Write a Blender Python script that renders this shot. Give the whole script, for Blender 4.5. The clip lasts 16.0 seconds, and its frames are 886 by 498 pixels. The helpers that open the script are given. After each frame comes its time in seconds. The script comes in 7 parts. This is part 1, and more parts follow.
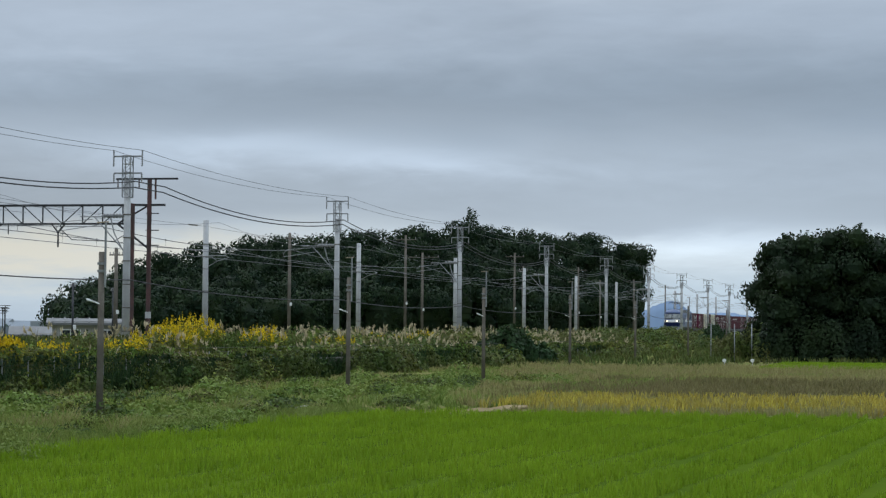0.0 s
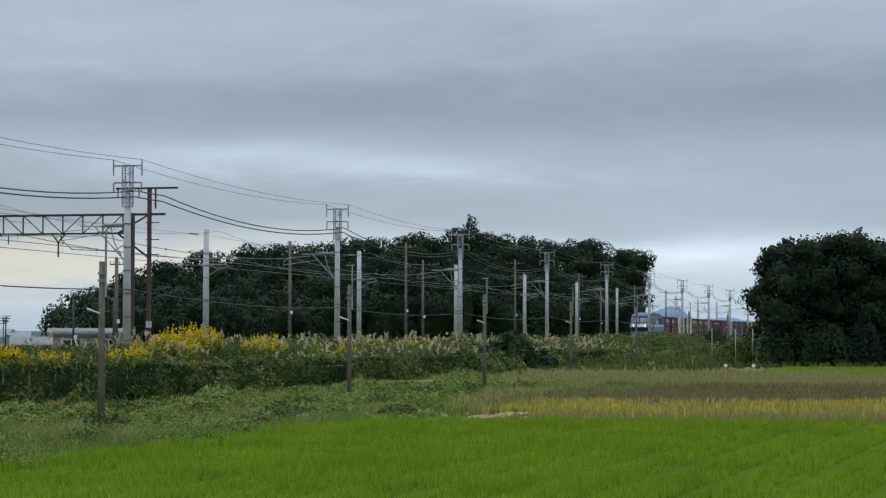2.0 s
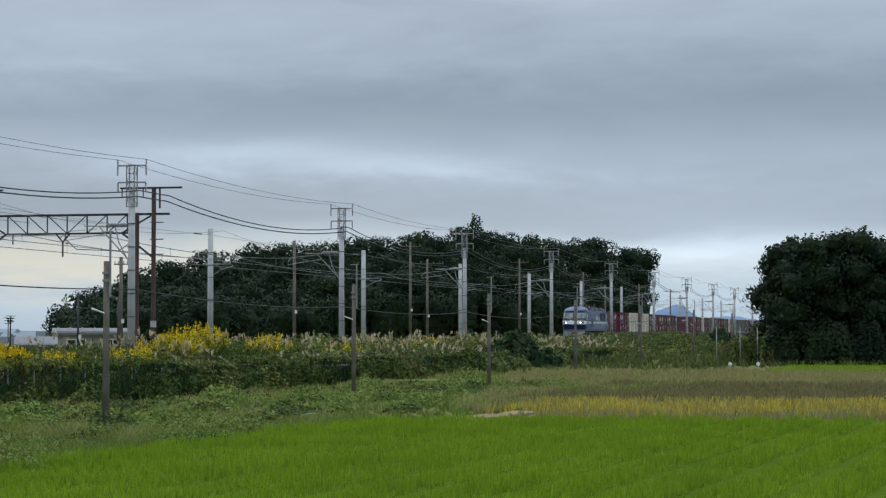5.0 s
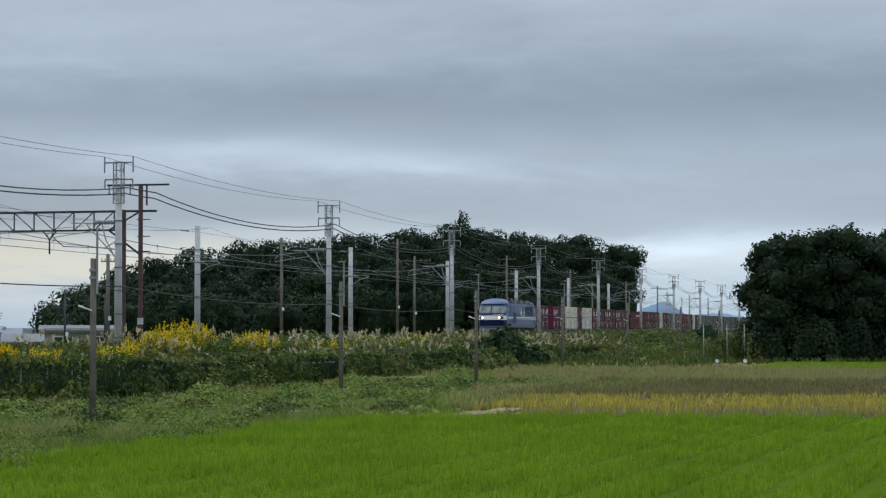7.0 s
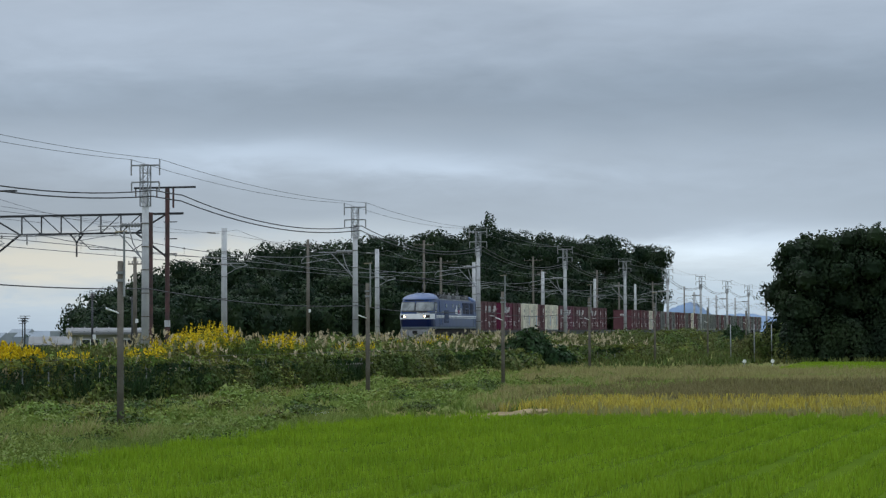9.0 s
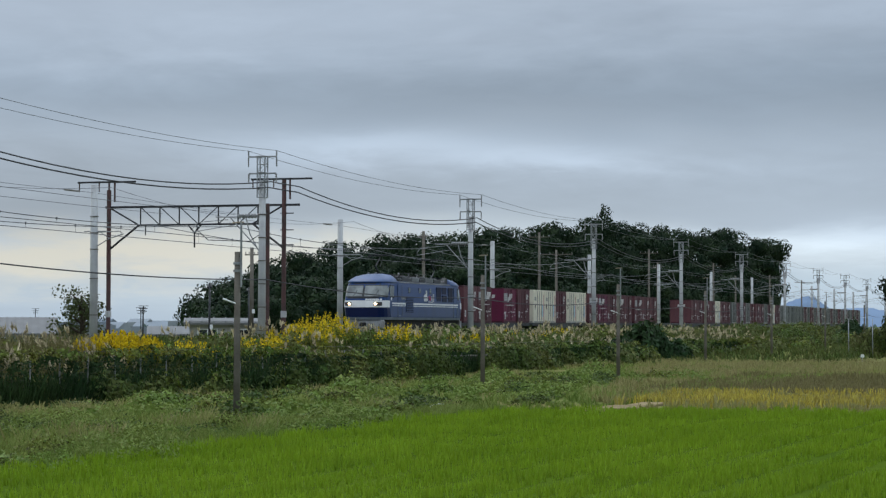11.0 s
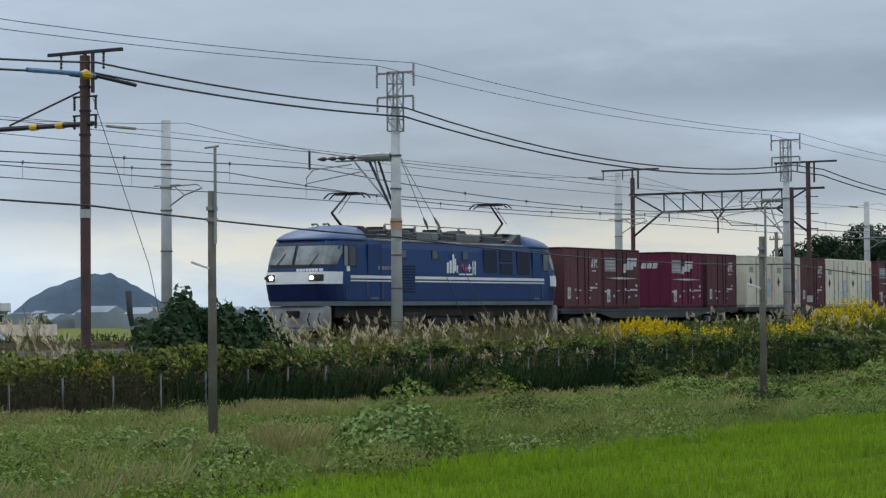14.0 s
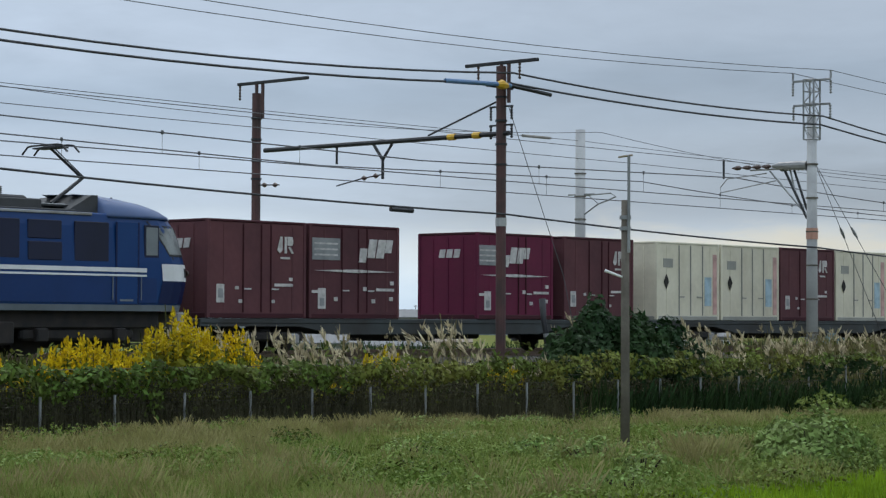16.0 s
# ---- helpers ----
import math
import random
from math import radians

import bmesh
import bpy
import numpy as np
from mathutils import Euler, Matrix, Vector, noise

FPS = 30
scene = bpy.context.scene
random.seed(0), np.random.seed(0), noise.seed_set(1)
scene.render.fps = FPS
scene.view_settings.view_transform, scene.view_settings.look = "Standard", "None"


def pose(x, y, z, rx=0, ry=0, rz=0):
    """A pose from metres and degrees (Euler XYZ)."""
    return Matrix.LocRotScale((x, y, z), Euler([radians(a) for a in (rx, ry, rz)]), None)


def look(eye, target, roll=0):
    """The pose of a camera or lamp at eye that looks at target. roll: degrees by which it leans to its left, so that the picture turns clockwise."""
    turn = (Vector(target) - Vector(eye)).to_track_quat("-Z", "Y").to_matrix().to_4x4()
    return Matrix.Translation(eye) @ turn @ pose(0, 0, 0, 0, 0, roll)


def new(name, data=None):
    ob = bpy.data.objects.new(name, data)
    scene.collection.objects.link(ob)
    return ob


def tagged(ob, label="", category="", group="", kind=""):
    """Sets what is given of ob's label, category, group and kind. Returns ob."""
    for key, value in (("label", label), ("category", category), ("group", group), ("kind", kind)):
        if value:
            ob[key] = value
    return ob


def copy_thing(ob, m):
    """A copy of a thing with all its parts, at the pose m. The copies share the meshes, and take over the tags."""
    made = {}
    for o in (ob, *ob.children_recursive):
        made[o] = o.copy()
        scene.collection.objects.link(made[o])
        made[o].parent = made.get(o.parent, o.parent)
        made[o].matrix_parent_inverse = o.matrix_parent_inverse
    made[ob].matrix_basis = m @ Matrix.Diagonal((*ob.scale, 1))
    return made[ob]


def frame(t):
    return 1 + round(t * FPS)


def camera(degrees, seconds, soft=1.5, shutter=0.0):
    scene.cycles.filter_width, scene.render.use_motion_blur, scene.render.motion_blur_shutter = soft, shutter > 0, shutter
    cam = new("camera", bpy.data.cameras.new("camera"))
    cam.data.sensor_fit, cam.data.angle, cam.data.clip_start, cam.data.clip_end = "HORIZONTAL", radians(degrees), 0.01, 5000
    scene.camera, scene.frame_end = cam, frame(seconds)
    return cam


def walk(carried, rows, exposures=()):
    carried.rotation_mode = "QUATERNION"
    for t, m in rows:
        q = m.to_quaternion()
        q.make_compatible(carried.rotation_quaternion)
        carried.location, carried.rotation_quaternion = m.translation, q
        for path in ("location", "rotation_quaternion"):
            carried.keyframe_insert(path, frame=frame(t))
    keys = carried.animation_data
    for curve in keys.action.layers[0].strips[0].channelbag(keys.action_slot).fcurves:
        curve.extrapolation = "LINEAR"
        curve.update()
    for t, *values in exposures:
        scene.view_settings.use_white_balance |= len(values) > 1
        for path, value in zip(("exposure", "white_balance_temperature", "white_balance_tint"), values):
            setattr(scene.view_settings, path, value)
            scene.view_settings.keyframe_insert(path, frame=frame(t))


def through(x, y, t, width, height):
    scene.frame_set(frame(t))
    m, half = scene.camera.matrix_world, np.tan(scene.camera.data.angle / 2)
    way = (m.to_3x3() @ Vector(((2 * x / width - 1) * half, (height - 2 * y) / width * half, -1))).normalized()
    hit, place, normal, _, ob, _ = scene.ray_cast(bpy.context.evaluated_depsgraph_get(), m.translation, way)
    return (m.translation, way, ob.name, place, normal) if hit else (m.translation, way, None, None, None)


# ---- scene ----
# Camera: a hand-held pan from one spot beside the field. Rows: seconds, turn to the left of the track, tilt up, roll.
EYE = 2.5
PAN = [
    (0.0, 13.076, 2.066, 0.488),
    (0.5, 13.201, 2.112, 0.298),
    (1.0, 13.243, 2.172, 0.159),
    (1.5, 13.182, 2.236, 0.109),
    (2.0, 13.085, 2.257, 0.071),
    (2.5, 13.033, 2.237, 0.014),
    (3.0, 13.097, 2.225, -0.001),
    (3.5, 13.235, 2.207, -0.033),
    (6.0, 13.079, 2.252, -0.090),
    (6.5, 12.962, 2.212, -0.123),
    (7.0, 12.858, 2.155, -0.062),
    (7.5, 12.783, 2.123, -0.059),
    (8.0, 12.808, 2.101, -0.018),
    (8.2, 12.880, 2.119, -0.120),
    (10.3, 15.261, 2.077, 0.050),
    (10.5, 15.580, 2.002, 0.058),
    (11.0, 16.641, 1.983, 0.107),
    (11.5, 18.165, 1.922, 0.187),
    (12.0, 20.199, 1.874, 0.123),
    (12.5, 22.594, 1.828, 0.006),
    (13.0, 25.154, 1.743, -0.210),
    (13.5, 27.831, 1.663, -0.427),
    (14.0, 30.560, 1.652, -0.496),
    (14.5, 33.401, 1.691, -0.438),
    (15.0, 35.942, 1.740, -0.261),
    (15.5, 38.541, 1.809, 0.007),
    (16.0, 41.558, 1.918, 0.226),
]
cam = camera(23.315, 16.0, soft=1.3)
walk(cam, [(t, pose(0, 0, EYE, 90 + tilt, 0, turn) @ pose(0, 0, 0, 0, 0, roll)) for t, turn, tilt, roll in PAN])


# ---- world and light ----
def sky_world():
    w = bpy.data.worlds.new("overcast_sky")
    scene.world = w
    w.use_nodes = True
    nt = w.node_tree
    nt.nodes.clear()
    N, L = nt.nodes.new, nt.links.new
    out, bg = N("ShaderNodeOutputWorld"), N("ShaderNodeBackground")
    tc, sep = N("ShaderNodeTexCoord"), N("ShaderNodeSeparateXYZ")
    L(tc.outputs["Generated"], sep.inputs[0])

    def mth(op, a, b=None, c=None):
        n = N("ShaderNodeMath")
        n.operation = op
        for i, v in enumerate((a, b, c)):
            if v is None:
                continue
            if isinstance(v, (int, float)):
                n.inputs[i].default_value = v
            else:
                L(v, n.inputs[i])
        return n.outputs[0]

    def ramp(fac, stops, mode="EASE"):
        n = N("ShaderNodeValToRGB")
        n.color_ramp.interpolation = mode
        e = n.color_ramp.elements
        while len(e) < len(stops):
            e.new(0.5)
        for el, (p, c) in zip(e, stops):
            el.position, el.color = p, (*c, 1)
        L(fac, n.inputs[0])
        return n.outputs[0]

    def mix(fac, a, b, kind="MIX"):
        n = N("ShaderNodeMix")
        n.data_type, n.blend_type = "RGBA", kind
        for s, v in ((0, fac), (6, a), (7, b)):
            if isinstance(v, (int, float)):
                n.inputs[s].default_value = v
            elif isinstance(v, tuple):
                n.inputs[s].default_value = (*v, 1)
            else:
                L(v, n.inputs[s])
        return n.outputs[2]

    z = sep.outputs["Z"]
    up = mth("MAXIMUM", z, 0.0)
    # clear sky behind the clouds
    sky = N("ShaderNodeTexSky")
    sky.sky_type, sky.sun_disc = "NISHITA", False
    sky.sun_elevation, sky.sun_rotation = SUN_EL, SUN_ROT
    clear = mix(1.0, sky.outputs[0], (0.09, 0.09, 0.09), "MULTIPLY")
    # cloud deck: long soft banks, seen edge-on towards the horizon
    com = N("ShaderNodeCombineXYZ")
    L(sep.outputs["X"], com.inputs[0]), L(sep.outputs["Y"], com.inputs[1]), L(mth("MULTIPLY", up, 4.2), com.inputs[2])

    def cloud(scale, detail, dist, at, rough=0.55):
        mp = N("ShaderNodeMapping")
        mp.inputs["Location"].default_value = at
        L(com.outputs[0], mp.inputs[0])
        n = N("ShaderNodeTexNoise")
        n.inputs["Scale"].default_value, n.inputs["Detail"].default_value = scale, detail
        n.inputs["Roughness"].default_value, n.inputs["Distortion"].default_value = rough, dist
        L(mp.outputs[0], n.inputs["Vector"])
        return mth("SUBTRACT", n.outputs["Fac"], 0.5)

    big, mid, small = cloud(3.0, 3, 0.3, (1.3, 0.4, 0.2)), cloud(7.0, 5, 0.6, (4.1, 2.0, 0.7)), cloud(26.0, 5, 0.4, (0.2, 3.0, 1.1), 0.6)
    warped = mth("ADD", up, mth("ADD", mth("MULTIPLY", big, 0.05), mth("MULTIPLY", mid, 0.028)))
    col = ramp(warped, [(0.0, (0.42, 0.54, 0.66)), (0.018, (0.50, 0.62, 0.72)), (0.034, (0.55, 0.64, 0.71)), (0.055, (0.37, 0.445, 0.53)), (0.078, (0.375, 0.45, 0.54)),
                        (0.108, (0.285, 0.355, 0.44)), (0.138, (0.37, 0.44, 0.53)), (0.19, (0.49, 0.555, 0.63)), (0.30, (0.42, 0.48, 0.55))])
    tone = mth("ADD", 1.0, mth("ADD", mth("MULTIPLY", mid, 0.34), mth("MULTIPLY", small, 0.16)))
    grey = N("ShaderNodeCombineXYZ")
    for i in range(3):
        L(tone, grey.inputs[i])
    col = mix(1.0, col, grey.outputs[0], "MULTIPLY")
    # the warm break in the cloud, low down, round the place of the sun
    gx, gy = math.sin(radians(-29)), math.cos(radians(-29))
    toward = mth("ADD", mth("MULTIPLY", sep.outputs["X"], gx), mth("MULTIPLY", sep.outputs["Y"], gy))
    near = ramp(toward, [(0.966, (0, 0, 0)), (0.998, (1, 1, 1))])
    el = ramp(mth("ADD", up, mth("MULTIPLY", mth("ADD", small, mid), 0.03)), [(0.010, (0.0, 0.0, 0.0)), (0.019, (0.4, 0.4, 0.4)), (0.029, (1, 1, 1)), (0.050, (0, 0, 0))])
    col = mix(mth("MULTIPLY", near, mth("MULTIPLY", el, 0.55)), col, (0.93, 0.84, 0.63))
    # the deck thins out round to the left
    sx, sy = math.sin(radians(-66)), math.cos(radians(-66))
    side = mth("ADD", mth("MULTIPLY", sep.outputs["X"], sx), mth("MULTIPLY", sep.outputs["Y"], sy))
    col = mix(1.0, col, ramp(side, [(0.82, (1.0, 1.02, 1.05)), (0.97, (1.36, 1.38, 1.42))]), "MULTIPLY")
    # single banks in the deck: turn to the left, height in degrees, breadth, depth, gain
    turn_ = mth("MULTIPLY", mth("ARCTAN2", mth("MULTIPLY", sep.outputs["X"], -1.0), sep.outputs["Y"]), 57.2958)
    turn_ = mth("ADD", turn_, mth("MULTIPLY", mid, 9.0))
    high_ = mth("MULTIPLY", mth("ARCSINE", z), 57.2958)
    high_ = mth("ADD", high_, mth("ADD", mth("MULTIPLY", mid, 1.1), mth("MULTIPLY", small, 0.7)))
    total = None
    for a, e, sa, se, gain in ((19.0, 4.75, 4.0, 0.5, 0.28), (13.6, 4.3, 2.6, 0.38, 0.34), (12.0, 6.1, 15.0, 0.9, -0.06), (3.0, 6.4, 6.0, 1.2, -0.04), (23.5, 7.8, 5.0, 1.0, 0.05),
                               (6.0, 2.3, 3.6, 0.6, 0.42), (17.0, 4.7, 6.0, 0.5, 0.12), (29.0, 1.8, 9.0, 1.5, -0.14), (24.0, 5.5, 4.0, 3.0, -0.04), (39.5, 3.2, 4.0, 1.6, -0.15), (30.0, 6.8, 6.0, 1.6, 0.13), (26.5, 3.4, 8.0, 1.0, -0.16), (33.0, 2.6, 4.0, 0.4, 0.12)):
        q = mth("ADD", mth("POWER", mth("ABSOLUTE", mth("DIVIDE", mth("SUBTRACT", turn_, a), sa)), 2.0), mth("POWER", mth("ABSOLUTE", mth("DIVIDE", mth("SUBTRACT", high_, e), se)), 2.0))
        lobe = mth("MULTIPLY", mth("EXPONENT", mth("MULTIPLY", q, -1.0)), gain)
        total = lobe if total is None else mth("ADD", total, lobe)
    bank = N("ShaderNodeCombineXYZ")
    for i in range(3):
        L(mth("ADD", total, 1.0), bank.inputs[i])
    col = mix(1.0, col, bank.outputs[0], "MULTIPLY")
    # an overcast deck is brighter overhead than at the horizon
    rise = ramp(up, [(0.2, (1, 1, 1)), (0.7, (3.0, 2.95, 2.85))])
    col = mix(1.0, col, rise, "MULTIPLY")
    col = mix(0.94, clear, col)
    L(col, bg.inputs["Color"])
    bg.inputs["Strength"].default_value = 1.0
    L(bg.outputs[0], out.inputs[0])


SUN_EL, SUN_ROT = radians(38), radians(-30)
sky_world()
sun = new("sun", bpy.data.lights.new("sun", "SUN"))
sun.data.energy, sun.data.angle, sun.data.color = 0.7, radians(40), (1.0, 0.95, 0.88)
sun.matrix_world = look((0, 0, 60), (0.62 * 60 * math.sin(radians(60)), -0.62 * 60 * math.cos(radians(60)), 0))
scene.view_settings.exposure = 0.0


# ---- materials ----
def material(name, color, rough=0.7, metal=0.0, scale=3.0, vary=0.25, bump=0.15, second=None, fine=30.0, island=0.0, piece=0.0, coords="Object"):
    """A surface with stains at a large scale, grain at a fine one, relief and wear."""
    m = bpy.data.materials.new(name)
    m.use_nodes = True
    nt = m.node_tree
    N, L = nt.nodes.new, nt.links.new
    bs = nt.nodes["Principled BSDF"]
    tc = N("ShaderNodeTexCoord")
    a, b = N("ShaderNodeTexNoise"), N("ShaderNodeTexNoise")
    for n, s, d in ((a, scale, 4), (b, fine, 3)):
        n.inputs["Scale"].default_value, n.inputs["Detail"].default_value = s, d
        L(tc.outputs[coords], n.inputs["Vector"])
    mx = N("ShaderNodeMix")
    mx.data_type = "RGBA"
    second = second or tuple(c * (1 - vary) for c in color)
    mx.inputs[6].default_value, mx.inputs[7].default_value = (*color, 1), (*second, 1)
    r = N("ShaderNodeMapRange")
    r.inputs[1].default_value, r.inputs[2].default_value = 0.38, 0.66
    L(a.outputs["Fac"], r.inputs[0]), L(r.outputs[0], mx.inputs[0])
    hsv = N("ShaderNodeHueSaturation")
    L(mx.outputs[2], hsv.inputs["Color"])
    ad = N("ShaderNodeMath")
    ad.operation = "MULTIPLY_ADD"
    L(b.outputs["Fac"], ad.inputs[0])
    ad.inputs[1].default_value, ad.inputs[2].default_value = vary, 1 - vary / 2
    last = ad.outputs[0]
    if island or piece:
        src = N("ShaderNodeNewGeometry").outputs["Random Per Island"] if island else N("ShaderNodeObjectInfo").outputs["Random"]
        amt = island or piece
        k = N("ShaderNodeMath")
        k.operation = "MULTIPLY_ADD"
        L(src, k.inputs[0])
        k.inputs[1].default_value, k.inputs[2].default_value = amt * 2, 1 - amt
        t = N("ShaderNodeMath")
        t.operation = "MULTIPLY"
        L(last, t.inputs[0]), L(k.outputs[0], t.inputs[1])
        last = t.outputs[0]
        h = N("ShaderNodeMath")
        h.operation = "MULTIPLY_ADD"
        L(src, h.inputs[0])
        h.inputs[1].default_value, h.inputs[2].default_value = 0.05 * amt, 0.5 - 0.025 * amt
        L(h.outputs[0], hsv.inputs["Hue"])
    L(last, hsv.inputs["Value"])
    L(hsv.outputs[0], bs.inputs["Base Color"])
    bs.inputs["Roughness"].default_value, bs.inputs["Metallic"].default_value = rough, metal
    if rough >= 0.85:
        bs.inputs["Specular IOR Level"].default_value = 0.0 if rough >= 0.9 else 0.08
    if bump:
        bp = N("ShaderNodeBump")
        bp.inputs["Strength"].default_value, bp.inputs["Distance"].default_value = bump, 0.02
        L(b.outputs["Fac"], bp.inputs["Height"]), L(bp.outputs[0], bs.inputs["Normal"])
    return m


def glowing(name, color, strength):
    m = bpy.data.materials.new(name)
    m.use_nodes = True
    bs = m.node_tree.nodes["Principled BSDF"]
    bs.inputs["Base Color"].default_value = (*color, 1)
    bs.inputs["Emission Color"].default_value, bs.inputs["Emission Strength"].default_value = (*color, 1), strength
    return m


def leafy(name, color, second, vary=0.5, through=0.25):
    """Leaves and blades: light passes through them, and each differs a little."""
    m = material(name, color, 0.55, 0, 0.35, 0.25, 0, second, 3.0, island=vary)
    nt = m.node_tree
    bs, out = nt.nodes["Principled BSDF"], nt.nodes["Material Output"]
    tr, ad = nt.nodes.new("ShaderNodeBsdfTranslucent"), nt.nodes.new("ShaderNodeMixShader")
    src = bs.inputs["Base Color"].links[0].from_socket
    nt.links.new(src, tr.inputs[0])
    ad.inputs[0].default_value = through
    nt.links.new(bs.outputs[0], ad.inputs[1]), nt.links.new(tr.outputs[0], ad.inputs[2])
    nt.links.new(ad.outputs[0], out.inputs[0])
    bs.inputs["Specular IOR Level"].default_value = 0.08
    return m


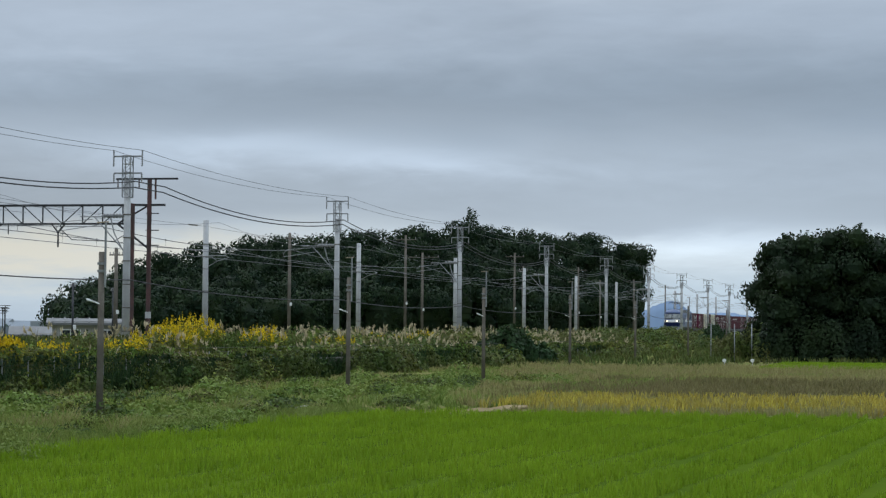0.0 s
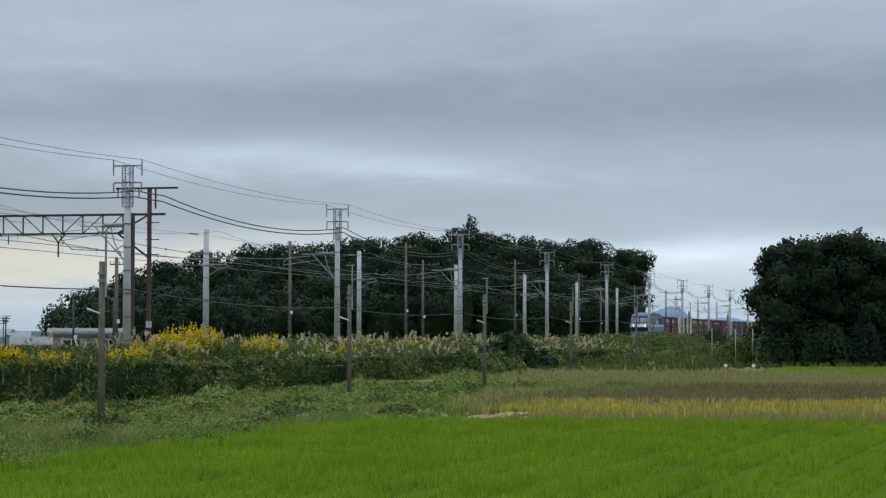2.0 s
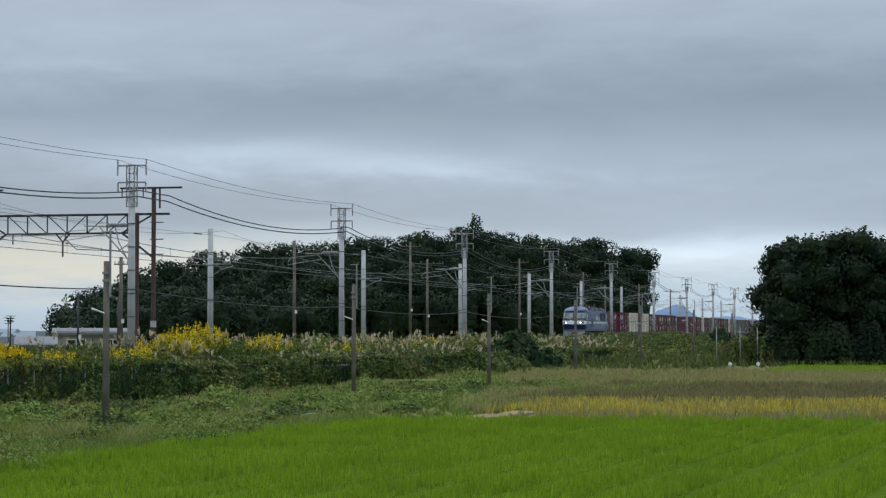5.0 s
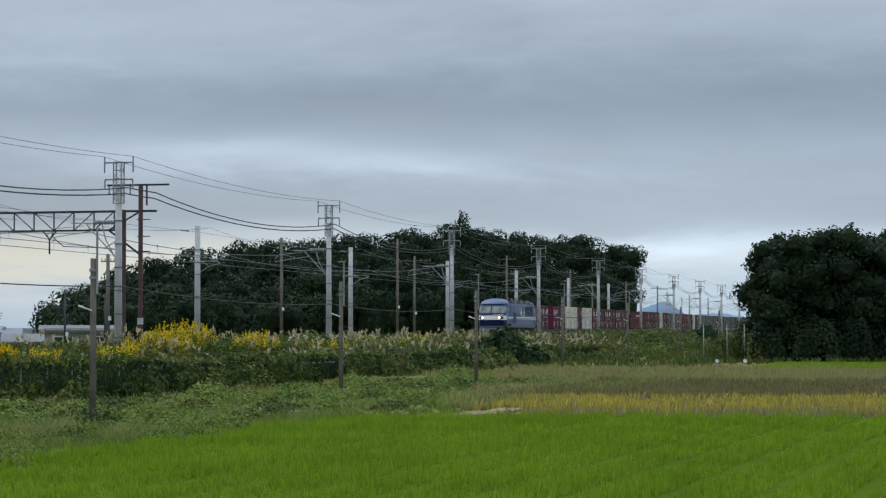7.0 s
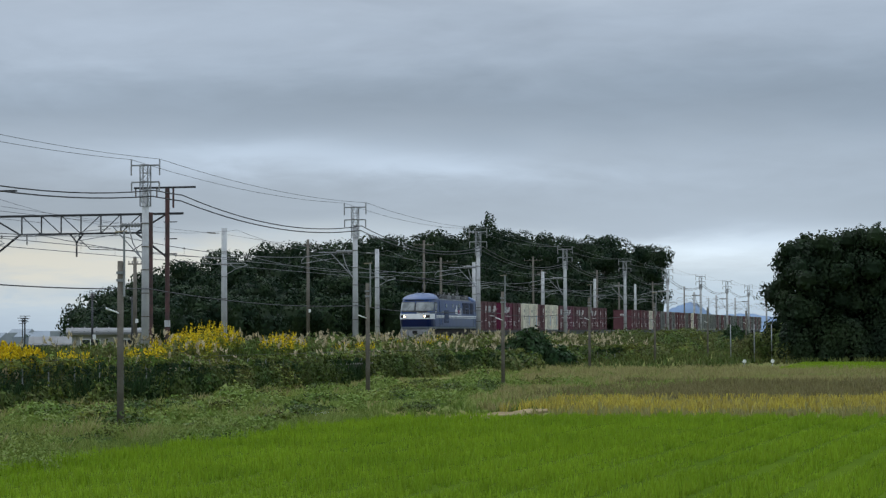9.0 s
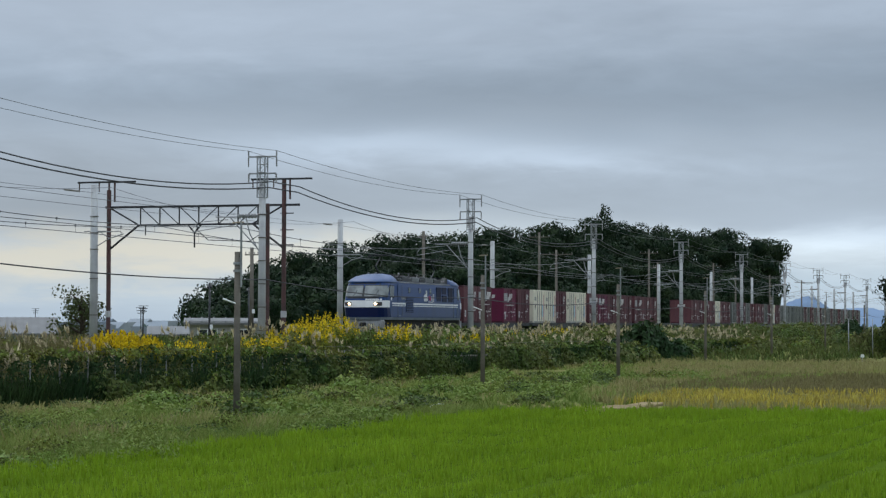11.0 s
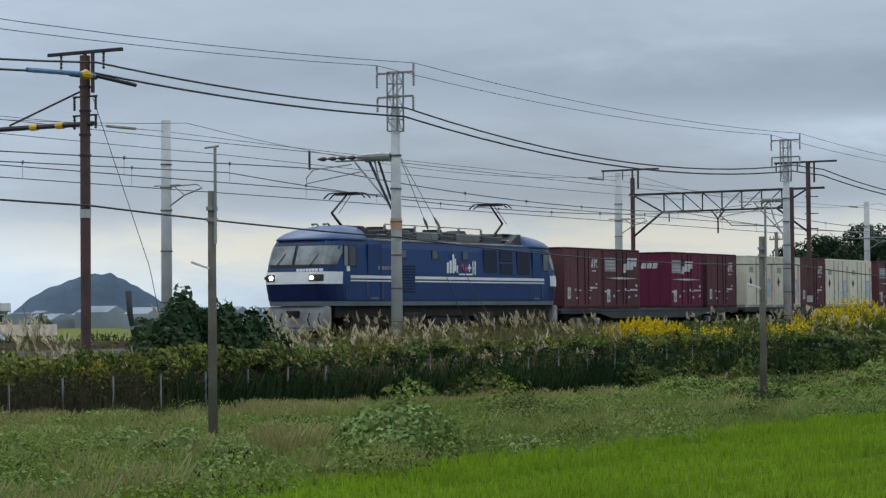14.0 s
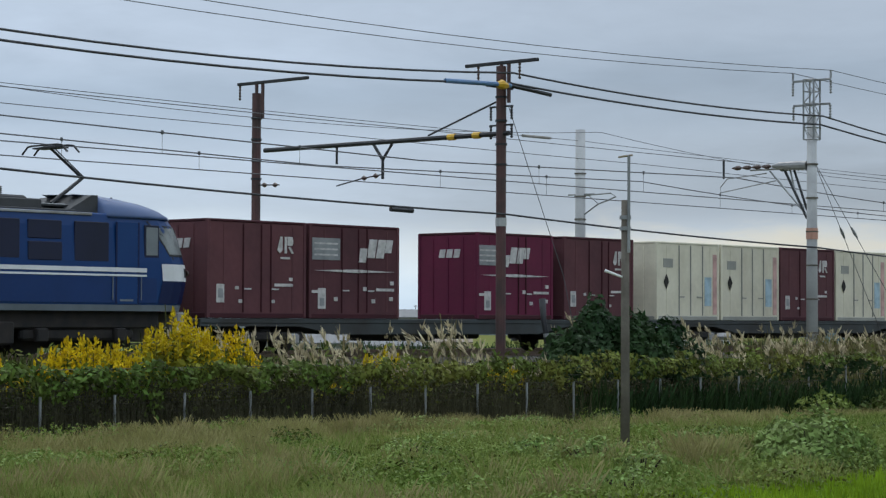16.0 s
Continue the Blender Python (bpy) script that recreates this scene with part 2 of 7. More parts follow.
M = dict(
    soil=material("soil_and_grass", (0.12, 0.15, 0.045), 0.95, 0, 0.18, 0.35, 0.5, (0.16, 0.145, 0.06), 2.5),
    # the haze in front of the farthest mountains is mixed into this blue
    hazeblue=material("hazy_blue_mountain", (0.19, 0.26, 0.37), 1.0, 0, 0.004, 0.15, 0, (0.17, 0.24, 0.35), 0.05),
    mud=material("paddy_mud", (0.075, 0.120, 0.012), 0.95, 0, 0.3, 0.3, 0.4, (0.055, 0.095, 0.011), 3.0),
    ballast=material("ballast", (0.17, 0.155, 0.14), 0.95, 0, 0.6, 0.5, 1.0, (0.11, 0.10, 0.09), 14.0),
    rail=material("rail_steel", (0.22, 0.16, 0.13), 0.4, 0.8, 1.0, 0.3, 0.1),
    sleeper=material("concrete_sleeper", (0.30, 0.29, 0.27), 0.9, 0, 2, 0.3, 0.3),
    concrete=material("pole_concrete", (0.44, 0.45, 0.455), 0.85, 0, 0.9, 0.25, 0.3, (0.32, 0.325, 0.33), 22),
    oldpole=material("weathered_pole", (0.16, 0.145, 0.125), 0.9, 0, 1.2, 0.35, 0.35, (0.10, 0.09, 0.075), 18),
    rust=material("rusty_steel", (0.10, 0.048, 0.047), 0.8, 0.1, 1.5, 0.4, 0.3, (0.055, 0.038, 0.036), 20),
    steel=material("galvanised_steel", (0.30, 0.31, 0.32), 0.5, 0.5, 2.0, 0.25, 0.1, (0.21, 0.22, 0.23)),
    darksteel=material("dark_steel", (0.035, 0.037, 0.042), 0.55, 0.4, 2.0, 0.3, 0.1),
    wire=material("wire_metal", (0.12, 0.125, 0.135), 0.5, 0.4, 1.0, 0.2, 0),
    cable=material("black_cable", (0.02, 0.021, 0.026), 0.6, 0, 1.0, 0.2, 0),
    porcelain=material("insulator_porcelain", (0.23, 0.235, 0.24), 0.3, 0, 4, 0.25, 0),
    brownglaze=material("brown_insulator", (0.06, 0.035, 0.03), 0.3, 0, 4, 0.2, 0),
    yellow=material("yellow_sleeve", (0.65, 0.38, 0.03), 0.5, 0, 3, 0.2, 0.05),
    bluesleeve=material("blue_sleeve", (0.10, 0.20, 0.38), 0.5, 0, 3, 0.2, 0.05),
    orange=material("orange_band", (0.48, 0.26, 0.19), 0.6, 0, 3, 0.2, 0.05),
    white=material("white_paint", (0.72, 0.73, 0.74), 0.5, 0, 2.0, 0.12, 0.05),
    blue=material("locomotive_blue", (0.003, 0.034, 0.140), 0.35, 0, 0.8, 0.18, 0.03, (0.005, 0.040, 0.150)),
    deepblue=material("locomotive_deep_blue", (0.005, 0.014, 0.07), 0.3, 0, 0.8, 0.2, 0.03),
    paleblue=material("cab_roof_pale_blue", (0.060, 0.100, 0.215), 0.35, 0, 0.8, 0.12, 0.03),
    sill=material("grey_sill", (0.155, 0.185, 0.215), 0.5, 0, 1.2, 0.25, 0.1),
    skirt=material("grey_skirt", (0.30, 0.31, 0.32), 0.6, 0, 1.5, 0.3, 0.1, (0.16, 0.15, 0.14)),
    under=material("underframe_black", (0.011, 0.011, 0.011), 0.8, 0.1, 2, 0.4, 0.2, (0.026, 0.021, 0.018)),
    roofgear=material("roof_equipment_grey", (0.05, 0.052, 0.055), 0.7, 0.1, 1.5, 0.4, 0.1),
    maroon=material("container_maroon", (0.115, 0.046, 0.053), 0.6, 0, 0.7, 0.28, 0.12, (0.088, 0.038, 0.044), 6, piece=0.16),
    wine=material("container_wine_red", (0.120, 0.018, 0.046), 0.55, 0, 0.7, 0.22, 0.12, (0.098, 0.017, 0.040), 6, piece=0.12),
    rib=material("container_rib_dark", (0.06, 0.018, 0.024), 0.6, 0, 0.8, 0.3, 0.1),
    cream=material("container_cream", (0.68, 0.64, 0.51), 0.55, 0, 0.8, 0.2, 0.12, (0.58, 0.54, 0.42), 6, piece=0.06),
    creamrib=material("container_cream_rib", (0.30, 0.30, 0.27), 0.6, 0, 0.8, 0.25, 0.1),
    lightblue=material("container_light_blue", (0.36, 0.50, 0.58), 0.5, 0, 2.5, 0.35, 0.1),
    rose=material("container_rose_stripe", (0.58, 0.36, 0.33), 0.6, 0, 2.5, 0.35, 0.1),
    olive=material("container_grey_green", (0.13, 0.14, 0.13), 0.6, 0, 0.8, 0.3, 0.1, None, 6, piece=0.1),
    deckgrey=material("wagon_deck", (0.045, 0.055, 0.058), 0.7, 0.1, 0.8, 0.35, 0.15, (0.03, 0.028, 0.026)),
    lamp=glowing("headlight_glow", (1.0, 0.72, 0.42), 9),
    roofgrey=material("roof_slate_grey", (0.14, 0.145, 0.15), 0.6, 0.1, 0.6, 0.2, 0.1),
    roofblue=material("roof_blue_steel", (0.10, 0.20, 0.29), 0.45, 0.2, 0.6, 0.2, 0.1),
    plaster=material("house_plaster", (0.33, 0.33, 0.32), 0.9, 0, 0.5, 0.2, 0.2),
    tan=material("house_tan_wall", (0.33, 0.28, 0.21), 0.9, 0, 0.5, 0.2, 0.2),
    darkpane=material("dark_pane", (0.02, 0.025, 0.03), 0.12, 0, 1, 0.2, 0),
    dirt=material("dry_path", (0.28, 0.225, 0.13), 0.95, 0, 0.8, 0.3, 0.4),
    mesh=material("fence_wire", (0.05, 0.05, 0.048), 0.6, 0.4, 3, 0.3, 0.1),
    bark=material("bark", (0.055, 0.045, 0.035), 0.95, 0, 3, 0.4, 0.6),
    # blue-grey holds painted haze over the wooded slopes
    far=material("hazed_far_mountain", (0.080, 0.110, 0.145), 1.0, 0, 0.02, 0.3, 0, (0.060, 0.088, 0.118), 0.12),
    rice=leafy("rice_blade", (0.208, 0.315, 0.020), (0.160, 0.255, 0.016), 0.18, 0.35),
    grass=leafy("meadow_blade", (0.270, 0.258, 0.100), (0.275, 0.240, 0.110), 0.16),
    pale=leafy("pale_meadow_blade", (0.245, 0.285, 0.085), (0.185, 0.235, 0.060), 0.16),
    lush=leafy("lush_grass_blade", (0.120, 0.182, 0.036), (0.165, 0.210, 0.050), 0.18),
    dry=leafy("dry_grass_blade", (0.185, 0.160, 0.075), (0.165, 0.150, 0.065), 0.25),
    gold=leafy("golden_grass_blade", (0.44, 0.36, 0.065), (0.33, 0.28, 0.07), 0.28),
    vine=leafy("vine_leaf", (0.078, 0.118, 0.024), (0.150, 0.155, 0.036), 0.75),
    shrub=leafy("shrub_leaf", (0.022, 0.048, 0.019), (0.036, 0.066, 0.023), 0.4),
    weed=leafy("weed_leaf", (0.058, 0.092, 0.022), (0.125, 0.130, 0.044), 0.45),
    butterbur=leafy("pale_leaf", (0.215, 0.275, 0.090), (0.115, 0.180, 0.045), 0.45),
    flower=leafy("goldenrod_flower", (0.64, 0.465, 0.015), (0.50, 0.39, 0.02), 0.3),
    plume=leafy("silver_grass_plume", (0.62, 0.54, 0.38), (0.42, 0.36, 0.23), 0.35),
    pine=leafy("forest_leaf", (0.009, 0.022, 0.012), (0.024, 0.042, 0.016), 0.16, 0.1),
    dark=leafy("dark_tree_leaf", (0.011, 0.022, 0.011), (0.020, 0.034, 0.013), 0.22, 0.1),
)


# ---- building helpers ----
class Shape:
    """Gathers vertices and faces of one mesh."""

    def __init__(self):
        self.v, self.f = [], []

    def add(self, vs, fs):
        n = len(self.v)
        self.v += [tuple(p) for p in vs]
        self.f += [tuple(i + n for i in f) for f in fs]
        return self

    def box(self, x0, x1, y0, y1, z0, z1, bevel=0.0):
        b = min(bevel, (x1 - x0) / 3, (y1 - y0) / 3, (z1 - z0) / 3)
        if b <= 0:
            vs = [(x, y, z) for z in (z0, z1) for x, y in ((x0, y0), (x1, y0), (x1, y1), (x0, y1))]
            return self.add(vs, [(3, 2, 1, 0), (4, 5, 6, 7), (0, 1, 5, 4), (1, 2, 6, 5), (2, 3, 7, 6), (3, 0, 4, 7)])
        rings = []
        for z, i in ((z0, b), (z0 + b, 0), (z1 - b, 0), (z1, b)):
            a, c, d, e = x0 + i, x1 - i, y0 + i, y1 - i
            rings.append([(a + b, d, z), (c - b, d, z), (c, d + b, z), (c, e - b, z), (c - b, e, z), (a + b, e, z), (a, e - b, z), (a, d + b, z)])
        return self.loft(rings, True)

    def loft(self, rings, caps=False, closed=True):
        n = len(rings[0])
        fs = []
        for k in range(len(rings) - 1):
            for i in range(n if closed else n - 1):
                j = (i + 1) % n
                fs.append((k * n + i, k * n + j, (k + 1) * n + j, (k + 1) * n + i))
        if caps:
            fs += [tuple(range(n - 1, -1, -1)), tuple((len(rings) - 1) * n + i for i in range(n))]
        return self.add([p for r in rings for p in r], fs)

    def tube(self, path, radii, sides=8, caps=True):
        pts = [Vector(p) for p in path]
        if isinstance(radii, (int, float)):
            radii = [radii] * len(pts)
        rings = []
        for i, p in enumerate(pts):
            d = (pts[min(i + 1, len(pts) - 1)] - pts[max(i - 1, 0)]).normalized()
            a = d.cross(Vector((0, 0, 1)) if abs(d.z) < 0.9 else Vector((0, 1, 0))).normalized()
            b = d.cross(a)
            rings.append([p + radii[i] * (math.cos(t) * a + math.sin(t) * b) for t in (2 * math.pi * k / sides for k in range(sides))])
        return self.loft(rings, caps)

    def plate(self, quad, thick):
        """A panel of four corners, with thickness along its normal."""
        q = [Vector(p) for p in quad]
        n = (q[1] - q[0]).cross(q[2] - q[0]).normalized() * thick
        return self.loft([[p - n / 2 for p in q], [p + n / 2 for p in q]], True)

    def make(self, name, mat, parent=None, label="", smooth=False):
        me = bpy.data.meshes.new(name)
        me.from_pydata(self.v, [], self.f)
        me.materials.append(mat)
        if smooth:
            me.shade_smooth()
        me.update()
        ob = new(name, me)
        ob.parent = parent
        if label:
            ob["label"] = label
        return ob


def part(name, shape, mat, parent, label="", smooth=False):
    return shape.make(name, M[mat], parent, label, smooth)


def thing(name, label, category, at=(0, 0, 0), group="", kind=""):
    ob = new(name)
    ob.empty_display_size = 0.2
    ob.location = at
    return tagged(ob, label, category, group, kind)


def scatter_mesh(name, verts, faces_n, mat, label, category, kind="stuff", parent=None):
    """One mesh of loose triangles or quads from an array of corners."""
    v = np.asarray(verts, dtype=np.float32).reshape(-1, 3)
    n = len(v) // faces_n
    me = bpy.data.meshes.new(name)
    me.vertices.add(len(v)), me.loops.add(len(v)), me.polygons.add(n)
    me.vertices.foreach_set("co", v.ravel())
    me.loops.foreach_set("vertex_index", np.arange(len(v), dtype=np.int32))
    me.polygons.foreach_set("loop_start", np.arange(0, len(v), faces_n, dtype=np.int32))
    me.update(calc_edges=True)
    me.materials.append(M[mat])
    ob = new(name, me)
    ob.parent = parent
    return tagged(ob, label, category, "", kind) if not parent else ob


rng = np.random.default_rng(7)


def blades(x, y, z, height, lean=0.35, width=0.03, per=4):
    """Tapering bent blades at each foot: two triangles a blade would be wasted, one and a kink is enough."""
    n = len(x)
    x, y, z, height = (np.repeat(np.broadcast_to(a, n), per) for a in (x, y, z, height))
    k = n * per
    a, h = rng.uniform(0, 2 * np.pi, k), height * rng.uniform(0.6, 1.15, k)
    out = h * lean * rng.uniform(0.2, 1.0, k)
    w = width * rng.uniform(0.7, 1.3, k)
    fx, fy = x + rng.normal(0, 0.03, k), y + rng.normal(0, 0.03, k)
    c, s = np.cos(a), np.sin(a)
    p0 = np.stack([fx - s * w, fy + c * w, z], 1)
    p1 = np.stack([fx + s * w, fy - c * w, z], 1)
    p2 = np.stack([fx + c * out + s * w * 0.3, fy + s * out - c * w * 0.3, z + h], 1)
    p3 = np.stack([fx + c * out * 0.9 - s * w * 0.3, fy + s * out * 0.9 + c * w * 0.3, z + h * 0.97], 1)
    return np.stack([p0, p1, p2, p3], 1)


def leaves(centre, size, flat=0.5, facing=None, loose=0.55):
    """A loose quad at each centre, turned at random or, loosely, to a facing."""
    c = np.asarray(centre, float)
    n = len(c)
    if facing is None:
        u = rng.normal(size=(n, 3))
        u[:, 2] *= flat
    else:
        g = facing / (np.linalg.norm(facing, axis=1, keepdims=True) + 1e-9) + loose * rng.normal(size=(n, 3))
        u = np.cross(g, rng.normal(size=(n, 3)))
    u /= np.linalg.norm(u, axis=1, keepdims=True)
    w = rng.normal(size=(n, 3)) if facing is None else np.cross(g, u)
    w -= (w * u).sum(1, keepdims=True) * u
    w /= np.linalg.norm(w, axis=1, keepdims=True)
    s = np.broadcast_to(size, n)[:, None] * rng.uniform(0.6, 1.3, (n, 1))
    return np.stack([c - u * s, c + w * s * 0.55, c + u * s, c - w * s * 0.55], 1)


def strips(foot, along, width):
    """Slim diamonds from a foot along a direction: feathers of a plume, sprays of blossom."""
    n = len(foot)
    side = np.cross(along, rng.normal(size=(n, 3)))
    side /= np.linalg.norm(side, axis=1, keepdims=True) + 1e-9
    w = side * np.broadcast_to(width, n)[:, None]
    return np.stack([foot, foot + along * 0.45 + w, foot + along, foot + along * 0.45 - w], 1)


def waves(x, y, size, seed):
    """Smooth uneven field over the ground, about -1 to 1, with lumps of a size."""
    r = np.random.default_rng(seed)
    out = np.zeros(len(x))
    for _ in range(9):
        a, k, p = r.uniform(0, 6.283), 6.283 / (size * r.uniform(1.3, 3.2)), r.uniform(0, 6.283)
        out += np.sin(k * (x * np.cos(a) + y * np.sin(a)) + p)
    return out / 2.6


# ---- ground ----
RAIL, TRACK, TRACK2 = 1.55, -44.0, -48.3


def fence_x(y):
    return float(np.interp(y, [55, 77, 110, 131, 200, 420], [-36.3, -34.8, -31.0, -28.6, -27.5, -27.5]))


def hollow(x, y):
    """The meadow sinks gently towards the fence."""
    u = x - np.interp(y, [55, 77, 110, 131, 200, 420], [-36.3, -34.8, -31.0, -28.6, -27.5, -27.5])
    return -0.5 * np.clip((y - 36) / 20, 0, 1) * np.clip((120 - y) / 35, 0, 1) * np.interp(u, [-2.5, 0, 14], [0, 1, 0])


def ground_z(x, y):
    """Height of the ground: flat fields, and the bank that carries the railway."""
    f = np.interp(y, [55, 77, 110, 131, 200, 420], [-36.3, -34.8, -31.0, -28.6, -27.5, -27.5])
    return hollow(x, y) + np.clip(np.where(x - f > 0, 0, np.where(x - f > -3.5, -(x - f) * 0.27, 0.95)), 0, 1.05)


def ground():
    xs = np.concatenate([[-3000, -900, -300, -150, -100, -80, -64], np.linspace(-56, 8, 80), [20, 60, 200, 900, 3000]])
    ys = np.concatenate([[-1500, -300, -60], np.linspace(-10, 240, 110), [270, 310, 370, 450, 600, 900, 1600, 4000]])
    gx, gy = np.meshgrid(xs, ys)
    gz = ground_z(gx, gy)
    far = (gx < -56)
    gz = np.where(gx < -60, -1.2, np.where(far, 0.5, gz))
    rough = np.where((gx > -36) & (gx < -17.6) & (gy < 250), 0.10, 0.0)
    gz = gz + rough * np.sin(gx * 1.3 + 2 * np.sin(gy * 0.4)) * np.cos(gy * 0.7 + gx * 0.3)
    n, m = gx.shape
    sh = Shape()
    sh.v = [tuple(p) for p in np.stack([gx, gy, gz], -1).reshape(-1, 3).tolist()]
    sh.f = [(r * m + c, r * m + c + 1, (r + 1) * m + c + 1, (r + 1) * m + c) for r in range(n - 1) for c in range(m - 1)]
    g = sh.make("ground", M["soil"], smooth=True)
    tagged(g, "grassy earth of fields and a low railway bank", "ground", "", "structure")
    # paddy
    p = Shape().box(-17.3, 60, -30, 58.2, -0.3, 0.05).box(-13.5, 60, 58.1, 60.6, -0.3, 0.05).make("paddy_field", M["mud"])
    tagged(p, "wet green paddy field with rows of young rice", "field", "", "structure")
    p = Shape().box(-10.5, 60, 128, 150, -0.3, 0.06).make("paddy_field", M["mud"])
    tagged(p, "distant strip of bright green paddy field", "field", "", "structure")
    p = Shape()
    for x0, y0, x1, y1 in ((-14.3, 58.9, -12.9, 60.8), (-13.6, 60.6, -12.5, 63.2), (-13.2, 63.0, -12.4, 65.8)):
        p.box(x0, x1, y0, y1, -0.1, 0.075, 0.03)
    tagged(p.make("dirt_path", M["dirt"]), "pale dry earth path beside the paddy field", "path", "", "structure")


def low_wall():
    """Low concrete wall at the foot of the fence: panels with a coping, a little out of line."""
    t = thing("concrete_wall", "low grey weathered concrete wall along the fence", "wall", kind="structure")
    for k in range(7):
        y0 = 104.0 + k * 2.0
        x0, x1 = fence_x(y0) + 0.16, fence_x(y0 + 1.96) + 0.16
        panel = Shape().loft([[(x0 - 0.06, y0, -0.5), (x0 + 0.06, y0, -0.5), (x0 + 0.06, y0, 0.78), (x0 - 0.06, y0, 0.78)], [(x1 - 0.06, y0 + 1.96, -0.5), (x1 + 0.06, y0 + 1.96, -0.5), (x1 + 0.06, y0 + 1.96, 0.78), (x1 - 0.06, y0 + 1.96, 0.78)]], True)
        part("panel", panel, "wallgrey", t)
        part("coping", Shape().loft([[(x0 - 0.09, y0, 0.784), (x0 + 0.09, y0, 0.784), (x0 + 0.09, y0, 0.85), (x0 - 0.09, y0, 0.85)], [(x1 - 0.09, y0 + 1.96, 0.784), (x1 + 0.09, y0 + 1.96, 0.784), (x1 + 0.09, y0 + 1.96, 0.85), (x1 - 0.09, y0 + 1.96, 0.85)]], True), "sleeper", t)


M["wallgrey"] = material("wall_concrete", (0.10, 0.095, 0.085), 0.95, 0, 0.7, 0.45, 0.4, (0.05, 0.047, 0.035), 9)


ground()
low_wall()


def railway():
    bed = Shape()
    for c in (TRACK, TRACK2):
        sec = [(-1.95, 0.85), (-1.45, 1.36), (1.45, 1.36), (1.95, 0.85)]
        bed.loft([[(c + x, y, z) for x, z in sec] for y in (-60, 900)], True)
    tagged(bed.make("ballast_bed", M["ballast"]), "grey stone ballast under two railway tracks", "ballast", "", "structure")
    for c in (TRACK, TRACK2):
        t = thing("railway_track", "straight railway track with steel rails on concrete sleepers", "track", (c, 0, RAIL), "tracks", "structure")
        for s in (-0.567, 0.567):
            prof = [(-0.06, -0.15), (0.06, -0.15), (0.06, -0.13), (0.012, -0.12), (0.012, -0.04), (0.032, -0.035), (0.032, 0), (-0.032, 0), (-0.032, -0.035), (-0.012, -0.04), (-0.012, -0.12), (-0.06, -0.13)]
            part("rail", Shape().loft([[(s + x, y, z) for x, z in prof] for y in (-60, 900)], True), "rail", t)
        sl = Shape()
        for k in range(150):
            y = 10 + k * 0.62
            sl.box(-1.0, 1.0, y, y + 0.24, -0.32, -0.155)
        ob = part("sleepers", sl, "sleeper", t)
        ob["kind"] = "stuff"


railway()


# ---- line-side poles and wires ----
BASE = 0.9
NEAR_X, FAR_X = -40.8, -52.0
TOWERS = [65.8, 103.8, 143.2, 182.2, 224.3, 266.0, 306.0, 346.0, 386.0, 426.0, 466.0, 506.0]
FARPOLES = [66.8, 107.2, 147.8, 189.8, 230.0, 270.0, 310.0, 350.0, 390.0, 430.0, 470.0, 510.0]


def insulator(sh, x, y, z, length=0.42, r=0.055, down=True):
    n = 5
    pts, rad = [], []
    for i in range(n * 2 + 1):
        pts.append((x, y, z - length * i / (n * 2) if down else z + length * i / (n * 2)))
        rad.append(r if i % 2 else r * 0.45)
    sh.tube(pts, rad, 7)


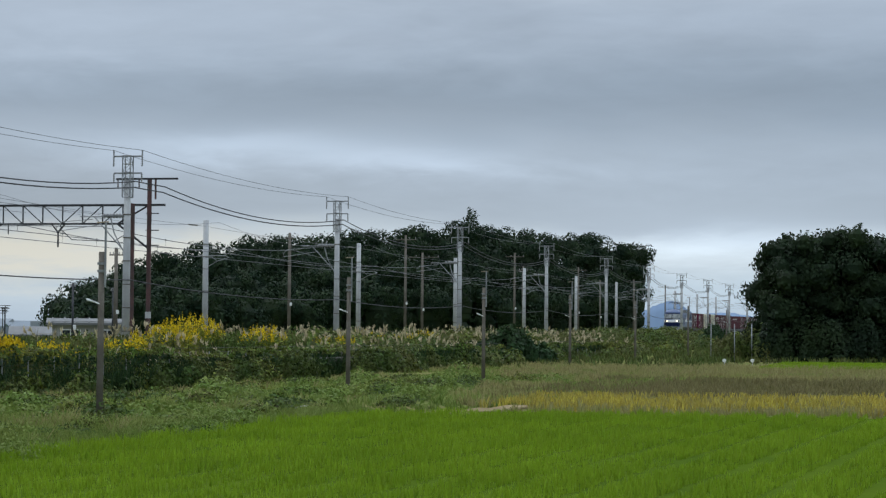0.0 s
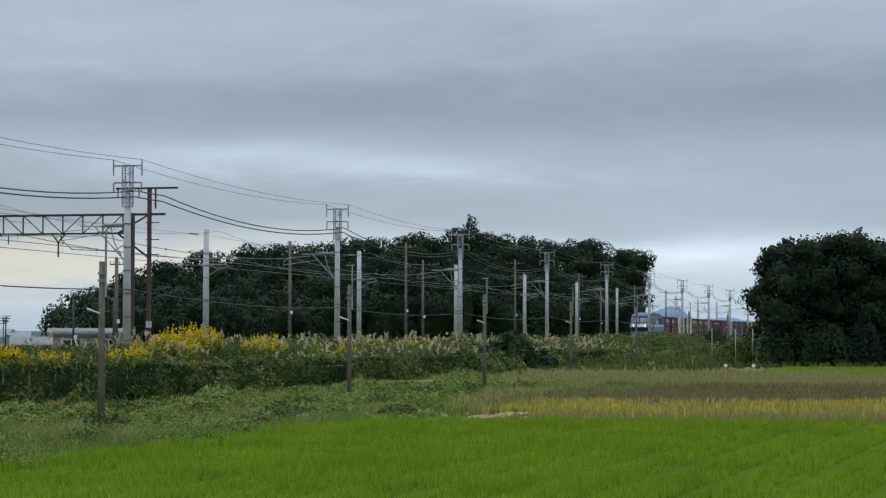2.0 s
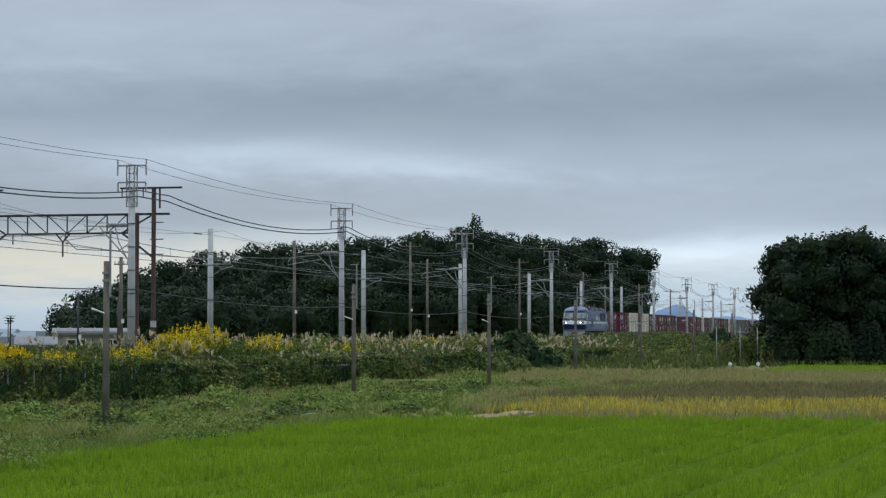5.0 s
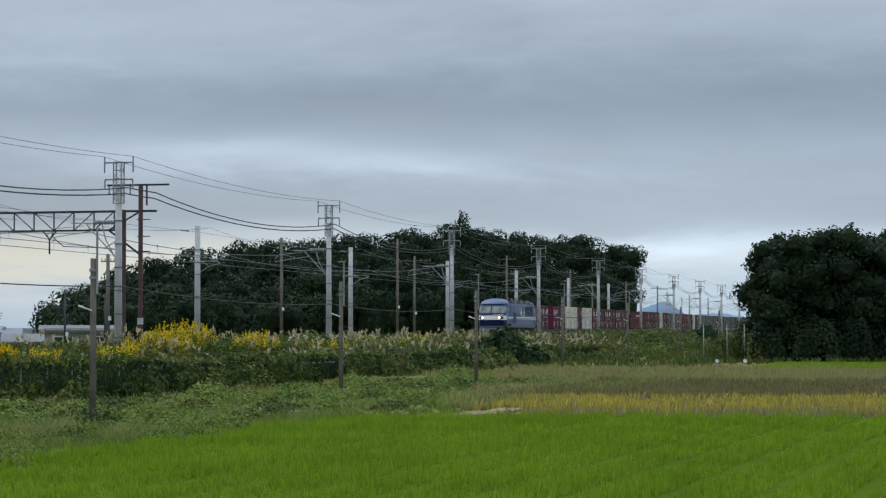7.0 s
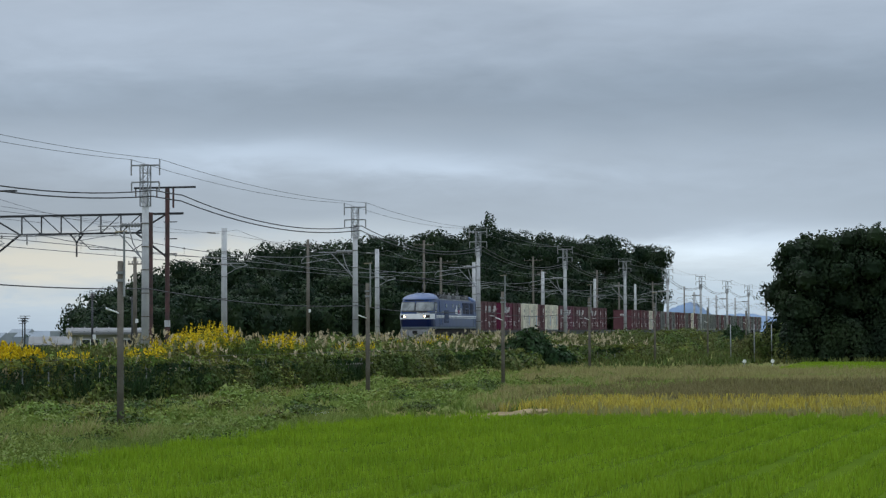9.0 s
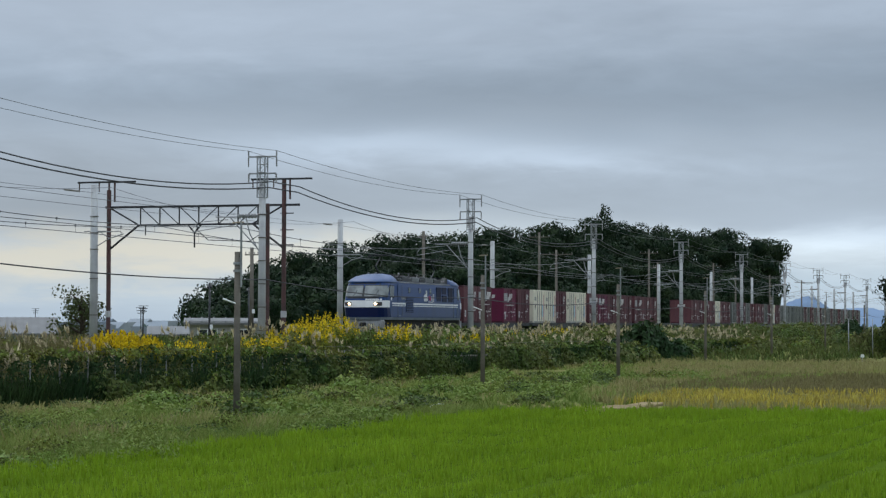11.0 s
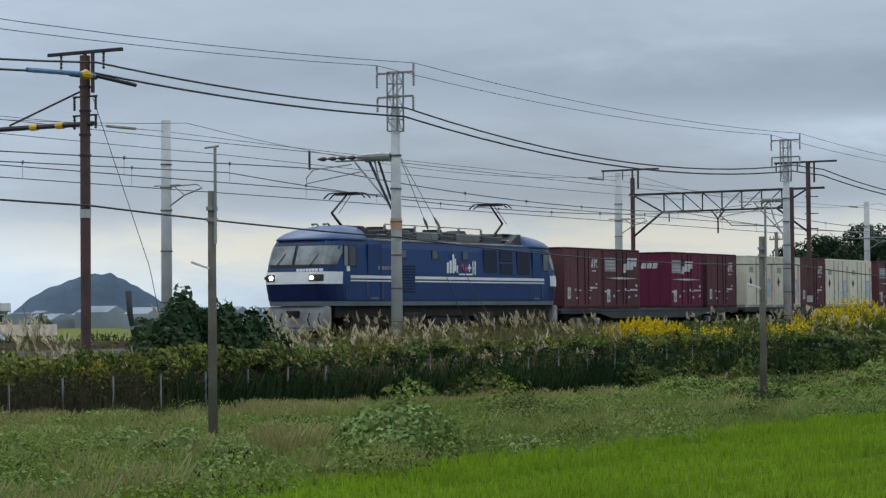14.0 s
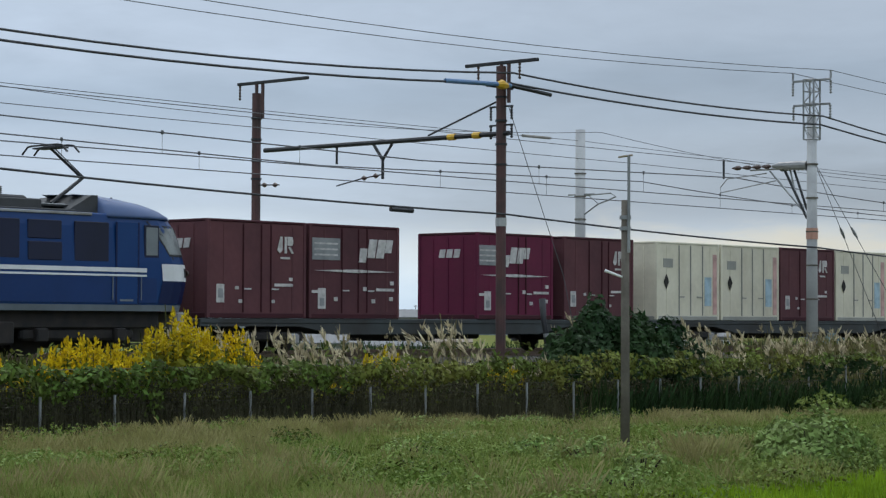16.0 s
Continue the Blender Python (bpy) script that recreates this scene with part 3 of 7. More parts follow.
def tower_pole():
    """Concrete pole with a lattice head, two cross arms and a cantilever to the track; origin at its foot."""
    t = thing("catenary_tower", "pale concrete railway pole with lattice steel head and cross arms", "utility pole", group="towers beside the near track")
    part("shaft", Shape().tube([(0, 0, -0.6), (0, 0, 9.0)], [0.22, 0.165], 14), "concrete", t, smooth=True)
    for z in (1.2, 2.4, 3.6, 4.8, 6.0, 7.2):
        part("band", Shape().tube([(0, 0, z), (0, 0, z + 0.05)], 0.222, 12), "oldpole", t)
    sh = Shape()
    w, z0, z1 = 0.21, 8.1, 10.25
    for x in (-w, w):
        for y in (-w, w):
            sh.box(x - 0.025, x + 0.025, y - 0.025, y + 0.025, z0, z1)
    n = 5
    for k in range(n + 1):
        z = z0 + (z1 - z0) * k / n
        for a, b in (((-w, -w), (w, -w)), ((-w, w), (w, w)), ((-w, -w), (-w, w)), ((w, -w), (w, w))):
            sh.tube([(*a, z), (*b, z)], 0.017, 4)
            if k < n:
                z2 = z0 + (z1 - z0) * (k + 1) / n
                sh.tube([(*(a if k % 2 else b), z), (*(b if k % 2 else a), z2)], 0.015, 4)
    part("lattice_head", sh, "steel", t, "open lattice steel head")
    for z, half in ((10.22, 0.78), (9.35, 0.76)):
        part("cross_arm", Shape().box(-half, half, -0.04, 0.04, z - 0.04, z + 0.04, 0.01), "steel", t)
        for x in (-half, half):
            sh = Shape()
            insulator(sh, x, 0, z - 0.02, 0.5)
            part("insulator", sh, "porcelain", t)
    for x in (-0.78, 0.78):
        part("wire_clamp", Shape().tube([(x, 0, 10.24), (x, 0, 10.52)], 0.04, 7), "steel", t)
    # cantilever reaching over the track
    sh = Shape()
    top, low = 7.1, 5.35
    sh.tube([(-0.15, 0, top), (-2.6, 0, top + 0.02)], 0.035, 6).tube([(-0.15, 0, low), (-1.75, 0, top - 0.05)], 0.035, 6)
    sh.tube([(-0.9, 0, top - 0.05), (-0.7, 0, low + 0.9), (-0.2, 0, low)], 0.035, 6)
    sh.tube([(-1.5, 0, top - 0.4), (-3.9, 0, top - 0.75), (-3.9, 0, top - 0.55), (-3.6, 0, top - 0.25), (-1.9, 0, top - 0.12)], 0.022, 6)
    part("cantilever", sh, "steel", t)
    sh = Shape()
    ribs = [(-0.15, 0.05)] + [(-0.22 - k * 0.085, 0.14 if k % 2 == 0 else 0.07) for k in range(13)] + [(-1.4, 0.05)]
    sh.tube([(x, 0, top + 0.05) for x, _ in ribs], [r for _, r in ribs], 9)
    part("arm_insulator", sh, "porcelain", t, "ribbed grey insulator")
    return t


def far_pole():
    t = thing("catenary_pole", "plain round pale concrete railway pole", "utility pole", group="poles beside the far track")
    part("shaft", Shape().tube([(0, 0, -0.6), (0, 0, 9.15)], [0.23, 0.195], 14), "concrete", t, smooth=True)
    for z in (2.0, 4.0, 5.6, 6.5, 7.4):
        part("band", Shape().tube([(0, 0, z), (0, 0, z + 0.045)], 0.236, 12), "oldpole", t)
    sh = Shape()
    sh.tube([(0.1, 0, 6.55), (1.5, 0, 6.6), (1.75, 0, 6.45), (0.9, 0, 6.2), (0.1, 0, 5.75)], 0.03, 6).tube([(0.4, 0, 6.55), (0.9, 0, 6.2), (1.5, 0, 6.35)], 0.024, 6)
    part("cantilever", sh, "steel", t)
    sh = Shape()
    sh.tube([(-0.6, 0, 6.6), (0.7, 0, 6.6)], 0.035, 6)
    part("bracket", sh, "steel", t)
    return t


def post(name, label, at, height, r0, r1, mat, extra=None, group=""):
    t = thing(name, label, "utility pole", at, group)
    part("shaft", Shape().tube([(0, 0, -0.5), (0, 0, height)], [r0, r1], 12), mat, t, smooth=True)
    if extra:
        extra(t)
    return t


tower = tower_pole()
tower.location = (NEAR_X, TOWERS[0], BASE)
for y in TOWERS[1:]:
    copy_thing(tower, pose(NEAR_X, y, BASE))
# the nearest one carries an orange mark and two stays
part("mark_band", Shape().tube([(0, 0, 4.55), (0, 0, 4.95)], 0.212, 14), "orange", tower, "faded orange painted band")
for dx in (0.25, 1.6):
    part("stay_wire", Shape().tube([(0.05, 0.1, 7.3), (dx, 5.0, 0.4)], 0.012, 5), "wire", tower)
    part("stay_insulator", Shape().tube([(dx * 0.33 + 0.03, 1.72, 5.03), (dx * 0.36 + 0.03, 1.87, 4.83), (dx * 0.39 + 0.03, 2.01, 4.63)], [0.03, 0.06, 0.03], 7), "porcelain", tower)

# the nearest tower also anchors the wires: a fat insulator, a chain of beads and an end bar
part("anchor_insulator", Shape().tube([(-0.15, -0.1, 7.2), (-0.5, -0.1, 7.2), (-1.3, -0.1, 7.22), (-1.6, -0.1, 7.22)], [0.14, 0.17, 0.13, 0.05], 10), "porcelain", tower, "fat grey anchor insulator")
for k in range(4):
    x = -1.8 - k * 0.42
    part("chain_bead", Shape().tube([(x + 0.16, -0.1, 7.22), (x + 0.06, -0.1, 7.22), (x - 0.06, -0.1, 7.22), (x - 0.26, -0.1, 7.22)], [0.02, 0.085, 0.085, 0.02], 8), "brownglaze", tower)
part("end_bar", Shape().box(-3.72, -3.66, -0.14, -0.06, 6.85, 7.55, 0.01), "darksteel", tower)
part("anchor_arm", Shape().tube([(-0.2, 0, 5.6), (-0.75, 0, 7.1)], 0.05, 6).tube([(-0.2, 0, 5.3), (-1.15, 0, 7.1)], 0.05, 6), "darksteel", tower)

fp = far_pole()
fp.location = (FAR_X, FARPOLES[0], BASE)
for y in FARPOLES[1:]:
    copy_thing(fp, pose(FAR_X, y, BASE))


# brown steel portal near the start of the line
def portal_near():
    y = 48.6
    t = thing("steel_portal", "slim rust-brown steel portal over two tracks", "railway portal", (0, y, BASE))
    for x, z in ((NEAR_X, 9.15), (-51.3, 9.05)):
        sh = Shape()
        sh.tube([(x, 0, -0.5), (x, 0, z)], 0.15, 10)
        leg = part("leg", sh, "rust", t)
        part("band", Shape().tube([(x, 0, 4.4), (x, 0, 4.65)], 0.165, 10), "concrete", leg, "pale band")
        s = Shape()
        for dz in (6.2, 6.8, 7.5, 8.2):
            s.tube([(x, 0, dz), (x, 0, dz + 0.06)], 0.18, 10)
        part("clamp_rings", s, "darksteel", leg)
    part("beam", Shape().tube([(NEAR_X + 0.3, 0, 7.15), (-50.9, 0, 7.15)], 0.075, 8), "darksteel", t, "slim dark pipe beam")
    sh = Shape()
    for x in (-41.6, -42.6):
        sh.tube([(x, 0, 7.15), (x - 0.28, 0, 7.15)], 0.1, 8)
    part("yellow_sleeve", sh, "yellow", t, "yellow protective sleeve")
    part("hanger", Shape().tube([(-45.2, 0, 7.1), (-45.6, 0, 6.6), (-45.6, 0, 6.0)], 0.05, 6).tube([(-46.0, 0, 7.1), (-45.6, 0, 6.6)], 0.05, 6), "darksteel", t)
    part("hanger", Shape().tube([(-47.6, 0, 7.1), (-47.6, 0, 6.55)], 0.04, 6), "darksteel", t)
    part("steady_arm", Shape().tube([(-45.65, 0, 6.14), (-46.5, 0, 6.05), (-47.6, 0, 5.86)], 0.022, 6), "darksteel", t)
    for x, z in ((-45.9, 6.11), (-46.4, 6.06), (-50.4, 6.0), (-50.9, 6.02)):
        part("arm_bead", Shape().tube([(x - 0.11, 0, z), (x, 0, z), (x + 0.11, 0, z)], [0.03, 0.085, 0.03], 8), "brownglaze", t)
    part("steady_arm", Shape().tube([(-51.2, 0, 6.03), (-50.2, 0, 6.0)], 0.022, 6), "darksteel", t)
    for x0, x1, z in ((-42.2, -39.4, 9.25), (-52.2, -48.9, 9.40)):
        arm = part("top_arm", Shape().box(x0, x1, -0.05, 0.05, z - 0.05, z + 0.05, 0.012), "darksteel", t)
        xm = NEAR_X if x0 > -45 else -51.3
        part("strut", Shape().box(xm + 0.25, xm + 0.33, -0.04, 0.04, z - 1.2, z), "rust", t)
        part("strut", Shape().box(xm - 0.04, xm + 0.04, -0.04, 0.04, z - 0.6, z), "rust", t)
        for x in ((x0 + 0.1, x0 + 0.9) if x0 < -45 else (x0 + 0.5, x1 - 0.7)):
            s = Shape()
            insulator(s, x, 0, z - 0.03, 0.5, 0.05)
            part("insulator", s, "brownglaze", arm)
    s = Shape()
    s.tube([(NEAR_X - 0.4, -0.2, 8.6), (NEAR_X - 0.4, 1.0, 8.6)], 0.05, 6)
    part("side_arm", s, "darksteel", t)
    for z in (7.95, 7.4):
        bar = part("side_bar", Shape().tube([(NEAR_X - 0.45, 0, z), (NEAR_X + 0.45, 0, z)], 0.03, 6), "darksteel", t)
        for dx in (0.4, -0.4):
            s = Shape()
            insulator(s, NEAR_X + dx, 0, z, 0.4, 0.05)
            part("insulator", s, "darksteel", bar)
    part("brace", Shape().tube([(NEAR_X - 0.2, 0, 8.1), (NEAR_X - 2.9, 0, 7.25)], 0.03, 6), "darksteel", t)
    part("stay_wire", Shape().tube([(NEAR_X + 0.1, 0.2, 8.0), (NEAR_X + 1.0, 1.7, 3.0), (NEAR_X + 1.3, 2.2, 0.3)], 0.012, 5), "wire", t)
    # sleeves on the heavy cables at the pole head
    z, dx = 8.55, 0.35
    part("cable_sleeve", Shape().tube([(NEAR_X + dx, -2.9, z - 0.1), (NEAR_X + dx, -0.4, z), (NEAR_X + dx, 0, z)], 0.07, 8), "bluesleeve", t, "blue cable sleeve")
    part("cable_sleeve", Shape().tube([(NEAR_X + dx, 0.02, z), (NEAR_X + dx, 1.9, z - 0.12)], 0.06, 8), "darksteel", t, "dark cable sleeve")
    part("sleeve_knot", Shape().tube([(NEAR_X + dx, -0.6, z - 0.02), (NEAR_X + dx, -0.4, z), (NEAR_X + dx, -0.15, z - 0.02)], [0.08, 0.15, 0.08], 8), "yellow", t, "yellow sleeve knot")


portal_near()


def portal_truss():
    """Dark truss portal by the second tower."""
    y = 108.0
    t = thing("truss_portal", "dark steel truss portal on rust-brown legs over the tracks", "railway portal", (0, y, BASE))
    xa, xb = -51.5, -41.2
    for x, top in ((xa, 8.9), (xb, 9.3)):
        leg = part("leg", Shape().tube([(x, 0, -0.5), (x, 0, top)], 0.125, 10), "rust", t)
        part("band", Shape().tube([(x, 0, 1.9), (x, 0, 2.25)], 0.165, 10), "concrete", leg, "pale band")
    part("leg", Shape().tube([(xb - 0.1, -2.2, -0.5), (xb - 0.1, -2.2, 7.9)], 0.13, 10), "rust", t)
    zt, zb = 7.95, 6.95
    part("top_chord", Shape().box(xa - 0.2, xb + 0.9, -0.06, 0.06, zt - 0.06, zt + 0.06, 0.01), "darksteel", t)
    part("bottom_chord", Shape().box(xa + 1.7, xb - 1.3, -0.05, 0.05, zb - 0.05, zb + 0.05, 0.01), "darksteel", t)
    n = 6
    x0, x1 = xa + 1.9, xb - 1.5
    for k in range(n + 1):
        x = x0 + (x1 - x0) * k / n
        part("truss_post", Shape().box(x - 0.03, x + 0.03, -0.03, 0.03, zb, zt), "darksteel", t)
        if k < n:
            xn = x0 + (x1 - x0) * (k + 1) / n
            up = k < n / 2
            part("truss_diagonal", Shape().tube([(x, 0, zt if up else zb), (xn, 0, zb if up else zt)], 0.03, 5), "darksteel", t)
    for x, s in ((xa, 1), (xb, -1)):
        part("knee_brace", Shape().tube([(x, 0, 5.6), (x + s * 1.8, 0, zb)], 0.06, 6), "darksteel", t)
        part("knee_brace", Shape().tube([(x, 0, zt), (x + s * 1.8, 0, zb)], 0.05, 6), "darksteel", t)
    part("hanger", Shape().tube([(-46.8, 0, zb), (-46.4, 0, 6.5), (-46.4, 0, 5.7)], 0.05, 6).tube([(-46.0, 0, zb), (-46.4, 0, 6.5)], 0.05, 6), "darksteel", t)
    part("hanger", Shape().tube([(-49.3, 0, zb), (-49.3, 0, 6.4)], 0.035, 6), "darksteel", t)
    part("steady_arm", Shape().tube([(-46.3, 0, 6.7), (-45.6, 0, 6.1), (-43.2, 0, 6.0), (-42.2, 0, 6.6)], 0.025, 6), "darksteel", t)
    for x, z in ((xa, 9.35), (xb, 9.35)):
        part("top_arm", Shape().box(x - 1.9, x + 1.6, -0.05, 0.05, z - 0.05, z + 0.05, 0.01), "darksteel", t)
        part("strut", Shape().box(x - 0.04, x + 0.04, -0.04, 0.04, z - 0.6, z), "rust", t)
        part("strut", Shape().box(x + 0.3, x + 0.38, -0.04, 0.04, z - 1.1, z), "rust", t)
        for dx in (-1.8, -0.6):
            s = Shape()
            insulator(s, x + dx, 0, z - 0.03, 0.5, 0.05)
            part("insulator", s, "brownglaze", t)
    for z in (7.5, 6.6, 5.8):
        part("side_bracket", Shape().tube([(xb - 0.2, 0, z), (xb + 0.55, 0, z)], 0.03, 6), "darksteel", t)


portal_truss()


# older brown posts behind and beside the tracks
def crossbar(w, z, mat="oldpole"):
    def put(t):
        part("cross_arm", Shape().box(-w, w, -0.04, 0.04, z - 0.04, z + 0.04, 0.01), mat, t)
        for x in (-w + 0.05, w - 0.05, -w * 0.4, w * 0.4):
            s = Shape()
            insulator(s, x, 0, z, 0.22, 0.05, False)
            part("insulator", s, "porcelain", t)
        part("name_plate", Shape().box(0.1, 0.3, -0.18, -0.15, z * 0.36, z * 0.36 + 0.28, 0.005), "white", t)
    return put


for y, h, w in ((178.1, 9.6, 0.35), (219.4, 11.2, 1.1), (227.0, 9.6, 1.8), (278.8, 11.4, 1.2), (284.8, 9.8, 0.6), (330, 11.0, 1.2), (352, 9.5, 0.9), (392, 10.5, 1.2), (438, 10.5, 1.4)):
    post("old_pole", "weathered brown wooden utility pole with small cross arm", (-55, y, 0.9), h, 0.17, 0.12, "oldpole", crossbar(w, h - 0.5), "brown poles behind the tracks")
post("old_pole", "weathered brown utility pole beside the far track", (-55, 138, 0.9), 6.8, 0.16, 0.12, "oldpole", crossbar(0.5, 6.3), "brown poles behind the tracks")


# slim posts in the meadow, each with a thin rod and a small lamp arm
def meadow_post(t):
    part("rod", Shape().tube([(0.12, -0.05, 3.6), (0.12, -0.05, 5.35)], 0.03, 7), "steel", t, "thin galvanised rod")
    for z in (4.0, 4.2):
        part("clamp", Shape().tube([(0, 0, z), (0, 0, z + 0.07)], 0.11, 10), "steel", t)
    part("short_arm", Shape().tube([(0, -0.05, 3.15), (-0.28, -0.28, 3.28)], [0.018, 0.03], 7), "white", t, "short white arm")
    part("cap", Shape().tube([(-0.12, -0.05, 5.33), (0.2, -0.05, 5.35)], 0.02, 6), "tan", t)


for x, y in ((-24.6, 33.0), (-20.8, 51.2), (-21.8, 78.2), (-20.7, 97.6), (-22.6, 162.0), (-22.5, 132.0), (-22.5, 196.0), (-22.5, 232.0)):
    mp = post("meadow_post", "slim grey concrete post with thin rod in the meadow", (x, y, 0.0), 4.55, 0.092, 0.075, "oldpole", meadow_post, "posts in the meadow")
    mp.scale = (1, 1, 0.95) if 50 < y < 100 else (1, 1, 1.06 if y < 40 else 1.0)


# small posts and a signal beside the line
def box_head(t):
    part("signal_head", Shape().box(-0.14, 0.14, -0.1, 0.1, 3.0, 3.95, 0.04), "oldpole", t, "dark signal box seen from behind")


post("signal", "dark railway signal on a thin post beside the track", (-54.5, 96.8, 0.9), 3.3, 0.05, 0.045, "darksteel", box_head)
for x, y, h in ((-54.0, 128.2, 4.5), (-60, 150, 4.6)):
    post("thin_pole", "thin dark distant pole", (x, y, 0.6), h, 0.08, 0.06, "darksteel", crossbar(0.2, h - 0.3, "darksteel"), "thin distant poles")


# wires
def sag_line(x0, y0, z0, x1, y1, z1, sag, n=14):
    return [(x0 + (x1 - x0) * k / n, y0 + (y1 - y0) * k / n, z0 + (z1 - z0) * k / n - 4 * sag * (k / n) * (1 - k / n)) for k in range(n + 1)]


def run(name, label, x, ys, z, sag, r, mat="wire", group="wires"):
    """One wire that hangs from pole to pole."""
    sh = Shape()
    pts = []
    for a, b in zip(ys[:-1], ys[1:]):
        zz = z if isinstance(z, (int, float)) else None
        za, zb = (zz, zz) if zz is not None else (z(a), z(b))
        pts += sag_line(x, a, za, x, b, zb, sag * ((b - a) / 39.0) ** 2)[(1 if pts else 0):]
    sh.tube(pts, r, 5)
    ob = sh.make(name, M[mat])
    return tagged(ob, label, "wire", group)


NEAR_Y = [-50.0, 8.0] + TOWERS
for dx in (-0.78, 0.78):
    run("overhead_wire", "thin grey transmission wire strung along tower tops", NEAR_X + dx, NEAR_Y, 11.43, 0.42, 0.013)
HEAVY = [-20.0, 17.0, 48.6] + TOWERS[:2] + [108.0] + TOWERS[2:]
run("feeder_cable", "thick black feeder cable sagging between poles", NEAR_X + 0.35, HEAVY, lambda y: 9.52, 0.9, 0.034, "cable")
run("feeder_cable", "thick black feeder cable sagging between poles", NEAR_X + 0.45, HEAVY, lambda y: 9.82, 1.0, 0.032, "cable")
run("signal_cable", "black signal cable slung low between poles", NEAR_X + 0.2, [-20, 9, 48.6] + TOWERS, lambda y: float(np.interp(y, [9, 50, 66, 104, 143, 200], [7.15, 5.6, 5.15, 4.75, 4.3, 4.3])), 0.35, 0.03, "cable")
part("cable_splice", Shape().tube([(NEAR_X + 0.2, 43.6, 5.60), (NEAR_X + 0.2, 44.5, 5.59)], 0.07, 8), "cable", bpy.data.objects["signal_cable"], "black splice box")
SUPPORT = [-10, 33.0, 48.6, 65.8, 108.0] + TOWERS[2:]


def messenger_z(y):
    return float(np.interp(y, [-10, 33, 48.6, 65.8, 108], [8.0, 7.62, 7.40, 7.77, 7.72]))


for c, lift in ((TRACK, 0.0), (TRACK2, 0.04)):
    con = 6.98 + lift
    slack = lambda a, b: 0.0 if b < 70 else 0.5 * ((b - a) / 39.0) ** 2
    wire = Shape()
    pts = []
    for a, b in zip(SUPPORT[:-1], SUPPORT[1:]):
        pts += sag_line(c, a, messenger_z(a) + lift, c, b, messenger_z(b) + lift, slack(a, b))[(1 if pts else 0):]
    wire.tube(pts, 0.021, 5)
    tagged(wire.make("catenary_wire", M["wire"]), "messenger wire that carries the contact wire", "wire", "wires")
    run("catenary_wire", "straight contact wire over the track", c, SUPPORT, con, 0.0, 0.018)
    run("catenary_wire", "upper feeder wire above the catenary", c, SUPPORT[:5], 8.35 if c == TRACK else 8.47, 0.08, 0.013)
    dr = Shape()
    for a, b in zip(SUPPORT[:5], SUPPORT[1:6]):
        n = max(2, int((b - a) / 5))
        for k in range(1, n):
            u = k / n
            y = a + (b - a) * u
            z = messenger_z(a) + (messenger_z(b) - messenger_z(a)) * u + lift - 4 * slack(a, b) * u * (1 - u)
            dr.tube([(c, y, z), (c, y, con)], 0.008, 4)
            dr.tube([(c, y, z - 0.05), (c, y, z + 0.06)], 0.04, 5)
    tagged(dr.make("droppers", M["wire"]), "thin droppers between messenger and contact wire", "wire", "", "stuff")
run("overhead_wire", "thin grey wire along the far poles", FAR_X, [-10.0, 28.0] + FARPOLES, 9.62, 0.12, 0.012)
for y in FARPOLES[:7]:
    tagged(Shape().tube([(FAR_X, y - 3.6, 9.585), (FAR_X, y - 1.9, 9.60)], 0.055, 7).make("wire_spacer", M["sleeper"]), "pale bar clamped on a thin wire", "wire fitting", "wire fittings")
for x, z, sg in ((FAR_X + 1.0, 9.9, 0.8),):
    run("overhead_wire", "thin grey wire strung along the railway", x, [-10.0, 28.0] + FARPOLES, z, sg, 0.012)


# ---- the train ----
TRAIN = []
ZS = [1.18, 1.36, 1.95, 2.0, 2.45, 3.30, 3.62, 3.70]
YF = [0.10, 0.04, -0.10, -0.11, -0.05, 0.27, 0.50, 0.58]
HW = [1.40, 1.43, 1.445, 1.445, 1.44, 1.40, 1.34, 1.28]
LENGTH = 18.1
RX, RY = 0.44, 1.12


def outline(z, off=0.0):
    """The body's outline in plan at a height, swept back at the four corners; starts at the near front corner."""
    f, w = float(np.interp(z, ZS, YF)) - off, float(np.interp(z, ZS, HW)) + off
    b = LENGTH - f
    pts = []
    for cx, cy, a0 in ((w - RX, f + RY, -90), (w - RX, b - RY, 0), (-w + RX, b - RY, 90), (-w + RX, f + RY, 180)):
        for k in range(5):
            a = radians(a0 + 90 * k / 4)
            pts.append((cx + RX * math.cos(a), cy + RY * math.sin(a), z))
    return pts


def nose_y(x, z, off=0.0):
    """How far back the front lies at a width and a height."""
    w = float(np.interp(z, ZS, HW))
    q = min(1.0, max(0.0, (abs(x) - (w - RX)) / RX))
    return float(np.interp(z, ZS, YF)) + RY * (1 - math.sqrt(max(0.0, 1 - q * q))) - off


def skin(levels, off, ids):
    """A thin strip of the body's skin, proud of it, over some of the outline's points."""
    sh = Shape()
    rings = []
    for z in levels:
        o = outline(z, off)
        rings.append([o[i] for i in ids])
    sh.loft(rings, False, False)
    inner = []
    for z in levels:
        o = outline(z, -0.02)
        inner.append([o[i] for i in ids])
    sh.loft(inner, False, False)
    return sh


FRONT = [15, 16, 17, 18, 19, 0, 1, 2, 3, 4]
REAR = [5, 6, 7, 8, 9, 10, 11, 12, 13, 14]


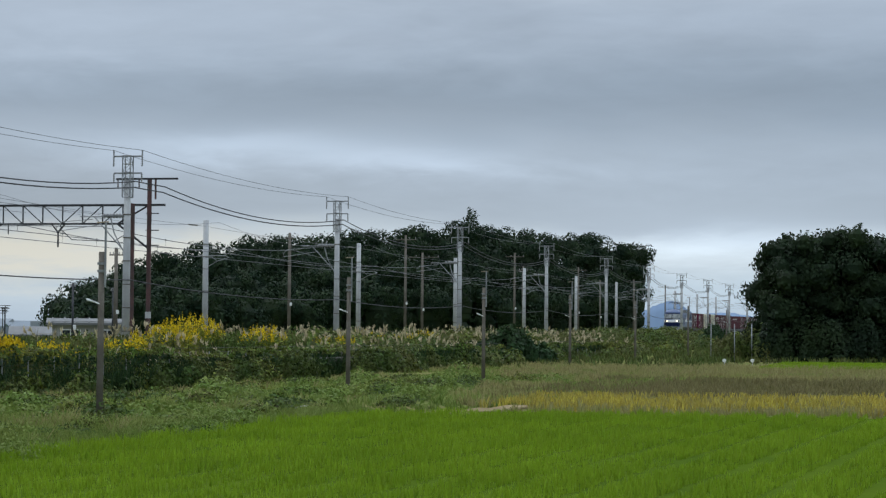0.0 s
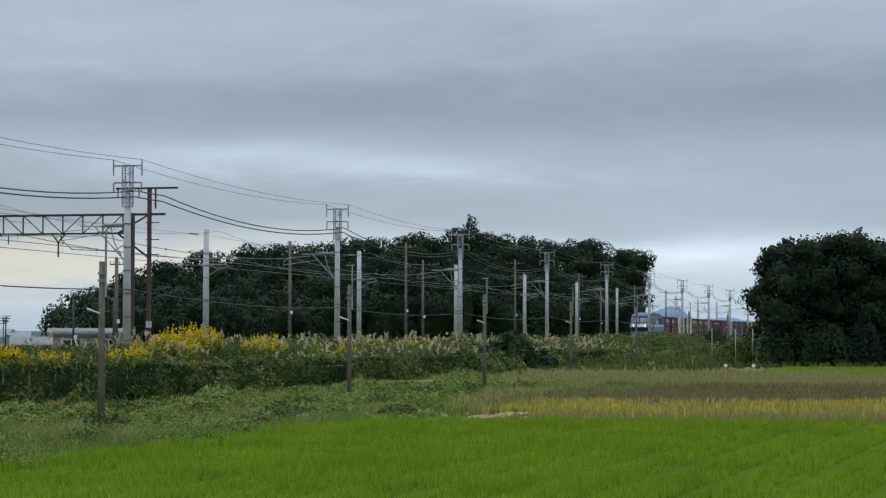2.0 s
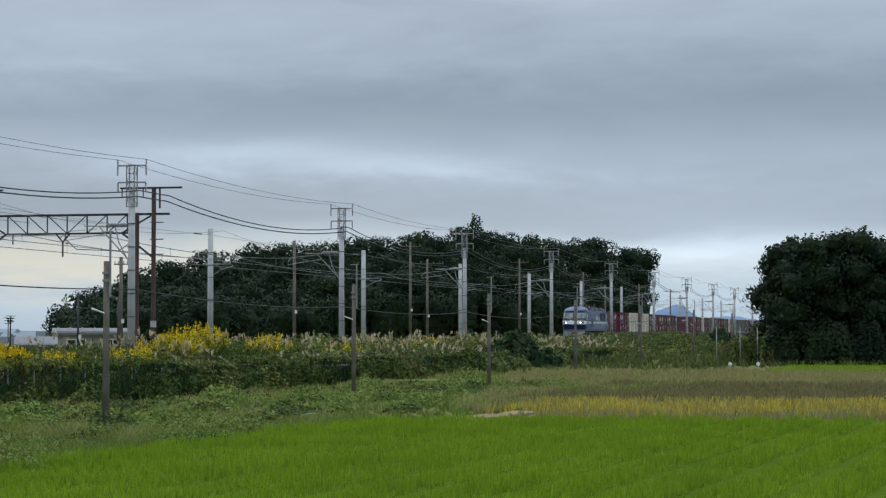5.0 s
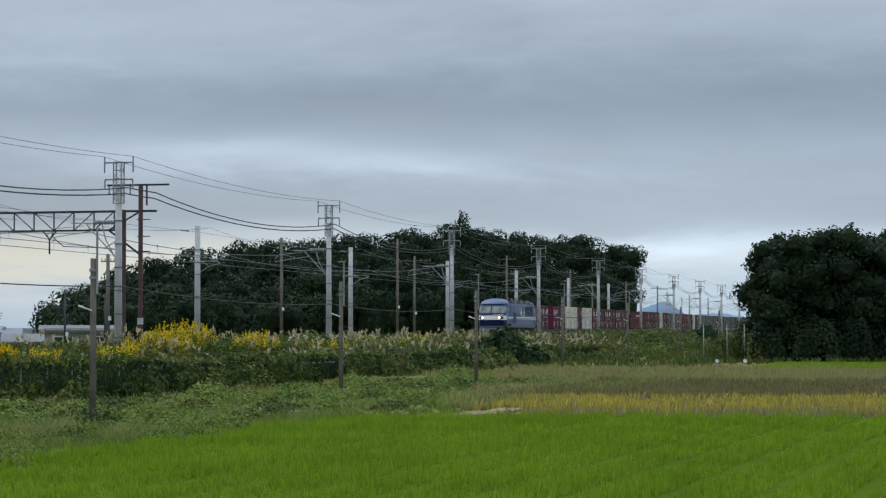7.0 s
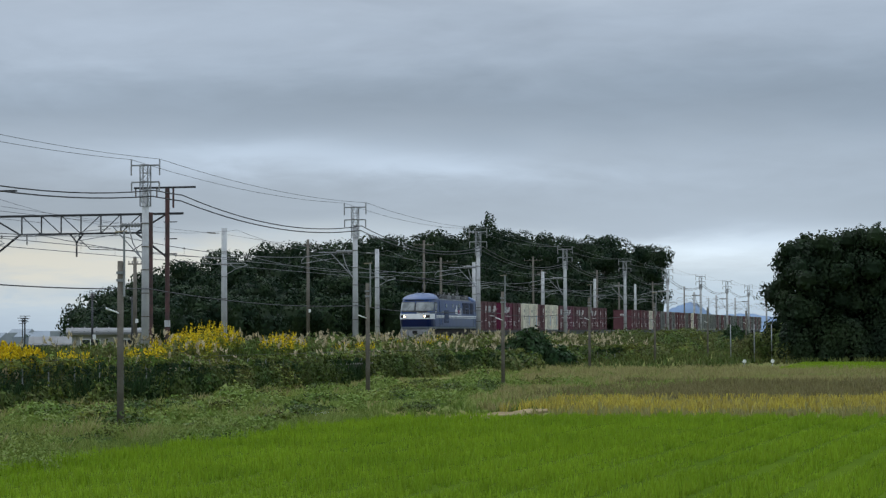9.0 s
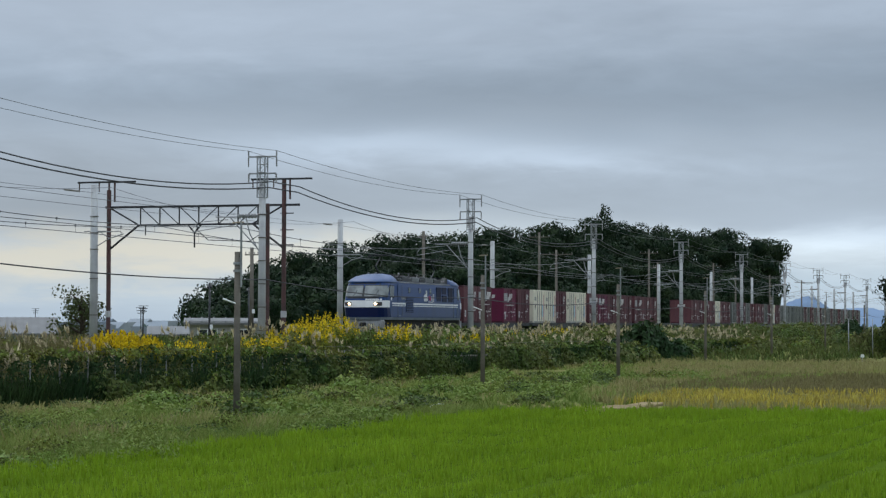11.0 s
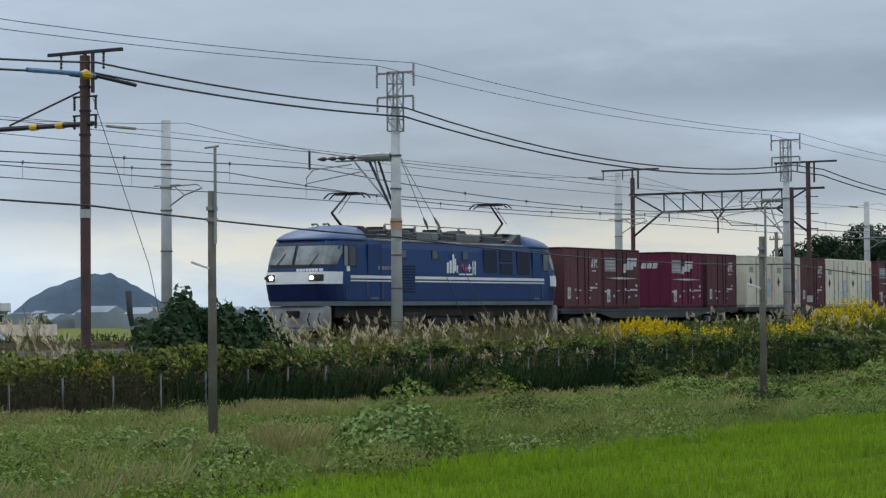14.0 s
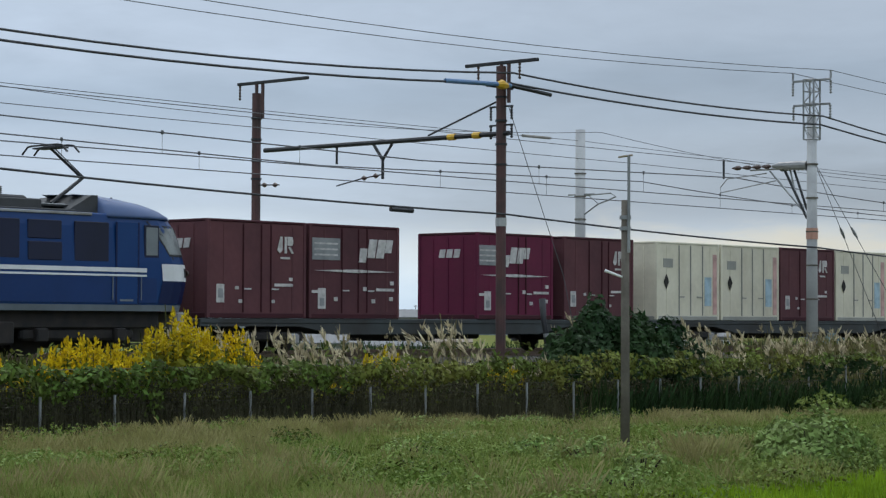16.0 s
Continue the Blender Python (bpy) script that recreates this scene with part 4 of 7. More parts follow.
def face_panel(x0, x1, z0, z1, tail=False, off=0.02):
    """A thin panel that follows the swept front, between two widths and two heights."""
    n, rows = 8, 3
    grids = []
    for o in (off, off - 0.03):
        g = []
        for j in range(rows + 1):
            z = z0 + (z1 - z0) * j / rows
            for i in range(n + 1):
                f = i / n if x0 * x1 < 0 else (1 - (1 - i / n) ** 2 if x0 >= 0 else (i / n) ** 2)
                x = x0 + (x1 - x0) * f
                y = nose_y(x, z, o)
                g.append((x, LENGTH - y if tail else y, z))
        grids.append(g)
    sh = Shape()
    m = n + 1
    for g in grids:
        sh.add(g, [(j * m + i, j * m + i + 1, (j + 1) * m + i + 1, (j + 1) * m + i) for j in range(rows) for i in range(n)])
    rim = list(range(m)) + [j * m + n for j in range(1, rows + 1)] + [rows * m + i for i in range(n - 1, -1, -1)] + [j * m for j in range(rows - 1, 0, -1)]
    k = len(rim)
    sh.add([grids[0][i] for i in rim] + [grids[1][i] for i in rim], [(i, (i + 1) % k, k + (i + 1) % k, k + i) for i in range(k)])
    return sh


def side_panel(y0, y1, z0, z1, s, thick=0.03, bevel=0.0):
    w = float(np.interp((z0 + z1) / 2, ZS, HW))
    x = s * (w + 0.006)
    return Shape().box(x - thick / 2, x + thick / 2, y0, y1, z0, z1, bevel)


def locomotive():
    t = thing("electric_locomotive", "blue electric freight locomotive with white band and pantographs", "locomotive")
    lv = [1.18, 1.36, 1.95, 2.0, 2.45, 2.9, 3.3, 3.62, 3.66]
    body = part("body", Shape().loft([outline(z) for z in lv], True), "blue", t)
    part("sill", skin([1.17, 1.33], 0.012, list(range(20)) + [0]), "sill", t, "grey band along the foot of the body")
    part("cab_face_panel", skin([1.36, 1.6, 1.95], 0.014, FRONT), "deepblue", t, "deep blue lower front")
    part("cab_face_band", skin([1.96, 2.18, 2.40], 0.016, FRONT), "white", t, "white band across the front")
    part("cab_face_panel", skin([1.36, 1.6, 1.95], 0.014, REAR), "deepblue", t, "deep blue lower front")
    part("cab_face_band", skin([1.96, 2.18, 2.40], 0.016, REAR), "white", t, "white band across the front")
    for tail in (False, True):
        part("windscreen_surround", face_panel(-1.385, 1.385, 2.52, 3.50, tail, 0.008), "darksteel", t, "black surround of the windscreens")
        for x0, x1 in ((-1.405, -0.035), (0.035, 1.405)):
            frame_ = part("windscreen", face_panel(x0, x1, 2.60, 3.40, tail, 0.03), "darksteel", t, "black-framed windscreen")
            part("pane", face_panel(x0 + 0.035 if x0 > 0 else x0 + 0.004, x1 - 0.035 if x1 < 0 else x1 - 0.004, 2.66, 3.34, tail, 0.045), "skyglass", frame_)
            xm = (x0 + x1) / 2
            ya, yb = nose_y(xm, 2.6, 0.07), nose_y(xm + 0.3, 3.05, 0.07)
            if tail:
                ya, yb = LENGTH - ya, LENGTH - yb
            part("wiper", Shape().tube([(xm, ya, 2.6), (xm + 0.3, yb, 3.05)], 0.014, 5), "darksteel", frame_)
        for s in (-1, 1):
            lampbox = part("headlight", face_panel(s * 1.0 - 0.25, s * 1.0 + 0.25, 2.06, 2.30, tail, 0.035), "darksteel", t, "dark lamp housing")
            for dx, lit in ((-0.12, not tail), (0.12, False)):
                y = nose_y(s * (1.0 + dx), 2.18, 0.06)
                y = LENGTH - y if tail else y
                part("lens", Shape().tube([(s * (1.0 + dx), y - 0.02, 2.18), (s * (1.0 + dx), y + 0.03, 2.18)], 0.075, 12), "lamp" if lit else "brownglaze", lampbox)
        y = 0.02 if not tail else LENGTH - 0.02
        yd = 0.55 if not tail else LENGTH - 0.55
        lo, hi = min(y, yd), max(y, yd)
        part("skirt", Shape().box(-1.3, 1.3, lo + 0.16, hi, 0.35, 1.16, 0.06), "skirt", t, "grey front skirt")
        part("coupler", Shape().box(-0.14, 0.14, *((-0.35, 0.4) if not tail else (LENGTH - 0.4, LENGTH + 0.3)), 0.75, 1.0, 0.04), "under", t)
        for x in (-1.05, -0.6, 0.6, 1.05):
            part("air_hose", Shape().tube([(x, lo + 0.1, 0.9), (x, lo - 0.02, 0.7), (x + 0.03, lo + 0.08, 0.45)], 0.03, 6), "darksteel", t)
        part("step", Shape().box(-1.2, 1.2, lo + 0.02, lo + 0.2, 0.28, 0.33, 0.01), "skirt", t)
        # pale dome over the cab
        rings = []
        for z, yy, w in ((3.56, 0.36, 1.40), (3.64, 0.42, 1.385), (3.80, 0.70, 1.30), (3.94, 1.10, 1.15), (4.06, 1.70, 0.94), (4.13, 2.05, 0.70), (4.16, 2.4, 0.42)):
            y0, y1 = yy, 2.85
            pts = [(w - 0.44, y0), (w - 0.12, y0 + 0.36), (w, y0 + 1.1), (w, y1 - 0.1), (w - 0.1, y1), (-w + 0.1, y1), (-w, y1 - 0.1), (-w, y0 + 1.1), (-w + 0.12, y0 + 0.36), (-w + 0.44, y0)]
            if tail:
                pts = [(-a, LENGTH - b) for a, b in pts]
            rings.append([(a, b, z) for a, b in pts])
        prof = [(2.86, 3.66), (2.86, 4.12), (3.05, 4.12), (3.75, 3.74), (3.75, 3.66)]
        part("roof_fairing", Shape().loft([[(x, LENGTH - b if tail else b, z) for b, z in prof] for x in (-1.05, 1.05)], True), "roofgear", t, "dark sloping fairing behind the cab roof")
        part("cab_roof", Shape().loft(rings, True), "paleblue", t, "pale blue domed cab roof", True)
        for k in range(8):
            x = 0.18 + k * 0.135
            x = -x - 0.09 if tail else x
            part("number_bar", face_panel(x, x + 0.09, 2.41, 2.51, tail, 0.03), "white", t, "small white bar")
    for s in (-1, 1):
        for z0, z1 in ((2.06, 2.11), (2.17, 2.28)):
            part("side_stripe", side_panel(1.55, LENGTH - 1.55, z0, z1, s, 0.022), "white", t, "white stripe along the side")
        part("lower_side", side_panel(1.2, LENGTH - 1.2, 1.38, 2.03, s, 0.012), "deepmid", t, "darker blue lower side")
        part("gutter", Shape().box(*sorted((s * 1.28, s * 1.385)), 3.3, LENGTH - 3.3, 3.58, 3.65, 0.01), "skirt", t, "pale rain gutter")
        for tail in (False, True):
            def yy(a, b):
                return (LENGTH - b, LENGTH - a) if tail else (a, b)
            # the driver's side has a longer window and its door farther back
            long_ = (s > 0) != tail
            w1, d0 = (1.98, 2.75) if long_ else (1.62, 1.85)
            d1 = d0 + (0.78 if long_ else 0.68)
            frame_ = part("cab_window", side_panel(*yy(1.12, w1), 2.55, 3.40, s, 0.03, 0.01), "intake", t, "black-framed cab side window")
            part("pane", side_panel(*yy(1.16, 1.40 if long_ else w1 - 0.06), 2.61, 3.34, s, 0.045, 0.01), "pane_pale", frame_)
            if long_:
                part("pane", side_panel(*yy(1.48, w1 - 0.06), 2.61, 3.34, s, 0.045, 0.01), "darkpane", frame_)
            door = part("cab_door", side_panel(*yy(d0, d1), 1.35, 3.45, s, 0.016, 0.004), "blue", t)
            part("door_window", side_panel(*yy(d0 + 0.14, d1 - 0.2), 2.45, 3.28, s, 0.045, 0.01), "pane_pale", door)
            part("door_gap", side_panel(*yy(d1, d1 + (0.13 if long_ else 0.05)), 1.35, 3.45, s, 0.02), "deepblue", t)
            part("door_gap", side_panel(*yy(d0 - 0.05, d0), 1.35, 3.45, s, 0.02), "deepblue", t)
            part("door_step", side_panel(*yy(d0 + 0.15, d1 - 0.1), 1.42, 1.47, s, 0.05), "sill", t)
            for e in (d0 - 0.1, d1 + 0.16):
                a = yy(e, e)[0]
                part("handrail", Shape().tube([(s * 1.48, a, 1.45), (s * 1.48, a, 2.05)], 0.014, 5), "sill", t)
        for k, a in enumerate((5.25, 7.6, 9.95)):
            yc = a if s > 0 else LENGTH - a
            pane = part("round_window", side_panel(yc - 0.25, yc + 0.25, 2.91, 3.31, s, 0.03, 0.02), "deepblue", t)
            part("pane", side_panel(yc - 0.2, yc + 0.2, 2.96, 3.26, s, 0.045, 0.015), "portglass", pane)
        big = ((11.4, 12.5, 2.45, 3.42), (12.75, 13.8, 2.95, 3.42), (12.75, 13.8, 2.42, 2.88), (14.2, 15.3, 2.42, 3.42))
        for a, b, z0, z1 in big:
            a, b = (a, b) if s > 0 else (LENGTH - b, LENGTH - a)
            part("intake_grille", side_panel(a, b, z0, z1, s, 0.05, 0.016), "intake", t, "dark blue air intake")
        a, b = (4.4, 6.05) if s > 0 else (LENGTH - 6.05, LENGTH - 4.4)
        lou = part("louvre", side_panel(a, b, 1.66, 2.70, s, 0.03, 0.01), "intake", t, "ribbed louvre panel")
        for k in range(9):
            z = 1.71 + k * 0.108
            part("slat", Shape().box(*sorted((s * 1.445, s * 1.48)), a + 0.07, b - 0.07, z, z + 0.05), "blue", lou)
        # painted picture, kept as plain patches
        c = 9.6 if s > 0 else LENGTH - 9.6
        for dy, z0, h, w in ((-1.08, 2.42, 0.42, 0.14), (-0.86, 2.42, 0.5, 0.16), (-0.64, 2.42, 0.75, 0.14), (-0.5, 2.5, 0.5, 0.12), (-0.34, 2.44, 0.3, 0.1), (0.62, 2.5, 0.3, 0.08), (0.62, 2.62, 0.07, 0.3), (0.9, 2.42, 0.5, 0.07), (1.08, 2.38, 0.55, 0.1), (0.98, 2.6, 0.07, 0.24), (0.35, 2.36, 0.06, 1.1)):
            part("emblem_patch", Shape().box(*sorted((s * 1.43, s * 1.462)), c + dy - w / 2, c + dy + w / 2, z0, z0 + h, 0.01), "white", t, "pale emblem patch")
        for dy, z0, h, w in ((0.1, 2.5, 0.3, 0.08), (0.02, 2.68, 0.07, 0.3), (0.3, 2.48, 0.28, 0.09), (0.4, 2.56, 0.07, 0.2)):
            part("emblem_patch", Shape().box(*sorted((s * 1.43, s * 1.468)), c + dy - w / 2, c + dy + w / 2, z0, z0 + h, 0.01), "pink", t, "pink emblem patch")
        for k in range(7):
            a = (3.42 if s > 0 else LENGTH - 4.55) + k * 0.16
            part("number_bar", Shape().box(*sorted((s * 1.43, s * 1.455)), a, a + 0.11, 2.5, 2.64), "steel", t, "small pale bar")
        part("side_mark", side_panel(*((1.3, 1.5) if s > 0 else (LENGTH - 1.5, LENGTH - 1.3)), 2.42, 2.6, s, 0.03), "white", t)
    # roof equipment between the cabs
    roof = part("roof_deck", Shape().box(-1.22, 1.22, 3.7, LENGTH - 3.7, 3.64, 3.72, 0.02), "roofgear", t)
    for a, b, z, w in ((5.0, 6.6, 4.06, 0.95), (6.8, 9.1, 4.02, 1.00), (9.3, 10.9, 4.08, 0.98), (11.1, 13.1, 4.03, 0.95)):
        part("roof_box", Shape().box(-w, w, a, b, 3.70, z, 0.05), "roofgear", t)
    for x in (-1.10, 1.10):
        for k, (a, b, z) in enumerate(((4.6, 6.5, 3.94), (6.7, 8.3, 4.0), (8.5, 9.6, 3.92), (9.8, 11.6, 4.0), (11.8, 13.4, 3.95))):
            part("roof_edge_panel", Shape().box(x - 0.05, x + 0.05, a, b, 3.70, z, 0.03), "roofgear" if k % 2 == 0 else "roofpale", t)
        part("roof_rail", Shape().tube([(x * 0.98, 3.9, 3.84), (x * 0.98, 14.2, 3.84)], 0.018, 5), "steel", t)
    for y in (5.0, 7.2, 9.0, 10.6, 12.4):
        stack = Shape()
        insulator(stack, 0.75, y, 4.0, 0.24, 0.07, False)
        part("roof_insulator", stack, "porcelain", t)
    part("bus_bar", Shape().tube([(0.75, 5.0, 4.26), (0.75, 12.4, 4.26)], 0.018, 6), "darksteel", t)
    for yc in (5.9, 8.0, 10.1, 12.0):
        part("roof_fan", Shape().tube([(-0.2, yc, 4.08), (-0.2, yc, 4.20)], [0.42, 0.38], 14), "under", t)
    for yc, d in ((3.9, -1), (LENGTH - 3.9, 1)):
        pan = part("pantograph", Shape().box(-0.75, 0.75, yc - 0.5, yc + 0.5, 3.80, 3.86, 0.01), "darksteel", t)
        ys, yk, yh = yc + 0.38 * d, yc + 1.38 * d, yc + 0.34 * d
        s = Shape()
        s.tube([(0, ys, 3.92), (0, yk, 4.62)], [0.06, 0.045], 7)
        s.tube([(0, yk, 4.62), (0, yh, 5.34)], [0.045, 0.035], 7)
        s.tube([(0.25, yk - 0.1 * d, 4.60), (0.18, yh, 5.32)], 0.015, 5)
        part("arm", s, "darksteel", pan)
        s = Shape()
        for dy in (-0.19, 0.19):
            s.tube([(-0.92, yh + dy, 5.20), (-0.7, yh + dy, 5.38), (-0.5, yh + dy, 5.405), (0.5, yh + dy, 5.405), (0.7, yh + dy, 5.38), (0.92, yh + dy, 5.20)], 0.026, 6)
        s.box(-0.5, 0.5, yh - 0.19, yh + 0.19, 5.32, 5.36)
        part("collector_head", s, "darksteel", pan)
        for x in (-0.6, 0.6):
            for dy in (-0.4, 0.4):
                s = Shape()
                insulator(s, x, yc + dy, 3.68, 0.12, 0.07, False)
                part("insulator", s, "porcelain", pan)
    s = Shape()
    s.tube([(0.25, 2.1, 4.05), (0.25, 1.9, 4.2), (0.25, 1.6, 4.16)], [0.03, 0.03, 0.05], 7).tube([(-0.25, 2.1, 4.05), (-0.25, 1.9, 4.2), (-0.25, 1.6, 4.16)], [0.03, 0.03, 0.05], 7)
    part("horn", s, "steel", t)
    for x in (0.55, -0.55):
        part("aerial", Shape().tube([(x, 16.1, 3.85), (x, 16.1, 4.12)], [0.05, 0.03], 7), "darksteel", t)
    # running gear
    part("underframe", Shape().box(-1.2, 1.2, 0.9, LENGTH - 0.9, 0.72, 1.20, 0.04), "under", t)
    for a, b in ((5.5, 6.9), (11.1, 12.5)):
        part("equipment_box", Shape().box(-1.3, 1.3, a, b, 0.32, 0.9, 0.05), "under", t)
    part("motor_block", Shape().box(-0.45, 0.45, 1.2, LENGTH - 1.2, 0.22, 0.8, 0.05), "under", t)
    for c in (3.4, 9.0, 14.6):
        bogie = part("bogie", Shape().box(-1.15, -0.95, c - 1.8, c + 1.8, 0.42, 0.72, 0.06).box(0.95, 1.15, c - 1.8, c + 1.8, 0.42, 0.72, 0.06).box(-1.0, 1.0, c - 0.25, c + 0.25, 0.4, 0.7, 0.04), "under", t)
        for d in (-1.25, 1.25):
            axle(bogie, c + d, 0.56)
            for x in (-1.22, 1.22):
                part("axle_box", Shape().box(x - 0.1, x + 0.1, c + d - 0.18, c + d + 0.18, 0.38, 0.74, 0.04), "under", bogie)
    for n_ in ("blue", "deepblue", "deepmid", "paleblue"):
        M[n_].node_tree.nodes["Principled BSDF"].inputs["Specular IOR Level"].default_value = 0.3
    return t


def axle(parent, y, r):
    s = Shape()
    for x in (-0.53, 0.53):
        sg = 1 if x > 0 else -1
        s.tube([(x - sg * 0.06, y, r), (x - sg * 0.04, y, r), (x - sg * 0.04, y, r), (x + sg * 0.08, y, r)], [r + 0.03, r + 0.03, r, r], 18)
    s.tube([(-0.95, y, r), (0.95, y, r)], 0.08, 8)
    part("wheelset", s, "under", parent)


# patchy pale base colour paints the sky's reflection onto the windscreen panes
M["skyglass"] = material("windscreen_glass_with_sky", (0.24, 0.26, 0.26), 0.08, 0.0, 1.4, 0.5, 0, (0.10, 0.11, 0.115))
M["roofpale"] = material("roof_panel_grey", (0.16, 0.17, 0.175), 0.6, 0.1, 1.2, 0.35, 0.1)
M["intake"] = material("intake_dark_blue", (0.004, 0.008, 0.035), 0.7, 0, 0.8, 0.3, 0.03)
M["portglass"] = material("porthole_pane", (0.09, 0.12, 0.14), 0.25, 0, 1, 0.2, 0)
M["pink"] = material("emblem_pink", (0.55, 0.06, 0.16), 0.5, 0, 1, 0.15, 0)
M["pane_pale"] = material("door_pane", (0.16, 0.18, 0.19), 0.1, 0, 1, 0.2, 0)
M["deepmid"] = material("locomotive_mid_blue", (0.007, 0.034, 0.135), 0.3, 0, 0.8, 0.2, 0.03)


for paint in ("blue", "deepmid", "deepblue", "paleblue", "maroon", "wine", "rib"):
    M[paint].node_tree.nodes["Principled BSDF"].inputs["Specular IOR Level"].default_value = 0.15


def ride(ob, off, z):
    ob["ride"] = z
    TRAIN.append((ob, off))


ride(locomotive(), 0.0, RAIL)


def wagon():
    """A container flat wagon, 20.4 m over its couplers; origin at its leading end on the rail."""
    t = thing("flat_wagon", "grey-green container flat wagon with two bogies", "railway wagon", group="wagons of the freight train")
    part("deck", Shape().box(-1.2, 1.2, 0.45, 19.95, 0.86, 1.0, 0.02), "deckgrey", t)
    for x in (-1.12, 1.12):
        prof = [(0.45, 0.98), (0.45, 0.78), (4.2, 0.78), (5.6, 0.55), (14.8, 0.55), (16.2, 0.78), (19.95, 0.78), (19.95, 0.98)]
        part("side_sill", Shape().loft([[(x - 0.06, a, b) for a, b in prof], [(x + 0.06, a, b) for a, b in prof]], True), "deckgrey", t)
    part("brake_gear", Shape().box(-0.9, 0.9, 8.2, 10.2, 0.35, 0.8, 0.05), "under", t)
    part("air_tank", Shape().box(-0.6, 0.6, 11.4, 12.6, 0.4, 0.8, 0.05), "under", t)
    for y0, y1 in ((-0.02, 0.5), (19.9, 20.42)):
        part("coupler", Shape().box(-0.13, 0.13, y0, y1, 0.75, 0.98, 0.03), "under", t)
    part("end_rail", Shape().tube([(-1.1, 0.3, 1.0), (-1.1, 0.3, 1.5), (-0.2, 0.3, 1.5), (-0.2, 0.3, 1.0)], 0.025, 6), "white", t)
    part("end_platform", Shape().box(-1.1, 1.1, 0.18, 0.48, 0.92, 0.97, 0.01), "deckgrey", t)
    for c in (3.1, 17.3):
        bogie = part("bogie", Shape().box(-1.08, -0.92, c - 1.4, c + 1.4, 0.38, 0.62, 0.05).box(0.92, 1.08, c - 1.4, c + 1.4, 0.38, 0.62, 0.05).box(-0.95, 0.95, c - 0.2, c + 0.2, 0.4, 0.72, 0.04), "under", t)
        for d in (-0.95, 0.95):
            axle(bogie, c + d, 0.43)
            for x in (-1.1, 1.1):
                part("axle_box", Shape().box(x - 0.09, x + 0.09, c + d - 0.14, c + d + 0.14, 0.3, 0.58, 0.04), "skirt", bogie)
    return t


CL, CW, CH = 3.715, 1.225, 2.68


M["worn"] = material("worn_white_mark", (0.56, 0.54, 0.53), 0.6, 0, 5.0, 0.35, 0.05)


